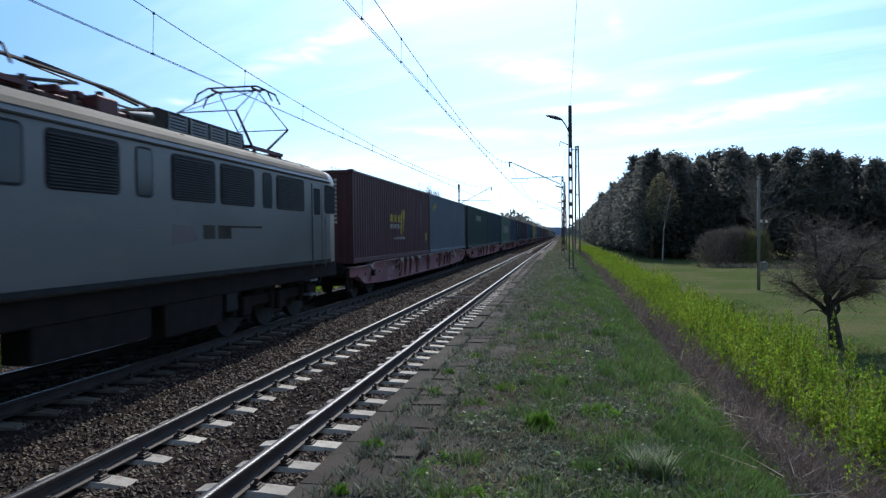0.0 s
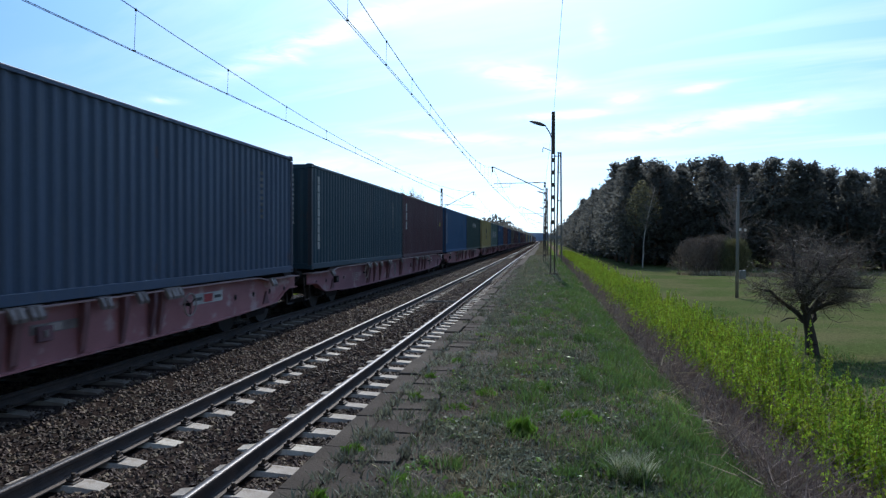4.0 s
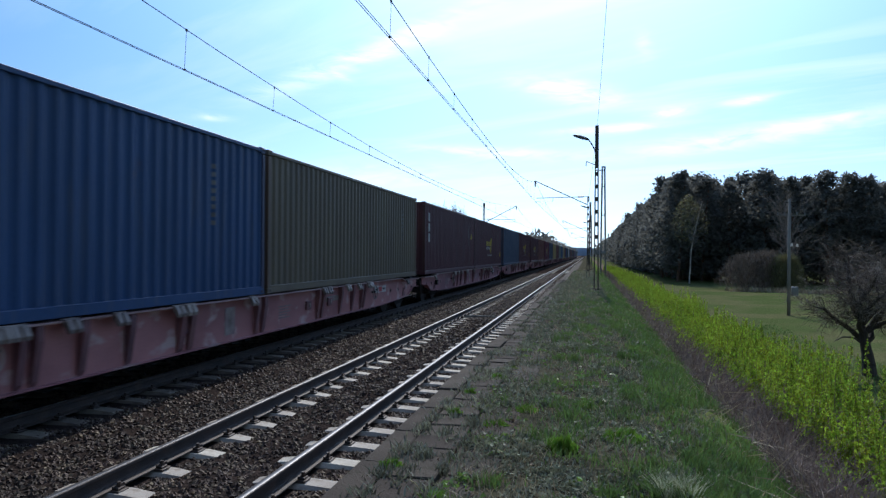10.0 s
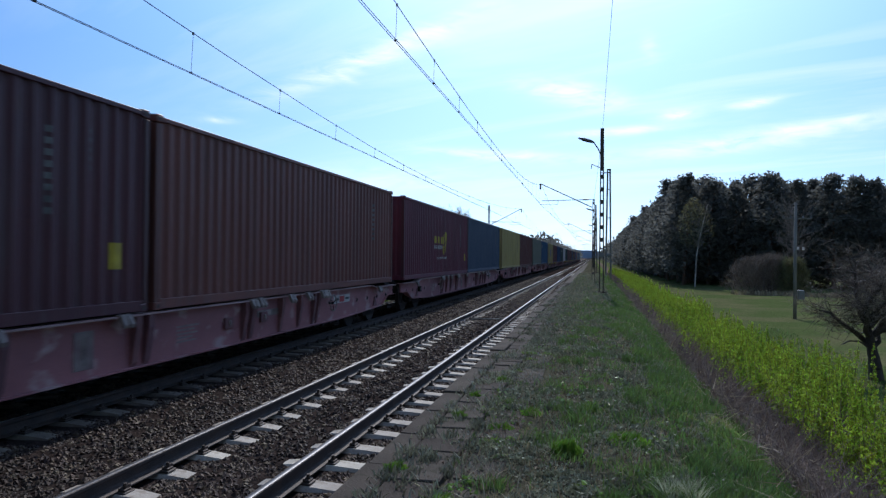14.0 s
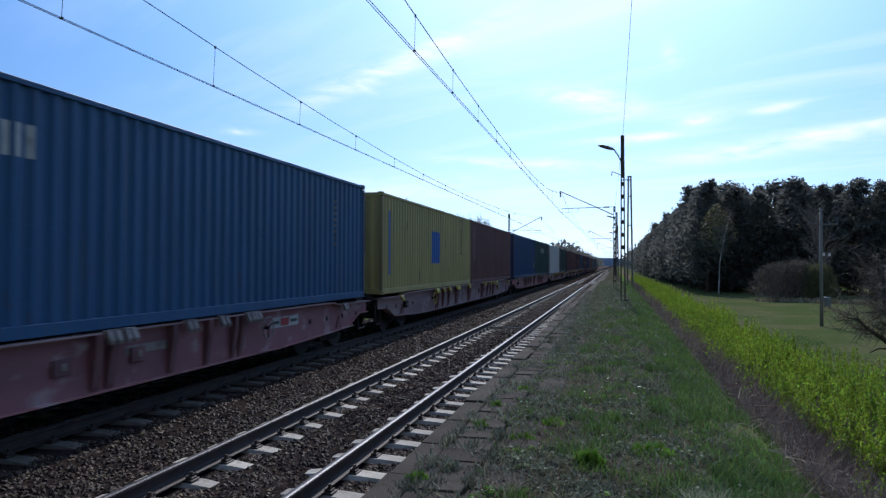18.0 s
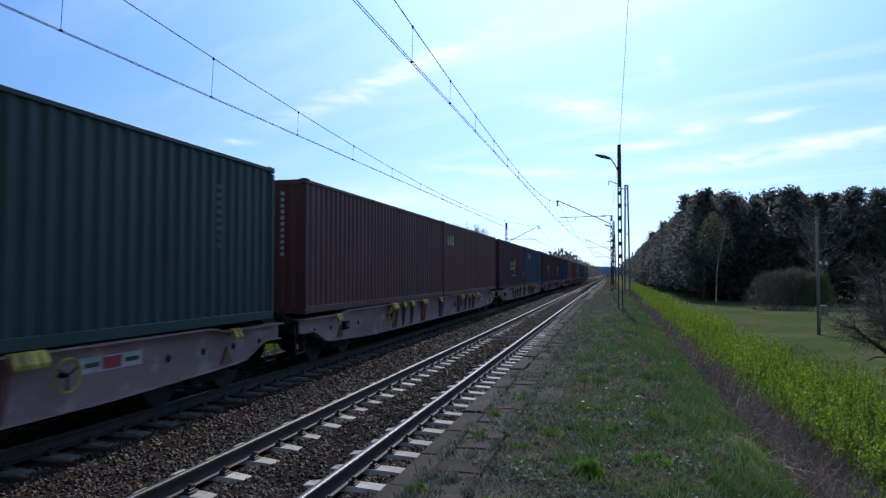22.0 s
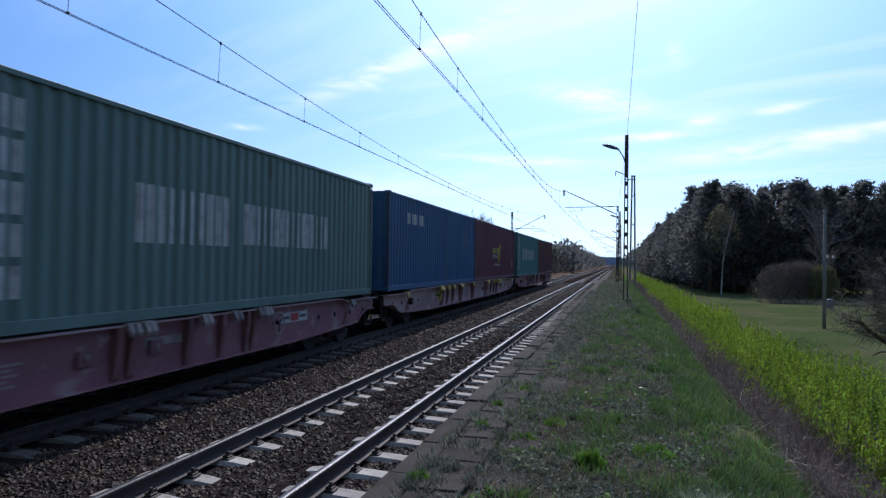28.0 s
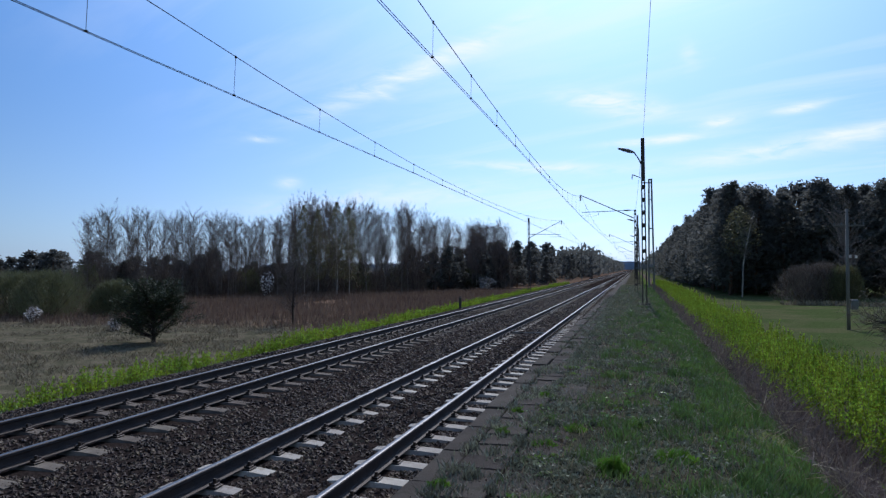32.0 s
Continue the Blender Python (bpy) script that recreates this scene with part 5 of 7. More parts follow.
        part("coupling_hook", Geo().box(-0.06, 0.06, min(y, y + d * 0.3), max(y, y + d * 0.3), 0.9, 1.05, 0.02).tube((0, y + d * 0.2, 0.95), (0, y + d * 0.28, 0.6), 0.03, 0.03, 6), WAGON_DARK, w)
        part("brake_hose", Geo().path([(0.35, y, 0.95), (0.36, y + d * 0.22, 0.75), (0.3, y + d * 0.25, 0.55)], 0.025, 6), DECAL_BLACK, w)
    for y in (MIDDLE - 10.2, MIDDLE + 10.2):
        bogie(w, y)
    return w


# colour, marks, label; two to a wagon, from the front of the train
LOADS = [
    ("maroon", "shield", "dark maroon steel container with a yellow shield emblem"), ("grey", "corner", "grey-blue steel container with a small yellow emblem"),
    ("dark_green", "cap", "dark green steel container with white lettering"), ("teal", "plain", "faded teal steel container with a blue door frame"),
    ("green", "two_words", "green steel container with large white lettering"), ("slate", "plain", "dull slate-blue steel container"),
    ("teal", "stripe", "dark teal ribbed steel container"), ("maroon", "column_small", "dark maroon steel container with white letters"),
    ("sky_blue", "stripe", "bright blue steel container with a white stripe"), ("dark_green", "cap", "dark green steel container with white lettering"),
    ("yellow", "square", "yellow steel container with black square logo"), ("green", "two_words", "green steel container with large white lettering"),
    ("sky_blue", "word", "light blue steel container"), ("rust", "column", "rust-red steel container with white vertical letters"),
    ("blue", "word_short", "deep blue steel container"), ("olive", "plain", "olive-brown weathered steel container"),
    ("maroon", "column_small", "dark maroon steel container with white letters"), ("maroon", "shield", "dark maroon steel container with a yellow shield emblem"),
    ("slate", "plain", "slate-blue ribbed steel container"), ("maroon", "shield", "dark maroon steel container with a yellow shield emblem"),
    ("maroon", "shield", "dark maroon steel container with a yellow shield emblem"), ("rust", "plain", "rust-brown weathered steel container"),
    ("crimson", "shield", "crimson steel container with a yellow shield emblem"), ("slate", "plain", "dark slate steel container"),
    ("yellow", "plain", "yellow steel container with scraped rusty dents"), ("brown", "column", "red-brown steel container with white vertical letters"),
    ("grey_green", "plain", "grey-green faded steel container"), ("sky_blue", "word_short", "light blue steel container"),
    ("yellow", "blue_marks", "yellow steel container with blue logo blocks"), ("brown", "column", "red-brown steel container with white vertical letters"),
    ("blue", "plain_label", "deep blue steel container"), ("dark_green", "cap", "dark green steel container with white lettering"),
    ("white", "plain_label", "white steel container with rusty corner posts"), ("dark_green", "word_short", "very dark green steel container"),
    ("brown", "plain", "brown weathered steel container"), ("rust", "word_short", "rust-brown container with patched scrapes"),
    ("maroon", "shield", "dark maroon steel container with a yellow shield emblem"), ("slate", "word", "slate-blue steel container with white lettering"),
    ("maroon", "shield", "dark maroon steel container with a yellow shield emblem"), ("maroon", "shield", "dark maroon steel container with a yellow shield emblem"),
    ("blue", "plain_label", "deep blue steel container"), ("orange", "patched", "orange-red steel container with a darker painted patch"),
    ("rust", "plain", "rust-red weathered steel container"), ("green", "two_words", "green steel container with large white lettering"),
    ("sky_blue", "word", "blue ribbed steel container"), ("crimson", "shield", "crimson steel container with a yellow shield emblem"),
    ("aqua", "two_words", "sea-green steel container with large white lettering"), ("brown", "plain", "red-brown steel container on the last wagon"),
]

FIRST_Y = 20.065
TRAIN = []  # thing, its y at the start, its height
BODY_GAP = 0.15
YELLOW_FLAPS = {14, 16, 17, 18, 20, 22}
wagon0 = build_wagon(SPIGOT, WAGON_RED, "faded pinkish red steel container flat wagon with fish-bellied sills")
wagon1 = build_wagon(SPIGOT_YELLOW, WAGON_DUSTY, "dusty red steel container flat wagon with yellow folding spigots")
for k in range(24):
    front = FIRST_Y + k * W_LEN
    lead = (W_LEN - 2 * C_LEN - BODY_GAP) / 2
    if k in YELLOW_FLAPS:
        wg = wagon1 if k == min(YELLOW_FLAPS) else copy_thing(wagon1, pose(0, 0, 0))
    else:
        wg = wagon0 if k == 0 else copy_thing(wagon0, pose(0, 0, 0))
    TRAIN.append((wg, front - lead, 0.0))
    for j in (0, 1):
        TRAIN.append((container(*LOADS[2 * k + j]), front + j * (C_LEN + BODY_GAP), W_DECK))


# ---- the locomotive ----
LOCO_GREY = material("loco_grey", (0.125, 0.127, 0.127), (0.09, 0.092, 0.093), 0.7, 0.36, 0, 0.04, 30, third=(0.125, 0.118, 0.11), stretch=(1, 0.6, 1.2), spec=0.6)
LOCO_ROOF = material("loco_roof", (0.070, 0.064, 0.055), (0.042, 0.038, 0.033), 1.2, 0.9, 0, 0.1, 30, spec=0.05)
LOCO_EAVE = material("loco_eave", (0.10, 0.094, 0.083), (0.05, 0.046, 0.04), 2.2, 0.72, 0, 0.08, 30, spec=0.15, stretch=(1, 0.4, 1))
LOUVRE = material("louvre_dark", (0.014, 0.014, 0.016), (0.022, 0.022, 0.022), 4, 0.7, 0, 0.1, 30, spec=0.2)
GLASS = bpy.data.materials.new("cab_glass")
GLASS.use_nodes = True
_g = GLASS.node_tree.nodes["Principled BSDF"]
_g.inputs["Base Color"].default_value, _g.inputs["Roughness"].default_value, _g.inputs["IOR"].default_value = (0.045, 0.055, 0.062, 1), 0.12, 1.35
FADED = material("faded_mark", (0.13, 0.10, 0.105), (0.12, 0.09, 0.1), 4, 0.6, 0, 0, 40)
RED_OXIDE = material("roof_red", (0.14, 0.045, 0.045), (0.09, 0.035, 0.035), 3, 0.7, 0, 0.1, 40)


def loco_section(side):
    """Half of the body's cross-section: skirt, upright side, rounded eave, flat roof."""
    pts = [(1.42, 1.3), (1.5, 1.34), (1.5, 3.42)]
    for i in range(1, 7):
        a = math.radians(15 * i)
        pts.append((1.08 + 0.42 * math.cos(a), 3.42 + 0.36 * math.sin(a)))
    return pts


def build_loco():
    loco = thing("electric_locomotive", "grey six-axle electric locomotive with dark side louvres", "locomotive")
    L = 18.05
    half = loco_section(1)
    outline = half + [(-x, z) for x, z in reversed(half)]
    body = Geo()
    rows = [(0.0, 0.86), (0.35, 0.95), (0.9, 1.0), (L - 0.9, 1.0), (L - 0.35, 0.95), (L, 0.86)]
    n = len(outline)
    verts = [(x * s, y, 1.3 + (z - 1.3) * (0.97 if s < 0.9 else 1.0)) for y, s in rows for x, z in outline]
    faces = [(j * n + i, j * n + (i + 1) % n, (j + 1) * n + (i + 1) % n, (j + 1) * n + i) for j in range(len(rows) - 1) for i in range(n)]
    faces += [tuple(range(n)), tuple(range(len(verts) - 1, len(verts) - n - 1, -1))]
    b = part("body", body.add(verts, faces), LOCO_GREY, loco)
    # roof skin, a shade of soot, lies on the rounded eave
    skin = Geo()
    arc = [(x * 1.004, z + 0.006) for x, z in half[3:]] + [(-x * 1.004, z + 0.006) for x, z in reversed(half[3:])]
    verts = [(x, y, z) for y in (0.95, L - 0.95) for x, z in arc] + [(x, y, z - 0.02) for y in (0.95, L - 0.95) for x, z in arc]
    m = len(arc)
    faces = [(i, i + 1, m + i + 1, m + i) for i in range(m - 1)] + [(2 * m + i, 2 * m + i + 1, 3 * m + i + 1, 3 * m + i) for i in range(m - 1)]
    part("roof_skin", skin.add(verts, faces), LOCO_EAVE, loco, "sooty rounded roof edge")
    part("rain_strip", Geo().box(1.5, 1.53, 0.9, L - 0.9, 3.40, 3.43), LOCO_ROOF, loco)
    part("waist_rail", Geo().box(1.495, 1.512, 0.9, L - 0.9, 1.34, 1.42), LOUVRE, loco)

    def plate(y0, y1, z0, z1, x0, x1, r=0.09):
        """An upright plate with rounded corners."""
        out = []
        for cy, cz, a0 in ((y1 - r, z1 - r, 0), (y0 + r, z1 - r, 90), (y0 + r, z0 + r, 180), (y1 - r, z0 + r, 270)):
            out += [(cy + r * math.cos(radians(a0 + a)), cz + r * math.sin(radians(a0 + a))) for a in (0, 30, 60, 90)]
        return Geo().prism(out, x0, x1, "x")

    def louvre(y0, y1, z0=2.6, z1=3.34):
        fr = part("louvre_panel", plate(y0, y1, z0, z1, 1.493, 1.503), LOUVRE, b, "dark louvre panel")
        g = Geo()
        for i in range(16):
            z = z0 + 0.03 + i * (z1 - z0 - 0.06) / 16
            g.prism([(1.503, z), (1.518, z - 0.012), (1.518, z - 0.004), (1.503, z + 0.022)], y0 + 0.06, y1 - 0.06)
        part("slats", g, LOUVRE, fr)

    def window(y0, y1, z0=2.6, z1=3.34):
        fr = part("window_frame", plate(y0, y1, z0, z1, 1.493, 1.505), LOUVRE, b, "dark rubber window frame")
        part("pane", plate(y0 + 0.035, y1 - 0.035, z0 + 0.035, z1 - 0.035, 1.5065, 1.509, 0.06), GLASS, fr)
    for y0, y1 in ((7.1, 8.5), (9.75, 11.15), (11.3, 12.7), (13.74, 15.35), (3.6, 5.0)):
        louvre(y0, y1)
    for y0, y1 in ((8.85, 9.27), (13.07, 13.53), (6.1, 6.78), (16.75, 17.55), (2.2, 2.65)):
        window(y0, y1)
    door = part("cab_door", Geo().box(1.496, 1.508, 15.85, 16.5, 1.42, 3.3, 0.006), LOCO_GREY, b)
    part("door_gap", Geo().box(1.4985, 1.5095, 15.83, 15.85, 1.42, 3.3).box(1.4985, 1.5095, 16.5, 16.52, 1.42, 3.3), LOUVRE, door)
    part("door_window", Geo().box(1.509, 1.513, 15.95, 16.4, 2.55, 3.2, 0.004), GLASS, door)
    for y in (15.75, 16.62):
        part("hand_rail", Geo().tube((1.56, y, 1.25), (1.56, y, 2.5), 0.016, 0.016, 6), GALV, loco, "bright hand rail")
    part("emblem", Geo().prism([(9.75, 1.9), (10.55, 1.95), (10.35, 2.2), (9.8, 2.22)], 1.5005, 1.504, "x"), FADED, b, "faded red mark")
    part("faded_bars", Geo().box(1.5005, 1.503, 10.7, 11.1, 1.98, 2.22).box(1.5005, 1.503, 11.2, 11.7, 1.98, 2.22).box(1.5005, 1.503, 11.7, 13.0, 2.18, 2.22), LOCO_ROOF, b, "faded dark lettering bars")
    part("end_window", Geo().box(-1.05, -0.08, L + 0.001, L + 0.012, 2.6, 3.3, 0.004).box(0.08, 1.05, L + 0.001, L + 0.012, 2.6, 3.3, 0.004), GLASS, loco)
    for s in (-1, 1):
        part("lamp", Geo().tube((s * 0.95, L - 0.02, 1.75), (s * 0.95, L + 0.06, 1.75), 0.12, 0.12, 14), GALV, loco, "round end lamp")
        for y, d in ((L, 1), (0.0, -1)):
            g = Geo().tube((s * 0.875, y, 1.02), (s * 0.875, y + d * 0.5, 1.02), 0.11, 0.09, 12).tube((s * 0.875, y + d * 0.48, 1.02), (s * 0.875, y + d * 0.53, 1.02), 0.24, 0.24, 16)
            part("buffer", g, WAGON_DARK, loco)
    # frame, tanks and boxes under the body
    part("underframe", Geo().box(-1.38, 1.38, 0.1, L - 0.1, 0.95, 1.31, 0.02), WAGON_DARK, loco)
    for y0, y1, z0 in ((9.75, 11.6, 0.42), (11.75, 12.2, 0.6), (7.0, 9.4, 0.5)):
        part("equipment_box", Geo().box(0.9, 1.36, y0, y1, z0, 1.25, 0.02), LOUVRE if z0 > 0.55 else WAGON_DARK, loco)
    for yb in (3.9, 14.6):
        g = Geo()
        for s in (-1, 1):
            g.box(s * 1.08 - 0.06, s * 1.08 + 0.06, yb - 2.4, yb + 2.4, 0.55, 0.8, 0.03)
            for dy in (-1.75, 0, 1.75):
                g.box(s * 1.12 - 0.12, s * 1.12 + 0.12, yb + dy - 0.2, yb + dy + 0.2, 0.4, 0.8, 0.04)
                g.tube((s * 1.12, yb + dy - 0.45, 0.45), (s * 1.12, yb + dy - 0.45, 0.85), 0.1, 0.1, 9)
        fr = part("bogie_frame", g, WAGON_DARK, loco)
        for dy in (-1.75, 0, 1.75):
            g = Geo().tube((-0.8, yb + dy, 0.625), (0.8, yb + dy, 0.625), 0.09, 0.09, 8)
            for s in (-1, 1):
                g.tube((s * 0.685, yb + dy, 0.625), (s * 0.82, yb + dy, 0.625), 0.625, 0.62, 28)
            part("wheelset", g, WHEEL_STEEL, fr)
    part("sand_pipe", Geo().path([(1.0, 17.2, 0.9), (1.0, 17.3, 0.4), (0.8, 17.35, 0.2)], 0.03, 6), WAGON_DARK, loco)
    part("step", Geo().box(1.1, 1.42, 15.9, 16.4, 0.55, 0.6).box(1.1, 1.42, 15.9, 16.4, 0.9, 0.95), GALV, loco, "steel cab steps")
    # roof gear
    part("roof_hood", Geo().prism([(10.25, 3.76), (10.32, 4.14), (10.5, 4.22), (13.7, 4.22), (13.85, 3.76)], -0.78, 0.78, "x"), LOCO_ROOF, loco)
    for k in range(4):
        y = 10.85 + k * 0.72
        g = Geo()
        for i in range(6):
            g.box(0.782, 0.80, y, y + 0.6, 3.84 + i * 0.058, 3.868 + i * 0.058)
        g.box(0.782, 0.805, y, y + 0.04, 3.82, 4.19).box(0.782, 0.805, y + 0.56, y + 0.6, 3.82, 4.19)
        part("hood_grille", g, GALV, loco, "pale hood grille bars")
    part("roof_walk", Geo().box(0.75, 1.05, 1.2, 17.0, 3.80, 3.83), LOCO_ROOF, loco)
    part("busbar", Geo().path([(0.25, 2.5, 4.45), (0.3, 5.4, 4.35), (0.35, 8.3, 4.12), (0.3, 9.0, 4.2), (0.3, 13.5, 4.25)], 0.022, 6), RED_OXIDE, loco)
    for y in (2.6, 5.4, 8.2, 9.1, 13.4):
        part("roof_insulator", Geo().tube((0.3, y, 3.77), (0.3, y, 4.2), 0.07, 0.05, 10), CERAMIC, loco, "brown roof insulator")
    part("busbar", Geo().path([(0.62, 4.2, 4.5), (0.7, 7.2, 4.32), (0.75, 9.4, 4.28), (0.7, 10.5, 4.2)], 0.028, 6), CAST_DARK, loco)
    for y, h in ((6.9, 0.3), (7.7, 0.36), (8.6, 0.28), (9.3, 0.34), (9.9, 0.26), (14.4, 0.2), (15.8, 0.2)):
        part("roof_insulator", Geo().tube((0.7, y, 3.77), (0.7, y, 3.77 + h), 0.075, 0.05, 10), CERAMIC, loco, "brown roof insulator")
    part("contactor_box", Geo().box(0.1, 0.85, 8.95, 9.45, 3.77, 4.12, 0.03), RED_OXIDE, loco)
    part("lightning_arrester", Geo().tube((0.4, 9.6, 3.77), (0.4, 9.6, 4.3), 0.09, 0.06, 10), CERAMIC, loco)
    part("horn_pair", Geo().tube((0.9, 9.6, 3.95), (0.95, 10.1, 3.98), 0.03, 0.07, 10), GALV, loco)
    part("contactor_box", Geo().box(-0.4, 0.62, 6.3, 8.1, 3.77, 4.0, 0.03), RED_OXIDE, loco)

    def pantograph(y, up):
        p = part("pantograph_base", Geo().box(-0.75, -0.67, y - 0.9, y + 0.9, 3.98, 4.05).box(0.67, 0.75, y - 0.9, y + 0.9, 3.98, 4.05).box(-0.75, 0.75, y - 0.9, y - 0.82, 3.98, 4.05).box(-0.75, 0.75, y + 0.82, y + 0.9, 3.98, 4.05), RED_OXIDE, loco)
        for sx in (-0.6, 0.6):
            for sy in (-0.75, 0.75):
                part("pantograph_insulator", Geo().tube((sx, y + sy, 3.76), (sx, y + sy, 3.98), 0.06, 0.05, 8), CERAMIC, loco)
        knee, head, reach = (4.72, 5.45, 1.4) if up else (4.24, 4.46, 1.75)
        for d in (-1, 1):
            for s in (-1, 1):
                part("lower_arm", Geo().tube((s * 0.55, y + d * 0.35, 4.05), (s * 0.68, y + d * reach, knee), 0.034, 0.026, 6), CAST_DARK, p)
                part("upper_arm", Geo().tube((s * 0.68, y + d * reach, knee), (s * 0.5, y + d * 0.12, head - 0.05), 0.014, 0.013, 5), CAST_DARK, p)
            part("knee_tube", Geo().tube((-0.68, y + d * reach, knee), (0.68, y + d * reach, knee), 0.013, 0.013, 5), CAST_DARK, p)
            part("brace", Geo().tube((-0.68, y + d * reach, knee), (0.5, y + d * 0.12, head - 0.05), 0.009, 0.009, 4), CAST_DARK, p)
        for d in (-0.22, 0.22):
            h = Geo().path([(-0.98, y + d, head - 0.32), (-0.86, y + d, head - 0.08), (-0.6, y + d, head + 0.04), (0.6, y + d, head + 0.04), (0.86, y + d, head - 0.08), (0.98, y + d, head - 0.32)], 0.02, 6)
            part("collector_strip", h, CAST_DARK, p)
        part("collector_frame", Geo().tube((-0.5, y - 0.22, head), (-0.5, y + 0.22, head), 0.03, 0.03, 6).tube((0.5, y - 0.22, head), (0.5, y + 0.22, head), 0.03, 0.03, 6), CAST_DARK, p)
    part("pantograph_frame", Geo().box(0.45, 0.62, 4.6, 9.3, 3.86, 4.02, 0.02).box(-0.62, -0.45, 4.6, 9.3, 3.86, 4.02, 0.02), RED_OXIDE, loco)
    for y in (5.2, 6.0, 8.3, 8.75):
        part("frame_cross", Geo().box(-0.62, 0.7, y, y + 0.12, 4.02, 4.14, 0.02), RED_OXIDE, loco)
    for y in (10.3, 13.0, 15.6):
        part("roof_strap", Geo().box(1.30, 1.36, y, y + 0.1, 3.66, 3.72, 0.01), LOUVRE, loco)
    pantograph(15.0, True)
    pantograph(7.0, False)
    part("roof_cable", Geo().path([(0.3, 8.2, 4.5), (0.45, 8.7, 4.42), (0.5, 9.4, 4.36), (0.45, 10.5, 4.26)], 0.03, 6), CAST_DARK, loco)
    for y0, y1, z1 in ((4.2, 5.1, 4.05), (9.55, 10.0, 4.0)):
        part("contactor_box", Geo().box(-0.3, 0.7, y0, y1, 3.77, z1, 0.03), RED_OXIDE, loco)
    return loco


TRAIN.append((build_loco(), 0.0, 0.0))


def travelled(t):
    """How far the train has run since the start: it gathers a little speed."""
    return 19.887 * t + 0.02594 * t * t - 0.0002236 * t ** 3


def motions():
    """The whole train runs towards and past the camera. Its wheels are too small and dark to show their turning."""
    times = [0, 4, 8, 12, 16, 20, 24, 28, 32]
    for ob, y, z in TRAIN:
        walk(ob, [(t, pose(FAR, y - travelled(t), z)) for t in times])


# ---- plants ----
def blades(name, label, category, mat, x, y, z, h, w, lean, seed, parent=None):
    """Grass: bent, tapered blades, five vertices each."""
    rs = np.random.RandomState(seed)
    n = len(x)
    a = rs.rand(n) * 6.283
    dx, dy = np.cos(a), np.sin(a)
    b = rs.rand(n) * 6.283
    lx, ly = np.cos(b) * h * lean * rs.rand(n), np.sin(b) * h * lean * rs.rand(n)
    verts = np.zeros((n, 5, 3))
    for k, (side, up, bend) in enumerate(((-1, 0, 0), (1, 0, 0), (0.8, 0.55, 0.35), (-0.8, 0.55, 0.35), (0, 1.0, 1.0))):
        verts[:, k, 0] = x + dx * w * side * 0.5 + lx * bend
        verts[:, k, 1] = y + dy * w * side * 0.5 + ly * bend
        verts[:, k, 2] = z - 0.01 + h * up
    idx = np.array([(0, 1, 2), (0, 2, 3), (3, 2, 4)])
    faces = (idx[None] + 5 * np.arange(n)[:, None, None]).reshape(-1, 3)
    ob = put(name, mesh_np(name, verts.reshape(-1, 3), faces), mat, parent)
    if parent is None:
        tagged(ob, label, category, kind="stuff")
    return ob


def heights(x, y):
    return np.array([rough_z(float(a), float(b)) for a, b in zip(x, y)])


def field(rs, n, x0, x1, y0, y1, power=1.0):
    return x0 + (x1 - x0) * rs.rand(n), y0 + (y1 - y0) * rs.rand(n) ** power


def thinned(x, y, scale, level, seed):
    """Keep places where a noise is high, so that plants stand in clumps."""
    keep = [noise.noise((a * scale, b * scale, seed)) > level for a, b in zip(x, y)]
    return x[keep], y[keep]


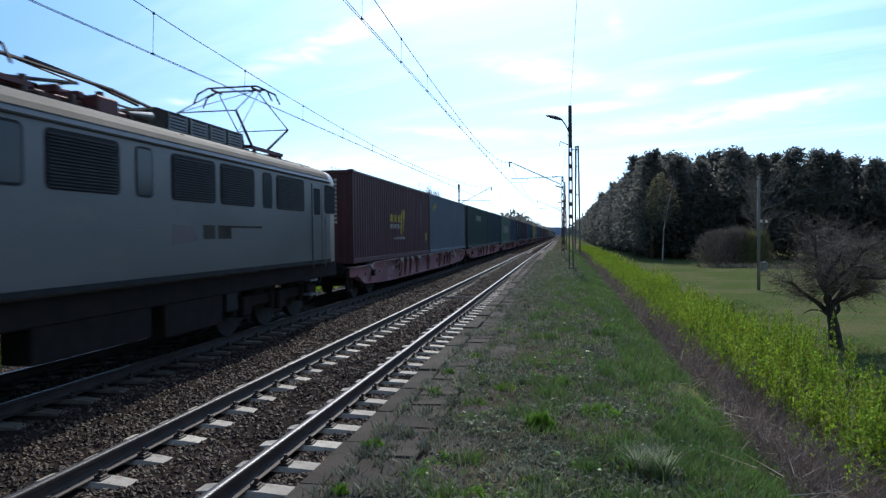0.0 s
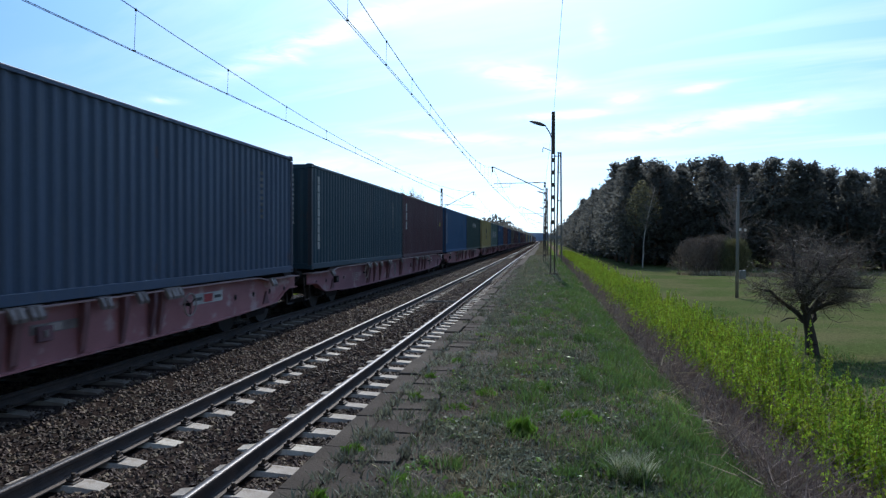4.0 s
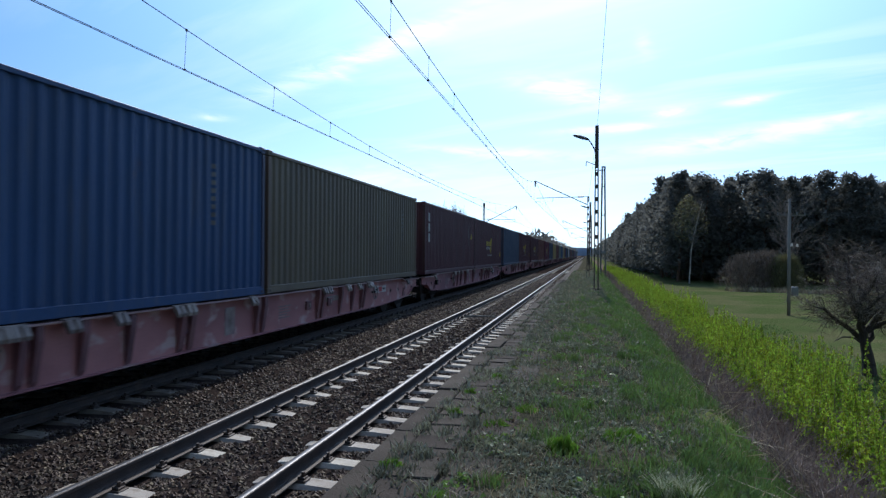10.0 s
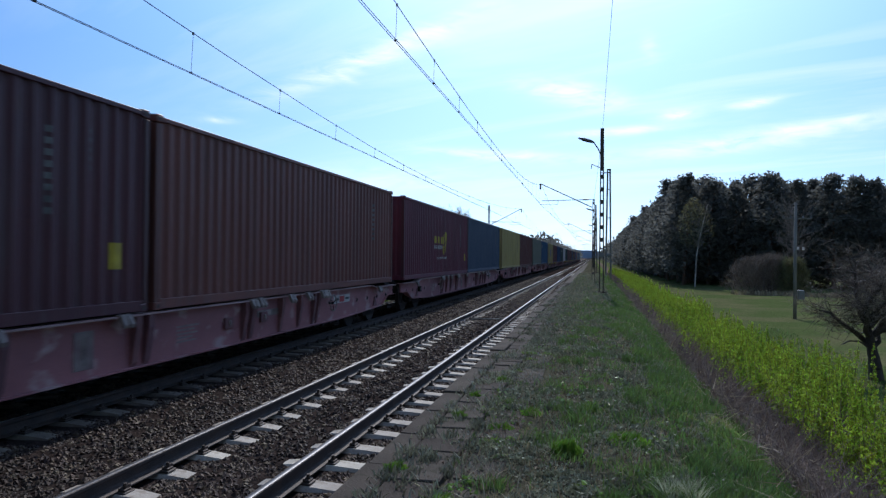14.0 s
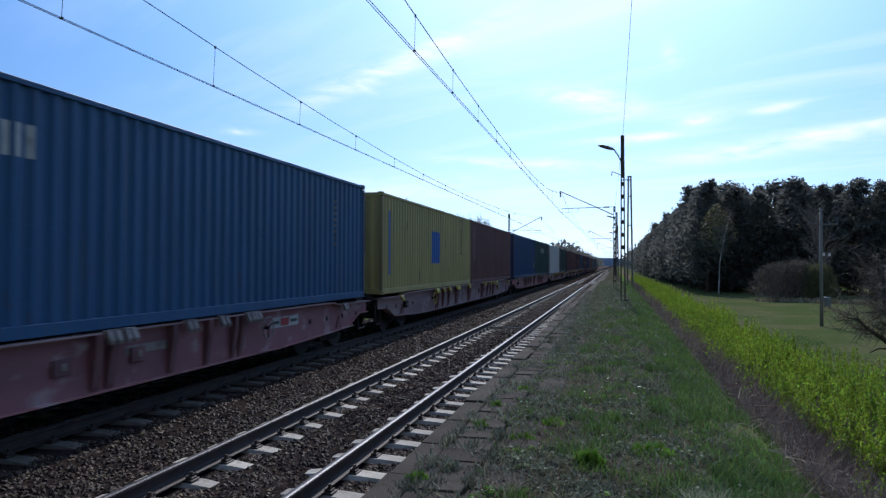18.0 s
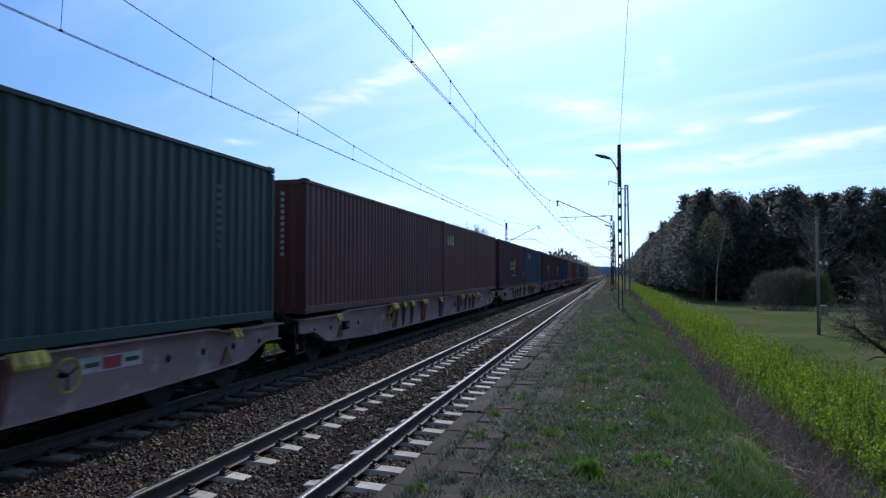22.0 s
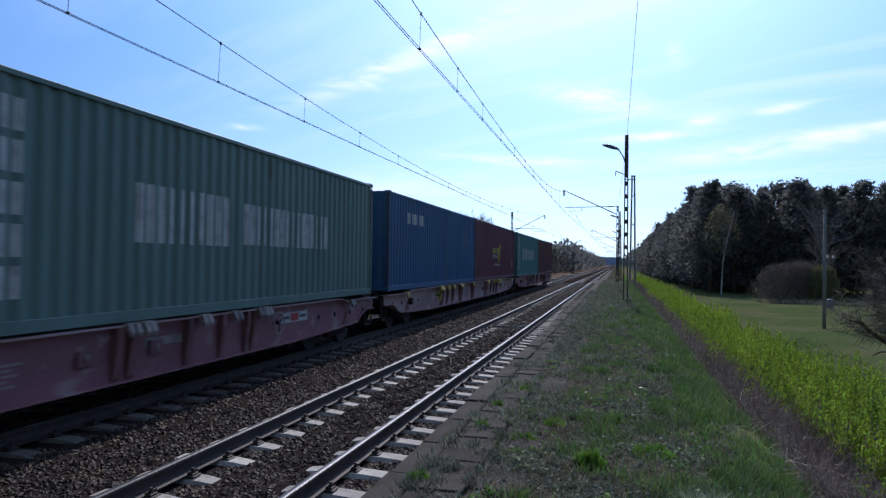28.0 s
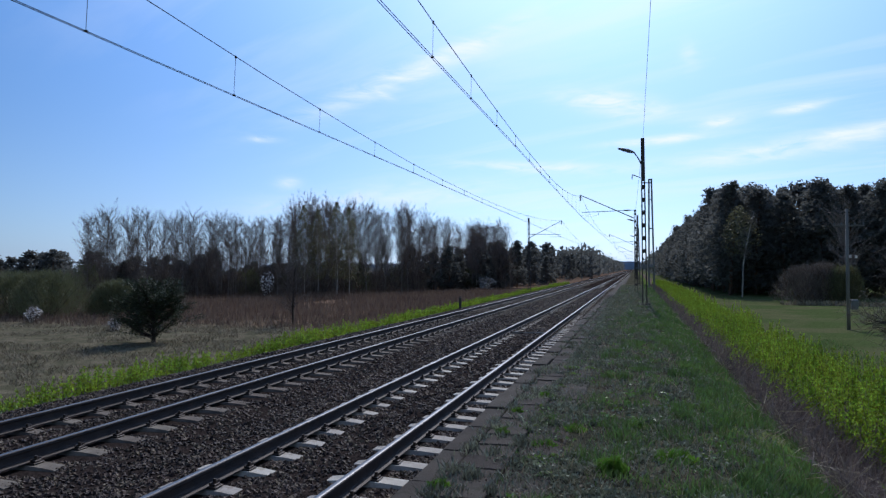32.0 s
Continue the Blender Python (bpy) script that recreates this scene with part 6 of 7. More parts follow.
def build_grass():
    rs = np.random.RandomState(11)
    for name, label, mat, count, xr, hr, wr, seed, level, lean in (
            ("weathered_turf", "short grey-green weathered turf on the platform", GRASS_GREY, 96000, (2.1, 5.0), (0.02, 0.07), (0.006, 0.013), 1, -0.16, 1.5),
            ("green_turf", "fresh green grass on the platform and its slope", GRASS_GREEN, 78000, (2.2, 5.3), (0.03, 0.085), (0.006, 0.011), 2, 0.2, 1.0),
            ("dry_blades", "pale dry grass blades among the turf", GRASS_DRY, 15000, (2.2, 5.6), (0.03, 0.16), (0.004, 0.008), 3, -0.1, 1.9)):
        x, y = field(rs, count, *xr, 2.6, 75.0, 2.6)
        behind = rs.rand(count) < 0.05
        y = np.where(behind, 2.6 - 9 * rs.rand(count), y)
        if name == "green_turf":
            x = np.where(rs.rand(count) < 0.5, 4.25 + 1.05 * rs.rand(count), x)
        fresh = x > 4.3
        tx, ty = thinned(x[~fresh], y[~fresh], 2.3, level, seed * 5.1)
        fx, fy = thinned(x[fresh], y[fresh], 1.7, -0.15 if name == "green_turf" else level, seed * 5.1)
        x, y = np.concatenate([tx, fx]), np.concatenate([ty, fy])
        edge = 2.36 + 0.36 * np.array([noise.noise((0.0, b * 1.3, 2.0)) for b in y]) - np.clip((y - 16) / 70, 0, 0.5)
        ok = x > edge + 0.25 * rs.rand(len(x)) ** 2
        x, y = x[ok], y[ok]
        grow = np.where(y < 2.6, 2.2, 1 + 0.045 * y)
        h = (hr[0] + (hr[1] - hr[0]) * rs.rand(len(x)) ** 1.5) * (1 + 0.012 * y)
        if name == "green_turf":
            h *= np.where(x > 4.2, 1.5, 1.0)
        w = (wr[0] + (wr[1] - wr[0]) * rs.rand(len(x))) * grow
        blades(name, label, "grass", mat, x, y, np.maximum(heights(x, y), np.where(x < 2.8, 0.262, -9)), h, w, lean, seed)
    xs, ys, hs = [], [], []
    for i in range(260):
        cx, cy = 2.5 + 2.6 * rs.rand() ** 0.6, 3.4 + 26 * rs.rand() ** 1.6
        m = rs.randint(40, 120)
        q = 0.05 + 0.09 * rs.rand()
        xs.append(cx + q * rs.randn(m)); ys.append(cy + q * rs.randn(m)); hs.append((0.07 + 0.13 * rs.rand()) * (0.5 + 0.5 * rs.rand(m)))
    x, y, h = np.concatenate(xs), np.concatenate(ys), np.concatenate(hs)
    blades("turf_tufts", "taller green tufts scattered in the turf", "grass", GRASS_GREEN, x, y, np.maximum(heights(x, y), np.where(x < 2.8, 0.262, -9)), h, (0.006 + 0.006 * rs.rand(len(x))) * (1 + 0.03 * y), 1.0, 26)
    # low rosettes and cushions of weeds: many small leaves round a centre, dark soil between them
    for name, label, mat, count, size, seed, near in (("turf_leaves", "small grey-green weed leaves in the turf", LEAF_TURF, 4300, 0.018, 28, 0.0), ("green_rosettes", "small bright green weed rosettes in the turf", LEAF_WEED, 420, 0.02, 29, 0.3), ("withered_leaves", "withered brown leaves and litter in the turf", LEAF_DEAD, 800, 0.015, 30, 0.0)):
        cx, cy = field(rs, count, 2.3 + near * 0.2, 4.75, 2.8, 60, 2.1)
        cx, cy = thinned(cx, cy, 1.1, -0.16, seed * 0.7)
        many = 26 if name == "turf_leaves" else 22
        q = (0.035 + 0.10 * rs.rand(len(cx)) ** 1.6) * (1 + 0.012 * cy)
        x = np.repeat(cx, many) + np.repeat(q, many) * rs.randn(len(cx) * many) * 0.8
        y = np.repeat(cy, many) + np.repeat(q, many) * rs.randn(len(cx) * many) * 0.8
        d = np.hypot(x - np.repeat(cx, many), y - np.repeat(cy, many)) / np.repeat(q, many)
        z = np.maximum(heights(x, y), np.where(x < 2.8, 0.262, -9)) + 0.008 + np.repeat(q, many) * (0.75 if name != "withered_leaves" else 0.1) * np.exp(-0.8 * d * d) * rs.rand(len(x))
        v, f = leaf_cloud(np.stack([x, y, z], -1), size * (0.55 + 0.9 * rs.rand(len(x)) ** 2) * (1 + 0.03 * y), seed, 0.5, 0.1, True)
        tagged(put(name, mesh_np(name, v, f), mat), label, "weeds", kind="stuff")
    # thin dead stems standing here and there
    x, y = field(rs, 700, 2.4, 5.4, 3.2, 40, 1.8)
    blades("dead_stems", "thin dark dead stems standing in the turf", "grass", TWIG_BROWN, x, y, np.maximum(heights(x, y), np.where(x < 2.8, 0.262, -9)), 0.08 + 0.2 * rs.rand(len(x)) ** 2, np.full(len(x), 0.004) * (1 + 0.04 * y), 0.6, 27)
    # weeds that root in the joints of the slabs
    xs, ys = [], []
    for i in range(330):
        cy = 3.0 + 40 * rs.rand() ** 1.6
        cx = 1.95 + rs.choice([0.0, 0.42, 0.42, 0.2]) + 0.03 * rs.randn()
        m = rs.randint(12, 60)
        xs.append(cx + 0.05 * rs.randn(m)); ys.append(cy + 0.07 * rs.randn(m))
    x, y = np.concatenate(xs), np.concatenate(ys)
    blades("joint_weeds", "small weeds rooting in the slab joints", "weeds", GRASS_GREY, x, y, np.full(len(x), 0.275), 0.02 + 0.07 * rs.rand(len(x)), (0.008 + 0.008 * rs.rand(len(x))) * (1 + 0.04 * y), 1.3, 21)
    # meadow blades on both sides
    x, y = field(rs, 9000, 8.2, 11, 5, 30, 1.4)
    blades("meadow_grass", "short meadow grass beyond the shrubs", "grass", GRASS_GREEN, x, y, heights(x, y), 0.05 + 0.07 * rs.rand(len(x)), 0.012 + 0.012 * rs.rand(len(x)), 0.8, 22)
    x, y = field(rs, 90000, -48, -8.4, 9, 48, 1.2)
    x, y = thinned(x, y, 0.5, -0.12, 4.4)
    blades("straw_tussocks", "pale matted straw grass on the wet meadow", "grass", STRAW, x, y, heights(x, y), 0.06 + 0.16 * rs.rand(len(x)), 0.014 + 0.018 * rs.rand(len(x)), 2.2, 23)
    x, y = field(rs, 46000, -62, -9.4, 30, 104, 1.2)
    x, y = thinned(x, y, 0.12, -0.4, 8.0)
    ok = y > 37 + 7 * np.array([noise.noise((a * 0.25, b * 0.25, 3.3)) for a, b in zip(x, y)])
    x, y = x[ok], y[ok]
    blades("reed_bed", "brown dry reeds standing in the marsh", "reeds", REED, x, y, heights(x, y), (0.45 + 0.5 * rs.rand(len(x))) * np.clip((y - 28) / 22, 0.45, 1), 0.035 + 0.04 * rs.rand(len(x)), 0.55, 24)
    x, y = field(rs, 9000, -8.6, -6.6, 6, 120, 1.5)
    blades("verge_grass", "thin grey-green grass beside the far track", "grass", GRASS_GREY, x, y, np.maximum(heights(x, y), -0.9), 0.08 + 0.16 * rs.rand(len(x)), (0.012 + 0.01 * rs.rand(len(x))) * (1 + 0.02 * y), 0.9, 25)


def tuft(name, label, mat, x, y, r, h, count, seed, w=0.012, lean=0.9, dome=True):
    rs = np.random.RandomState(seed)
    a, q = rs.rand(count) * 6.283, r * np.sqrt(rs.rand(count))
    px, py = x + q * np.cos(a), y + q * np.sin(a)
    hh = h * (1 - 0.75 * (q / r) ** 2 if dome else 1) * (0.6 + 0.4 * rs.rand(count)) + 0.015
    ob = blades(name, label, "plant", mat, px, py, np.full(count, rough_z(x, y) if x > 2.3 else 0.278), hh, np.full(count, w), lean, seed)
    tagged(ob, label, "plant", "tufts on the platform", "stuff")


def leaf_cloud(centres, sizes, seed, aspect=0.55, upright=0.0, three=False):
    """Small leaf quads turned at random about given centres."""
    rs = np.random.RandomState(seed)
    n = len(centres)
    d = rs.randn(n, 3)
    d[:, 2] = d[:, 2] * (1 - upright) + upright * 1.5
    d /= np.linalg.norm(d, axis=1, keepdims=True)
    e = np.cross(d, rs.randn(n, 3))
    e /= np.linalg.norm(e, axis=1, keepdims=True) + 1e-9
    s = np.asarray(sizes)[:, None]
    c = np.asarray(centres)
    if three:
        shape = np.stack([c - d * s, c + d * s * 0.4 + e * s * aspect * 1.5, c + d * s * 0.8 - e * s * aspect], 1)
    else:
        shape = np.stack([c - d * s, c + e * s * aspect, c + d * s, c - e * s * aspect], 1)
    k = shape.shape[1]
    return shape.reshape(-1, 3), (np.arange(k)[None] + k * np.arange(n)[:, None])


def shrub_row(name, label, mat, seed, x0, x1, y0, y1, plants, leaves, height, power=1.5, size=0.03, spread=0.12, dens=-0.5, foot=0.22):
    """A dense strip of knee- to waist-high shoots with leaves all the way up."""
    rs = np.random.RandomState(seed)
    x, y = field(rs, plants, x0, x1, y0, y1, power)
    x, y = thinned(x, y, 0.45, dens, seed * 1.7)
    if x0 > 0:
        x = np.maximum(x, 0) + np.clip((14 - y) / 18, 0, 0.6)
    cs, ss, stems = [], [], Geo()
    for a, b in zip(x, y):
        z = rough_z(a, b)
        h = height * (0.5 + 0.62 * rs.rand() ** 0.8) * (1 + 0.42 * noise.noise((a * 0.9, b * 0.9, seed)) + 0.2 * noise.noise((a * 0.25, b * 0.25, seed + 4)))
        if rs.rand() < 0.06:
            h *= 1.22
        far = 1 + 0.02 * b
        m = max(8, int(leaves / far))
        u = rs.rand(m) ** 0.7
        rad = spread * (1.15 - 0.95 * u)
        tilt = rs.randn(2) * 0.10 * h
        ang = rs.rand(m) * 6.283
        q = rad * np.sqrt(rs.rand(m))
        c = np.stack([a + tilt[0] * u + q * np.cos(ang), b + tilt[1] * u + q * np.sin(ang), z + h * (foot + (1 - foot) * u)], -1)
        cs.append(c)
        ss.append(size * (0.6 + 0.8 * rs.rand(m)) * far * (1.2 - 0.6 * u))
        if b < 30:
            stems.tube((a, b, z - 0.03), (a + tilt[0], b + tilt[1], z + h * 0.95), 0.006, 0.003, 3, False)
    v, f = leaf_cloud(np.concatenate(cs), np.concatenate(ss) * 1.15, seed + 1, 0.36, 0.62, True)
    row = thing(name, label, "shrubs", kind="stuff")
    tagged(put("foliage", mesh_np("leaves", v, f), mat, row), kind="stuff")
    if stems.v:
        me = bpy.data.meshes.new("stems")
        me.from_pydata(stems.v, [], stems.f)
        tagged(put("stems", me, TWIG_BROWN, row, "thin brown stems"), kind="stuff")


def brush():
    """Dead stalks and bramble on the slope."""
    rs = np.random.RandomState(31)
    x, y = field(rs, 26000, 5.3, 7.2, 2.5, 90, 2.0)
    x, y = thinned(x, y, 0.8, -0.25, 3.1)
    h = (0.12 + 0.42 * rs.rand(len(x)) ** 1.5) * (1 - 0.3 * np.clip(5.9 - x, 0, 1))
    blades("dead_brush", "tangle of dead brown stalks on the slope", "brush", TWIG_BROWN, x, y, heights(x, y), h * 1.15, (0.005 + 0.005 * rs.rand(len(x))) * (1 + 0.04 * y), 1.4, 32)
    # bramble canes lying every way, and a few bleached sticks
    x, y = field(rs, 24000, 5.15, 7.4, 2.5, 80, 2.0)
    x, y = thinned(x, y, 1.1, -0.2, 6.1)
    n = len(x)
    way = rs.randn(n, 3) * np.array([1, 1, 0.55]) + np.array([0, 0, 0.35])
    way /= np.linalg.norm(way, axis=1, keepdims=True)
    base = np.stack([x, y, heights(x, y) + 0.25 * rs.rand(n) ** 1.5], -1)
    me = sliver_mesh("bramble_canes", base, way, 0.12 + 0.4 * rs.rand(n), 0.004 * (1 + 0.05 * y)[:, None], 33)
    tagged(put("bramble_canes", me, TWIG_BROWN), "tangled brown bramble canes on the slope", "brush", kind="stuff")
    x, y = field(rs, 260, 4.8, 6.9, 3.2, 26, 1.6)
    n = len(x)
    way = rs.randn(n, 3) * np.array([1, 1, 0.4]) + np.array([0, 0, 0.25])
    way /= np.linalg.norm(way, axis=1, keepdims=True)
    me = sliver_mesh("bleached_sticks", np.stack([x, y, heights(x, y) + 0.1 + 0.15 * rs.rand(n)], -1), way, 0.2 + 0.35 * rs.rand(n), 0.005, 34)
    tagged(put("bleached_sticks", me, GRASS_DRY), "bleached dead sticks in the bramble", "brush", kind="stuff")


def limb(g, p, d, length, r, n, rs, bend=0.15, droop=0.0, sides=5):
    """A crooked, tapered limb; returns its points and radii."""
    pts, p, d = [(p.copy(), r)], p.copy(), d.normalized()
    for i in range(n):
        d = (d + Vector((rs.gauss(0, bend), rs.gauss(0, bend), rs.gauss(0, bend) - droop))).normalized()
        q = p + d * (length / n)
        r1 = r * (1 - 0.75 / n) if i < n - 1 else r * 0.35
        g.tube(p, q, r, r1, sides, False)
        p, r = q, r1
        pts.append((p.copy(), r))
    return pts


def raw_mesh(name, g):
    me = bpy.data.meshes.new(name)
    me.from_pydata(g.v, [], g.f)
    return me


def sliver_mesh(name, base, way, length, width, seed):
    """Fine twigs: one thin sliver each."""
    rs = np.random.RandomState(seed)
    n = len(base)
    side = np.cross(way, rs.randn(n, 3))
    side /= np.linalg.norm(side, axis=1, keepdims=True) + 1e-9
    v = np.stack([base - side * width, base + side * width, base + way * length[:, None]], 1)
    return mesh_np(name, v.reshape(-1, 3), np.arange(3)[None] + 3 * np.arange(n)[:, None])


def bare_tree_meshes(seed, height, twigs=1100, low=0.3, slim=1.0, stout=1.0, rise=0.7):
    """A leafless birch or alder: slender straight stem, short rising limbs, a haze of fine twigs."""
    rs = random.Random(seed)
    stem = Geo()
    pts = limb(stem, Vector((0, 0, -0.3)), Vector((0, 0, 1)), height * 0.99, 0.0085 * stout * height, 10, rs, 0.03, 0, 6)
    base, way, length = [], [], []
    limbs = 80
    for i in range(limbs):
        u = low + (0.98 - low) * (i + rs.random()) / limbs
        k = min(len(pts) - 2, int(u * (len(pts) - 1)))
        p = pts[k][0].lerp(pts[k + 1][0], u * (len(pts) - 1) - k)
        a = rs.random() * 6.283
        d = Vector((math.cos(a), math.sin(a), rise + 0.9 * rs.random())).normalized()
        w = (1 - u) / (1 - low)
        L = slim * height * (0.03 + 0.105 * math.sin(math.pi * min(0.98, 0.12 + 0.75 * w)) ** 0.8) * (0.6 + 0.7 * rs.random())
        bp = limb(stem, p, d, L, 0.0017 * stout * height * (1.25 - u), 4, rs, 0.16, -0.03, 3)
        for _ in range(twigs // limbs):
            v = rs.random() ** 0.7 * 3.99
            q = bp[int(v)][0].lerp(bp[int(v) + 1][0], v - int(v))
            t = (d * 0.55 + Vector((rs.gauss(0, 0.42), rs.gauss(0, 0.42), rs.gauss(0.35 + 0.4 * (rise - 0.7), 0.36)))).normalized()
            base.append(q); way.append(t); length.append((0.4 + 0.8 * rs.random()) * (0.55 + 0.45 * w))
    canopy = sliver_mesh("twig_canopy", np.array(base), np.array(way), np.array(length) * height / 12, 0.0009 * stout * height, seed)
    return raw_mesh("trunk", stem), canopy


def pine_meshes(seed, height, radius, low, count, size=0.22):
    """A pine: straight stem, whorls of limbs, needle clumps gathered at their ends, a rounded, uneven top."""
    rs = random.Random(seed)
    nr = np.random.RandomState(seed)
    stem = Geo()
    limb(stem, Vector((0, 0, -0.3)), Vector((0, 0, 1)), height * 0.96, 0.014 * height, 8, rs, 0.025, 0, 6)
    cs = []
    clumps = max(30, count // 22)
    for i in range(clumps):
        u = low + (1 - low) * ((i + rs.random()) / clumps) ** 0.9
        a = rs.random() * 6.283
        w = (1 - u) / (1 - low)
        prof = min(1.0, 0.16 + 1.9 * w) * (0.72 + 0.28 * min(1.0, 2.5 * (1 - w) + 0.3))
        prof *= 0.85 + 0.3 * noise.noise((math.cos(a) * 1.3, math.sin(a) * 1.3, u * 5 + seed))
        rr = radius * prof * (0.35 + 0.65 * rs.random() ** 0.6)
        p = Vector((rr * math.cos(a), rr * math.sin(a), height * u + 0.3 * rs.random()))
        if i % 5 == 0 and rr > 0.4:
            stem.tube(Vector((0, 0, p.z - rr * 0.3)), p, 0.035, 0.012, 3, False)
        r = radius * (0.20 + 0.14 * rs.random()) * (0.55 + 0.45 * prof)
        cs.append(np.array(p)[None] + nr.randn(22, 3) * np.array([1, 1, 0.6]) * r * 0.62)
    c = np.concatenate(cs)
    v, f = leaf_cloud(c, size * (0.5 + 0.9 * nr.rand(len(c))), seed + 3, 0.42, 0.25, True)
    return raw_mesh("trunk", stem), mesh_np("crown", v, f)


def shrubby_pine(x, y):
    """A low pine with limbs that rise and spread from its foot, needles along their outer half."""
    rs, nr = random.Random(400), np.random.RandomState(400)
    t = thing("young_pine", "bushy young dark pine alone on the straw meadow", "tree", m=pose(x, y, -1.52))
    t.scale = (1.4, 1.4, 1.02)
    stem, base, way, length = Geo(), [], [], []
    limb(stem, Vector((0, 0, -0.1)), Vector((0.02, 0, 1)), 2.7, 0.08, 8, rs, 0.06, 0, 7)
    for i in range(92):
        a = rs.random() * 6.283
        z0 = 0.15 + 2.1 * rs.random() ** 1.2
        up = 0.2 + 0.5 * rs.random() + 0.5 * z0 / 2.2
        L = (1.15 + 1.0 * rs.random()) * (1.1 - 0.45 * z0 / 2.2)
        bp = limb(stem, Vector((0, 0, z0)), Vector((math.cos(a), math.sin(a), up)), L, 0.028, 5, rs, 0.13, -0.06, 4)
        for _ in range(115):
            v = (0.25 + 0.75 * rs.random() ** 0.8) * 4.99
            q = bp[int(v)][0].lerp(bp[int(v) + 1][0], v - int(v))
            q = q + Vector((rs.gauss(0, 0.085), rs.gauss(0, 0.085), rs.gauss(0, 0.085)))
            base.append(q)
            way.append(Vector((rs.gauss(math.cos(a) * 0.5, 0.6), rs.gauss(math.sin(a) * 0.5, 0.6), rs.gauss(0.45, 0.5))).normalized())
            length.append(0.09 + 0.12 * rs.random())
    put("trunk", raw_mesh("trunk", stem), BARK_DARK, t)
    put("crown", sliver_mesh("crown", np.array(base), np.array(way), np.array(length), 0.017, 7), PINE_DARK, t)


def blossom_bush(x, y, r, h, seed):
    """Sparse white blossom on thin grey shoots."""
    nr = np.random.RandomState(seed)
    t = bush("blossom_bush", "small grey-twigged bush in sparse white blossom", THICKET, x, y, r, h, 260, 0.10, seed, "blossoming bushes")
    n = 240
    a, q, u = nr.rand(n) * 6.283, r * np.sqrt(nr.rand(n)), nr.rand(n) ** 0.6
    c = np.stack([q * np.cos(a) * (0.45 + 0.6 * u), q * np.sin(a) * (0.45 + 0.6 * u), h * u * (1.08 - 0.35 * (q / r) ** 2)], -1)
    v, f = leaf_cloud(c, (0.04 + 0.05 * nr.rand(n)) * (0.6 + 0.35 * h), seed + 1, 0.7)
    put("blossoms", mesh_np("blossoms", v, f), BLOSSOM, t, "small white blossoms")


def stand(name, label, category, group, trunk, crown, bark, leaf, crown_name, m):
    t = thing(name, label, category, group, m=m)
    put("trunk", trunk, bark, t)
    put(crown_name, crown, leaf, t)
    return t


def bush_mesh(seed, r, h, count, size):
    """A rounded thicket of fine shoots that rise and spread from its middle."""
    nr = np.random.RandomState(seed)
    a = nr.rand(count) * 6.283
    u = nr.rand(count) ** 0.7
    lump = 0.8 + 0.14 * np.sin(a * 3 + seed) + 0.12 * np.sin(a * 7 + 2 * seed)
    q = r * np.sqrt(nr.rand(count)) * np.sqrt(np.clip(1 - (u - 0.3) ** 2 * 1.6, 0.05, 1)) * lump
    base = np.stack([q * np.cos(a), q * np.sin(a), h * u * (1 - 0.45 * (q / r) ** 2) * (0.8 + 0.25 * lump)], -1)
    way = np.stack([0.5 * np.cos(a) * q / r, 0.5 * np.sin(a) * q / r, np.full(count, 0.8)], -1) + 0.35 * nr.randn(count, 3)
    way /= np.linalg.norm(way, axis=1, keepdims=True)
    return sliver_mesh("foliage", base, way, size * (2.0 + 3.0 * nr.rand(count)), size * 0.14, seed)


def bush(name, label, mat, x, y, r, h, count, size, seed, group=""):
    t = thing(name, label, "bush", group, m=pose(x, y, rough_z(x, y) - 0.05))
    g, rs = Geo(), random.Random(seed)
    for i in range(9):
        a = i * 0.7
        g.tube((0.1 * math.cos(a), 0.1 * math.sin(a), 0), (r * 0.55 * math.cos(a), r * 0.55 * math.sin(a), h * (0.5 + 0.3 * rs.random())), 0.03, 0.012, 4, False)
    tagged(put("branch_frame", raw_mesh("branches", g), BARK_DARK, t), kind="stuff")
    put("foliage", bush_mesh(seed, r, h, count, size), mat, t)
    return t


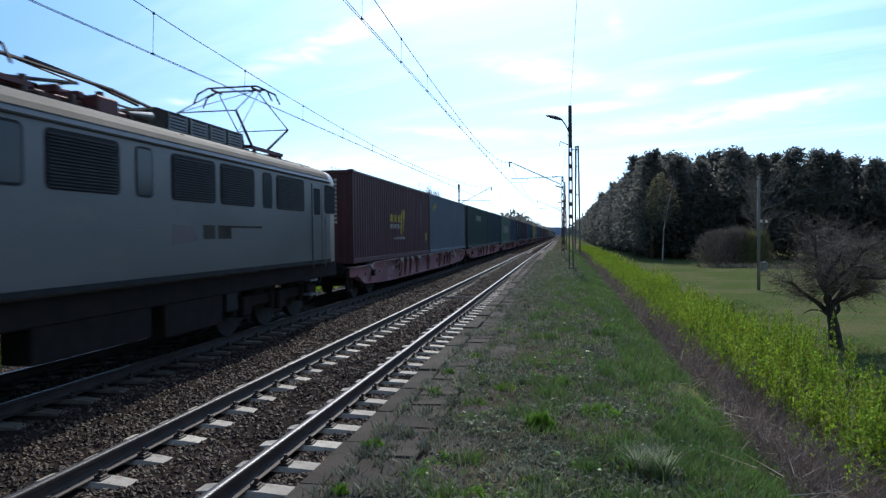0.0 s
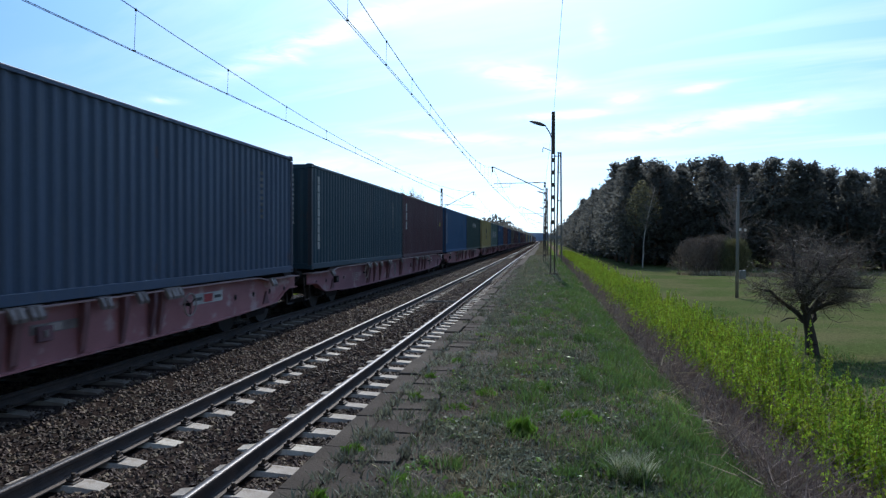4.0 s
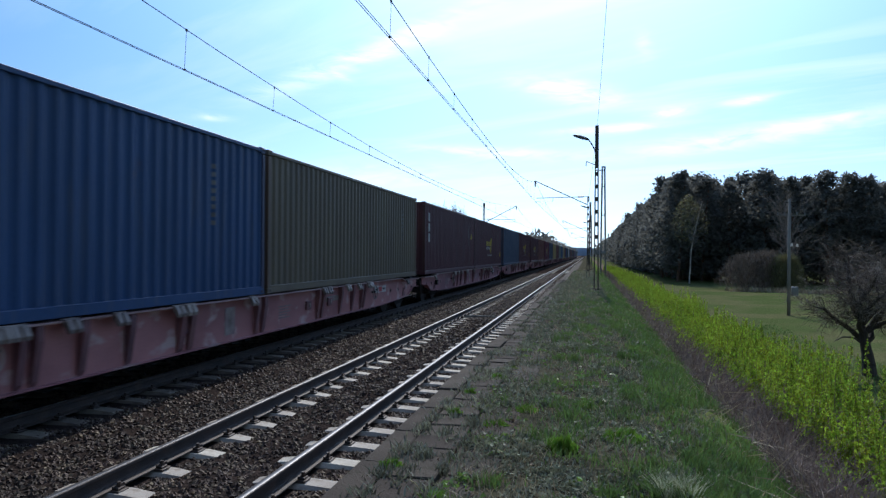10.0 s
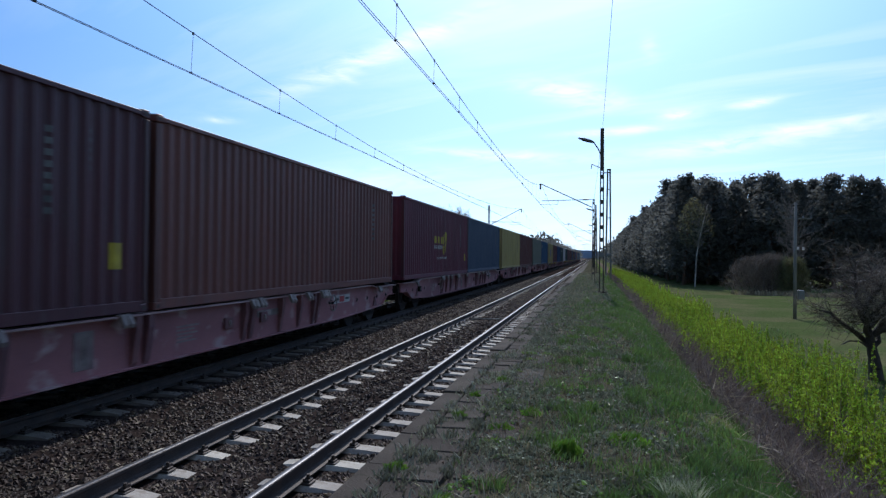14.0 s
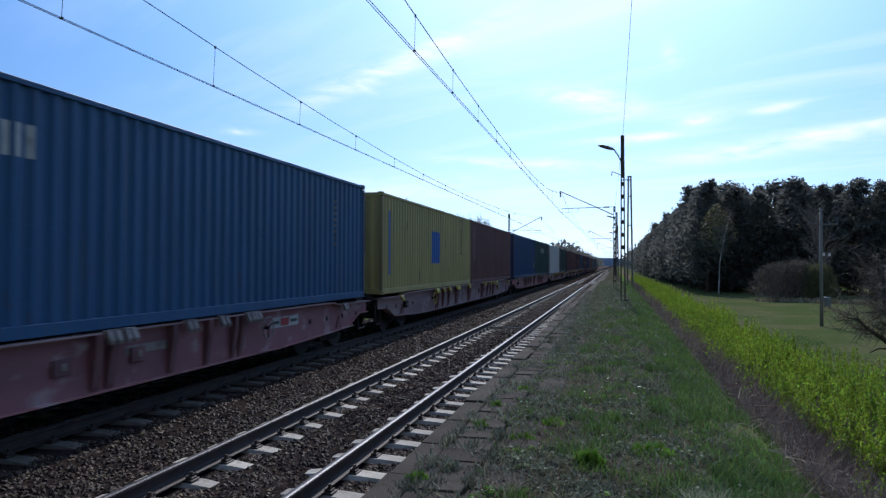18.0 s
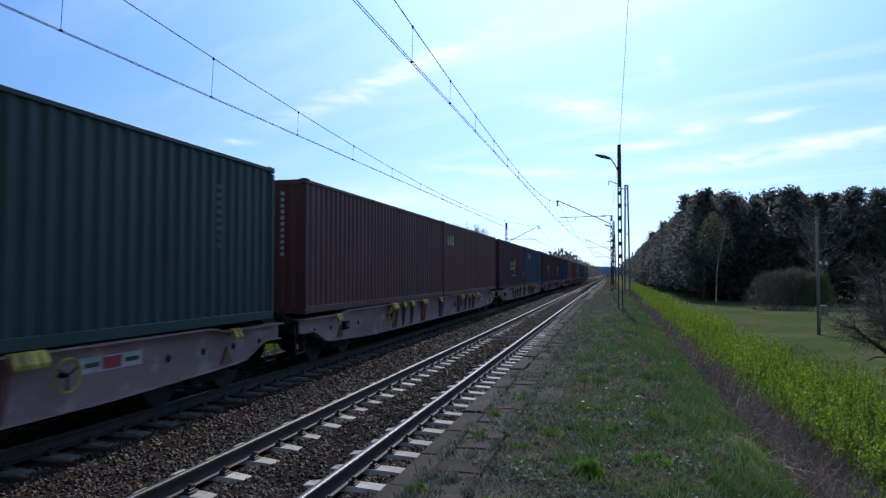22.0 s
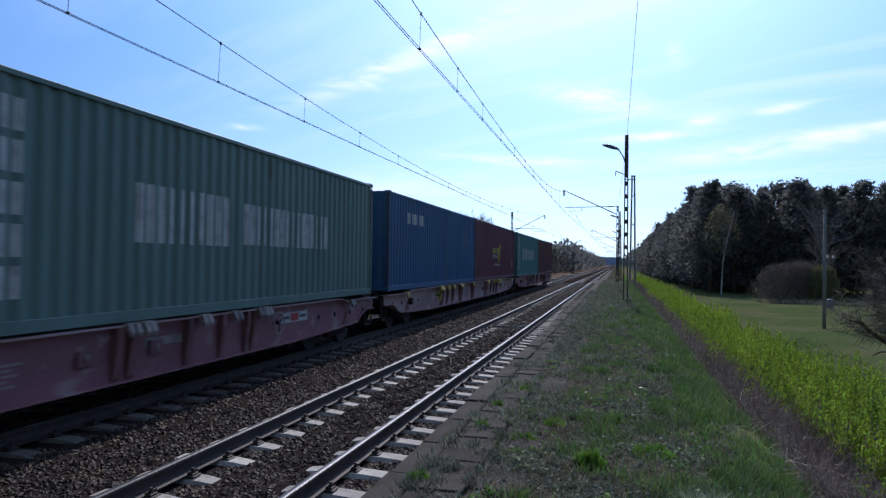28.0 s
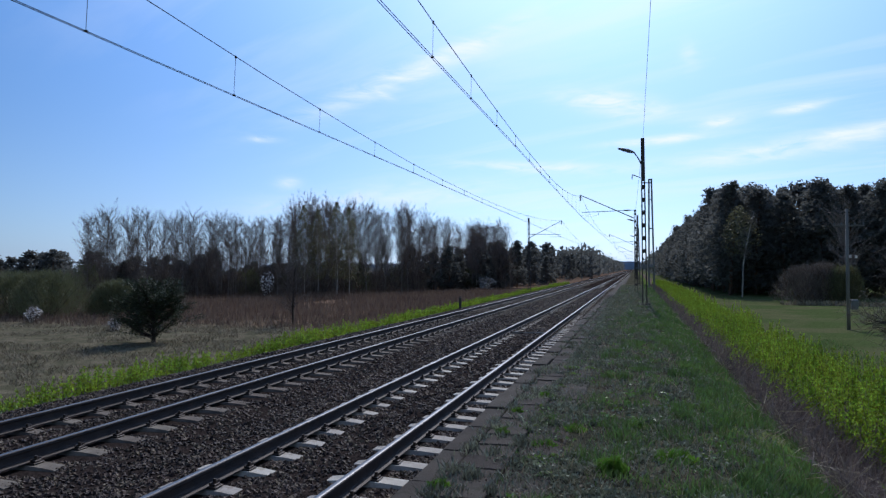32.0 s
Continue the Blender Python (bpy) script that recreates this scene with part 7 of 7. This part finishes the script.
def right_forest():
    kinds = [pine_meshes(100 + i, 12.0 + 0.5 * (i % 3), 2.9 + 0.3 * (i % 2), (0.05, 0.12, 0.16, 0.06, 0.1)[i], 4200, 0.23) for i in range(5)]
    lite = [pine_meshes(150 + i, 12.3, 3.1, (0.05, 0.1, 0.14)[i], 3000, 0.31) for i in range(3)]
    small = pine_meshes(160, 12.0, 2.9, 0.05, 2200, 0.34)
    rs = random.Random(41)
    spots = []
    for row in range(3):
        x = 13.5 + row * 0.8
        while x < 52:
            y = 78 - 0.42 * (x - 14) + row * 4.2 + rs.uniform(-1.2, 1.2)
            spots.append((x + rs.uniform(-0.7, 0.7), y))
            x += (2.5, 2.7, 3.2)[row] * rs.uniform(0.75, 1.25)
    for i in range(26):
        spots.append((14 + 36 * (i + rs.random()) / 26, 80 - 0.42 * 36 * i / 26 + rs.uniform(2, 9)))
    y = 86.0
    while y < 270:
        spots.append((13.2 + 0.006 * (y - 86) + rs.uniform(-0.8, 0.8), y))
        spots.append((16.5 + rs.uniform(-0.8, 1.2), y + 1.5))
        y += 3.4 + 0.010 * (y - 80)
    for i, (x, y) in enumerate(spots):
        trunk, crown = lite[i % 3] if y > 128 or (x > 20 and y > 86 - 0.42 * (x - 14)) else kinds[rs.randrange(5)]
        s = rs.uniform(0.84, 1.0) * max(0.72, 1 - 0.011 * max(0.0, x - 16)) * (1.0 if x < 17.5 else 1.02)
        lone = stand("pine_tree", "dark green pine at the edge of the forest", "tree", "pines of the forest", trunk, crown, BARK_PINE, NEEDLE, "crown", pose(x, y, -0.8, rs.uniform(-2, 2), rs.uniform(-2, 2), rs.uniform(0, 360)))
        lone.scale = (s * rs.uniform(0.9, 1.25), s * rs.uniform(0.9, 1.2), s)
    for i in range(70):
        u = (i + rs.random()) / 70
        x, y = (13.5 + 40 * u * 1.6, 80 - 0.42 * 40 * u * 1.6 + rs.uniform(0, 5)) if i % 2 else (13.4 + rs.uniform(-0.5, 2.5), 84 + 190 * u)
        trunk, crown = small
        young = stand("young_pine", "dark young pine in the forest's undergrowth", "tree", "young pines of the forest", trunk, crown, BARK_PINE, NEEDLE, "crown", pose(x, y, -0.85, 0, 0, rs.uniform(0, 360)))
        s = rs.uniform(0.3, 0.48)
        young.scale = (s * 1.5, s * 1.5, s)
    # young birch with fresh leaves before the pines
    trunk, twigs = bare_tree_meshes(77, 8.7, 700, 0.45)
    b = thing("birch_tree", "slim white-barked birch with sparse young leaves", "tree", m=pose(13.45, 71.5, -0.8))
    put("trunk", trunk, BARK_BIRCH, b)
    put("twig_canopy", twigs, BARK_GREY, b)
    nr = np.random.RandomState(78)
    n = 1500
    u = nr.rand(n) ** 0.8
    a = nr.rand(n) * 6.283
    q = (1.75 + 0.35 * np.sin(3 * a + 4 * u)) * np.sqrt(nr.rand(n)) * np.sin(np.clip(0.22 + u * 0.78, 0, 1) * math.pi * 0.93)
    v, f = leaf_cloud(np.stack([q * np.cos(a) - 0.2, q * np.sin(a), 4.0 + 4.6 * u + 0.3 * np.sin(5 * a)], -1), 0.05 + 0.05 * nr.rand(n), 79)
    put("foliage", mesh_np("leaves", v, f), LEAF_BIRCH, b, "sparse yellow-green leaves")
    # a bare grey tree between the pole and the pines
    trunk, twigs = bare_tree_meshes(83, 7.6, 2600, 0.3, 2.6, 1.8)
    b = thing("bare_tree", "spreading grey leafless tree before the pines", "tree", m=pose(20.4, 62.8, -0.8))
    put("trunk", trunk, BARK_GREY, b)
    put("twig_canopy", twigs, BARK_GREY, b)
    brown, green = "grey-brown leafless thicket before the forest", "greenish budding thicket before the forest"
    for seed, (x, y, r, h, mat) in enumerate(((16.3, 60.2, 2.3, 2.9, THICKET), (17.9, 60.6, 2.1, 3.1, THICKET), (19.0, 60.0, 1.7, 2.7, WILLOW), (19.3, 59.4, 1.3, 2.8, LEAF_BIRCH))):
        bush("thicket", brown if mat is THICKET else green, mat, x, y, r, h, 4200, 0.12, 50 + seed, "thickets before the forest")
    dead = np.random.RandomState(5)
    x, y = field(dead, 3000, 14.5, 25, 53, 60)
    ok = np.abs(y - (58.6 - 0.42 * (x - 14.5))) < 1.0
    x, y = x[ok], y[ok]
    blades("straw_edge", "pale straw edge along the thicket", "grass", GRASS_DRY, x, y, heights(x, y), 0.2 + 0.3 * dead.rand(len(x)), 0.05 + 0.05 * dead.rand(len(x)), 1.0, 33)


def orchard_tree(x, y):
    """An old bare fruit tree: leaning trunk, crooked limbs, hanging twigs."""
    rs = random.Random(12)
    t = thing("fruit_tree", "old bare fruit tree, leaning dark trunk, dense tangled twigs", "tree", m=pose(x, y, rough_z(x, y) - 0.05))
    trunk, limbs, twigs = Geo(), Geo(), Geo()
    pts = limb(trunk, Vector((0.1, 0, -0.2)), Vector((0.10, 0, 1)), 1.5, 0.19, 6, rs, 0.07, 0, 9)
    top = pts[-1][0]
    heads = [(0.8, 0.1, 0.95, 1.8), (-0.75, 0.3, 0.75, 1.6), (0.25, -0.5, 1.4, 1.6), (-0.35, 0.5, 1.5, 1.7), (0.95, 0.5, 0.8, 1.6), (-0.8, -0.3, 0.9, 1.4), (0.5, 0.7, 1.3, 1.6), (-0.1, 0.0, 1.5, 1.7), (-0.5, -0.6, 1.3, 1.5), (0.6, -0.4, 1.0, 1.5)]
    base, way, length = [], [], []
    for dx, dy, dz, L in heads:
        start = pts[-3][0] if dz < 0.85 else pts[-2][0] if dz < 1.1 else top
        lp = limb(limbs, start, Vector((dx, dy, dz)), L, 0.07, 6, rs, 0.3, -0.01, 6)
        for q, r in lp[2:]:
            for _ in range(5):
                d = Vector((rs.gauss(dx * 0.7, 0.6), rs.gauss(dy * 0.7, 0.6), rs.gauss(0.45, 0.4)))
                bp = limb(limbs, q, d, 0.4 + 0.5 * rs.random(), max(0.007, r * 0.3), 4, rs, 0.28, 0.03, 3)
                for p2, r2 in bp[1:]:
                    for _ in range(6):
                        base.append(p2 + Vector((rs.gauss(0, 0.05), rs.gauss(0, 0.05), rs.gauss(0, 0.05))))
                        way.append(Vector((rs.gauss(d.x * 0.4, 0.6), rs.gauss(d.y * 0.4, 0.6), rs.gauss(0.05, 0.6))).normalized())
                        length.append(0.18 + 0.4 * rs.random())
    limb(limbs, pts[-3][0], Vector((-1.0, -0.15, 0.35)), 1.3, 0.03, 8, rs, 0.18, 0.12, 4)
    twig_me = sliver_mesh("twig_canopy", np.array(base), np.array(way), np.array(length), 0.005, 3)
    put("trunk", raw_mesh("trunk", trunk), BARK_DARK, t)
    put("limb_frame", raw_mesh("limbs", limbs), BARK_DARK, t)
    put("twig_canopy", twig_me, THICKET, t, "fine bare grey-brown twigs")


def left_woods():
    rs = random.Random(61)
    bare = [bare_tree_meshes(200 + i, 12.5, 3400, (0.26, 0.32, 0.24, 0.36, 0.3, 0.26)[i], (1.75, 1.5, 1.9, 1.45, 1.7, 2.0)[i], 0.62, 0.95) for i in range(6)]
    pines = [pine_meshes(300 + i, 9.0, 2.3, 0.06, 1500, 0.33) for i in range(3)]
    edge = [(-72, 62), (-60, 66), (-49, 72), (-43, 82), (-37, 90), (-27, 97), (-21, 111), (-18, 121), (-16.2, 150), (-16, 200), (-15, 275)]

    def along(u):
        u *= len(edge) - 1
        k = min(len(edge) - 2, int(u))
        a, b = edge[k], edge[k + 1]
        return a[0] + (b[0] - a[0]) * (u - k), a[1] + (b[1] - a[1]) * (u - k)
    for i in range(150):
        u = 0.10 + 0.60 * (i + rs.random()) / 150
        x, y = along(u)
        off = rs.uniform(0, 1) ** 1.4 * 13
        x, y = x - off * 0.55, y + off * 0.8
        k = rs.randrange(6)
        h = (0.86 if u < 0.33 else 1.06 if u < 0.52 else 0.92) * (rs.uniform(0.9, 1.02) if i % 4 else rs.uniform(0.6, 0.82))
        t = thing("bare_tree", "slender leafless tree in the spring woodland", "tree", "leafless trees of the woodland", m=pose(x, y, -1.5, rs.uniform(-2, 2), rs.uniform(-2, 2), rs.uniform(0, 360)))
        put("trunk", bare[k][0], BARK_GREY, t)
        put("twig_canopy", bare[k][1], BARK_GREY, t)
        t.scale = (h, h, h)
    for i in range(30):
        x, y = -118 + 66 * (i + rs.random()) / 30, 70 + rs.uniform(0, 26)
        trunk, crown = pines[i % 3]
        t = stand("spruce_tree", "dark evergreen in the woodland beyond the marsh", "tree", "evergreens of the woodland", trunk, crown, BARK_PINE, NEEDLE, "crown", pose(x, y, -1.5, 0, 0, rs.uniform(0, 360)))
        s = rs.uniform(0.52, 0.72)
        t.scale = (s * 1.5, s * 1.5, s)
    nr = np.random.RandomState(9)
    for x, y, s in ((-38.7, 82.0, 0.96), (-37.4, 83.4, 0.92), (-34.0, 82.0, 0.98), (-32.8, 83.2, 0.93)):
        t = thing("budding_birch", "tall birch in its first brownish green leaf", "tree", "budding birches", m=pose(x, y, -1.5))
        put("trunk", bare[1][0], BARK_BIRCH, t)
        put("twig_canopy", bare[2][1], BARK_GREY, t)
        n = 2600
        u = nr.rand(n)
        a, q = nr.rand(n) * 6.283, 1.7 * np.sqrt(nr.rand(n)) * np.sin(np.clip(0.2 + u * 0.8, 0, 1) * math.pi * 0.97)
        v, f = leaf_cloud(np.stack([q * np.cos(a), q * np.sin(a), 2.5 + 10.2 * u], -1), 0.06 + 0.06 * nr.rand(n), 5)
        put("foliage", mesh_np("leaves", v, f), LEAF_BIRCH, t, "sparse brownish green leaves")
        t.scale = (s, s, s)
    for i in range(92):
        u = 0.52 + 0.48 * (i + rs.random()) / 84 if i < 84 else rs.uniform(0.0, 0.5)
        x, y = along(u)
        off = rs.uniform(0, 14) if i < 84 else rs.uniform(9, 22)
        x, y = x - off * 0.7, y + off * 0.6
        trunk, crown = pines[rs.randrange(3)]
        s = rs.uniform(0.6, 1.0) * (1.12 if u > 0.66 else 0.8)
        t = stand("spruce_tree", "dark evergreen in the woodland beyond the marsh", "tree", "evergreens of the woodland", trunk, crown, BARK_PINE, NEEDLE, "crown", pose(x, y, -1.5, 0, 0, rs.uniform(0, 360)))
        t.scale = (s, s, s)
    # brown undergrowth along the wood's foot and between its stems
    for i in range(84):
        u = 0.08 + 0.64 * (i + rs.random()) / 84
        x, y = along(u)
        off = (i % 3) * 4.0 + rs.uniform(0, 2.5)
        bush("undergrowth", "grey-brown leafless undergrowth at the wood's foot", WILLOW if i % 7 == 3 else THICKET, x - 1.0 - off * 0.55, y + 1.5 + off * 0.8, rs.uniform(2.0, 3.2), rs.uniform(2.6, 4.6), 1300, 0.17, 400 + i, "undergrowth of the wood")
    for x, y, r, h, seed in ((-40.5, 43.0, 3.6, 3.5, 1), (-45.0, 44.0, 3.8, 3.4, 2), (-50.0, 42.0, 3.6, 3.3, 3), (-36.5, 45.5, 2.4, 2.6, 4), (-55, 46, 4, 3.4, 7)):
        bush("willow_bush", "rounded grey-green willow bush in the marsh", WILLOW, x, y, r, h, 8000, 0.13, 500 + seed, "willow bushes")
    for seed, (x, y, r, h) in enumerate(((-19.8, 108.5, 1.6, 2.3), (-36.6, 37.8, 0.6, 1.1), (-41.2, 77.0, 1.0, 3.4), (-26.0, 33.5, 0.4, 0.8))):
        blossom_bush(x, y, r, h, 520 + seed)
    shrubby_pine(-19.4, 28.6)
    # a thin sapling
    trunk, twigs = bare_tree_meshes(88, 4.1, 3000, 0.25, 4.2, 2.4)
    t = thing("sapling", "thin bare sapling in the reeds", "tree", m=pose(-17.85, 40.0, -1.5))
    put("trunk", trunk, BARK_DARK, t)
    put("twig_canopy", twigs, BARK_GREY, t)


def distance():
    """Woods along the line to the horizon, and a low ridge."""
    rs = np.random.RandomState(71)
    cs, ss = [], []
    for i in range(420):
        y = 270 + 900 * rs.rand() ** 1.4
        side = 1 if i % 2 else -1
        x = side * (15 + 25 * rs.rand() ** 2) + (0 if side > 0 else -1)
        h = (9 + 4 * rs.rand())
        m = 46
        c = np.stack([x + 2.0 * rs.randn(m), y + 2.0 * rs.randn(m), -1 + h * rs.rand(m) ** 0.8], -1)
        cs.append(c); ss.append(0.9 * (0.6 + 0.7 * rs.rand(m)))
    for i in range(330):
        u = rs.rand()
        x, y = (-190 + 165 * u, 92 + 60 * rs.rand() + 55 * u) if i % 3 else (20 + 120 * u, 95 + 60 * rs.rand())
        h = 4.0 + 3.2 * noise.noise((x * 0.09, y * 0.09, 1.7)) + 0.8 * rs.rand() if i % 3 else 10 + 2 * rs.rand()
        m = 110
        cs.append(np.stack([x + 1.8 * rs.randn(m), y + 1.8 * rs.randn(m), -1.5 + h * rs.rand(m) ** 0.8], -1)); ss.append(0.34 * (0.6 + 0.7 * rs.rand(m)))
    v, f = leaf_cloud(np.concatenate(cs), np.concatenate(ss), 72, 0.7)
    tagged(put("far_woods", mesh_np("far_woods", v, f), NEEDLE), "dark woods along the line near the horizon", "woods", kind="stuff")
    # the pale blue of distant air is painted into the ridge's colour
    haze = material("haze_blue_ridge", (0.20, 0.25, 0.31), (0.17, 0.215, 0.27), 0.01, 0.9, 0, 0, 0.05)
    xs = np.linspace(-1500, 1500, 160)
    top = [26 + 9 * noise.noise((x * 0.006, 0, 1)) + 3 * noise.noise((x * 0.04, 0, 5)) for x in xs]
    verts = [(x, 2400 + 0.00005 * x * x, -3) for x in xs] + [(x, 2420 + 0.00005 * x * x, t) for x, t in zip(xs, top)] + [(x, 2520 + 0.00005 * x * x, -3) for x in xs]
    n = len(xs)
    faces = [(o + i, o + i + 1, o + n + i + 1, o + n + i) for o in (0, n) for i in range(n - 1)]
    tagged(put("backdrop", mesh_np("backdrop", verts, faces), haze), "wooded ridge on the horizon, distance haze painted in as pale blue", "ridge", kind="structure")


right_forest()
orchard_tree(9.98, 18.0)
left_woods()
distance()
brush()
shrub_row("spring_shrubs", "strip of bright yellow-green young shoots on the slope", LEAF_SPRING, 81, 6.15, 8.5, 2.6, 120, 4300, 118, 0.92, 1.8, 0.024, 0.085, -0.3, 0.2)
shrub_row("verge_weeds", "strip of bright green weeds beside the far track", LEAF_SPRING, 82, -9.6, -7.5, 6, 120, 4600, 44, 0.6, 1.4, 0.03, 0.13, -0.3)
shrub_row("stray_shoots", "scattered small green shoots in the bramble", LEAF_SPRING, 83, 5.5, 6.7, 3.5, 60, 420, 26, 0.55, 1.6, 0.024, 0.1, -0.1)
build_grass()
tuft("bright_tuft", "round bright green tuft in the turf", TUFT_GREEN, 3.29, 6.12, 0.14, 0.16, 720, 91, 0.014, 0.3)
tuft("bright_tuft", "round bright green tuft in the turf", TUFT_GREEN, 3.84, 6.62, 0.2, 0.15, 300, 92, 0.012, 0.7)
tuft("pale_tussock", "tussock of long pale arching grass", TUSSOCK, 4.12, 5.05, 0.12, 0.26, 300, 93, 0.005, 1.0, False)
tuft("pale_tussock", "tussock of long pale arching grass", GRASS_GREEN, 4.09, 5.02, 0.15, 0.2, 260, 94, 0.008, 1.3, False)
tuft("edge_weed", "small green weed in the slab joint", TUFT_GREEN, 1.96, 5.32, 0.10, 0.07, 160, 95, 0.014)
tuft("edge_weed", "small green weed in the slab joint", TUFT_GREEN, 2.45, 4.75, 0.12, 0.10, 200, 96, 0.012)
for wx, wy, wr in ((2.08, 3.6, 0.07), (2.02, 4.3, 0.06), (2.5, 3.9, 0.13), (2.12, 7.2, 0.08), (2.1, 8.3, 0.07), (2.5, 8.0, 0.12), (2.3, 9.4, 0.1), (2.85, 7.6, 0.13), (2.9, 4.4, 0.1), (3.5, 7.9, 0.12), (4.45, 8.6, 0.12)):
    tuft("edge_weed", "small green weed in the slab joint" if wx < 2.6 else "small green weed clump in the turf", TUFT_GREEN if wy > 4 else GRASS_GREEN, wx, wy, wr, 0.08 + 0.3 * (wr - 0.06), 150, int(wy * 100), 0.011, 1.0)
tuft("edge_weed", "small green weed in the slab joint", TUFT_GREEN, 2.6, 6.9, 0.14, 0.09, 200, 97, 0.012)
for i, (x, y, h) in enumerate(((4.13, 5.82, 0.2), (2.36, 4.72, 0.1), (2.9, 5.4, 0.16), (4.9, 7.4, 0.25), (5.3, 6.2, 0.3))):
    z = max(rough_z(x, y), 0.26 if x < 3 else -9)
    s = put("dry_stalk", Geo().path([(x, y, z - 0.02), (x - 0.02, y + 0.01, z + h * 0.6), (x - 0.05, y, z + h), (x - 0.09, y + 0.02, z + h * 1.1)], 0.004, 4).mesh("dry_stalk"), GRASS_DRY)
    tagged(s, "single pale dry stalk standing in the turf", "stalk", "dry stalks")

build_track(0.0, "near railway track of polished rails on concrete sleepers")
build_track(FAR, "far railway track of polished rails on concrete sleepers")
build_platform()
build_stones()
motions()
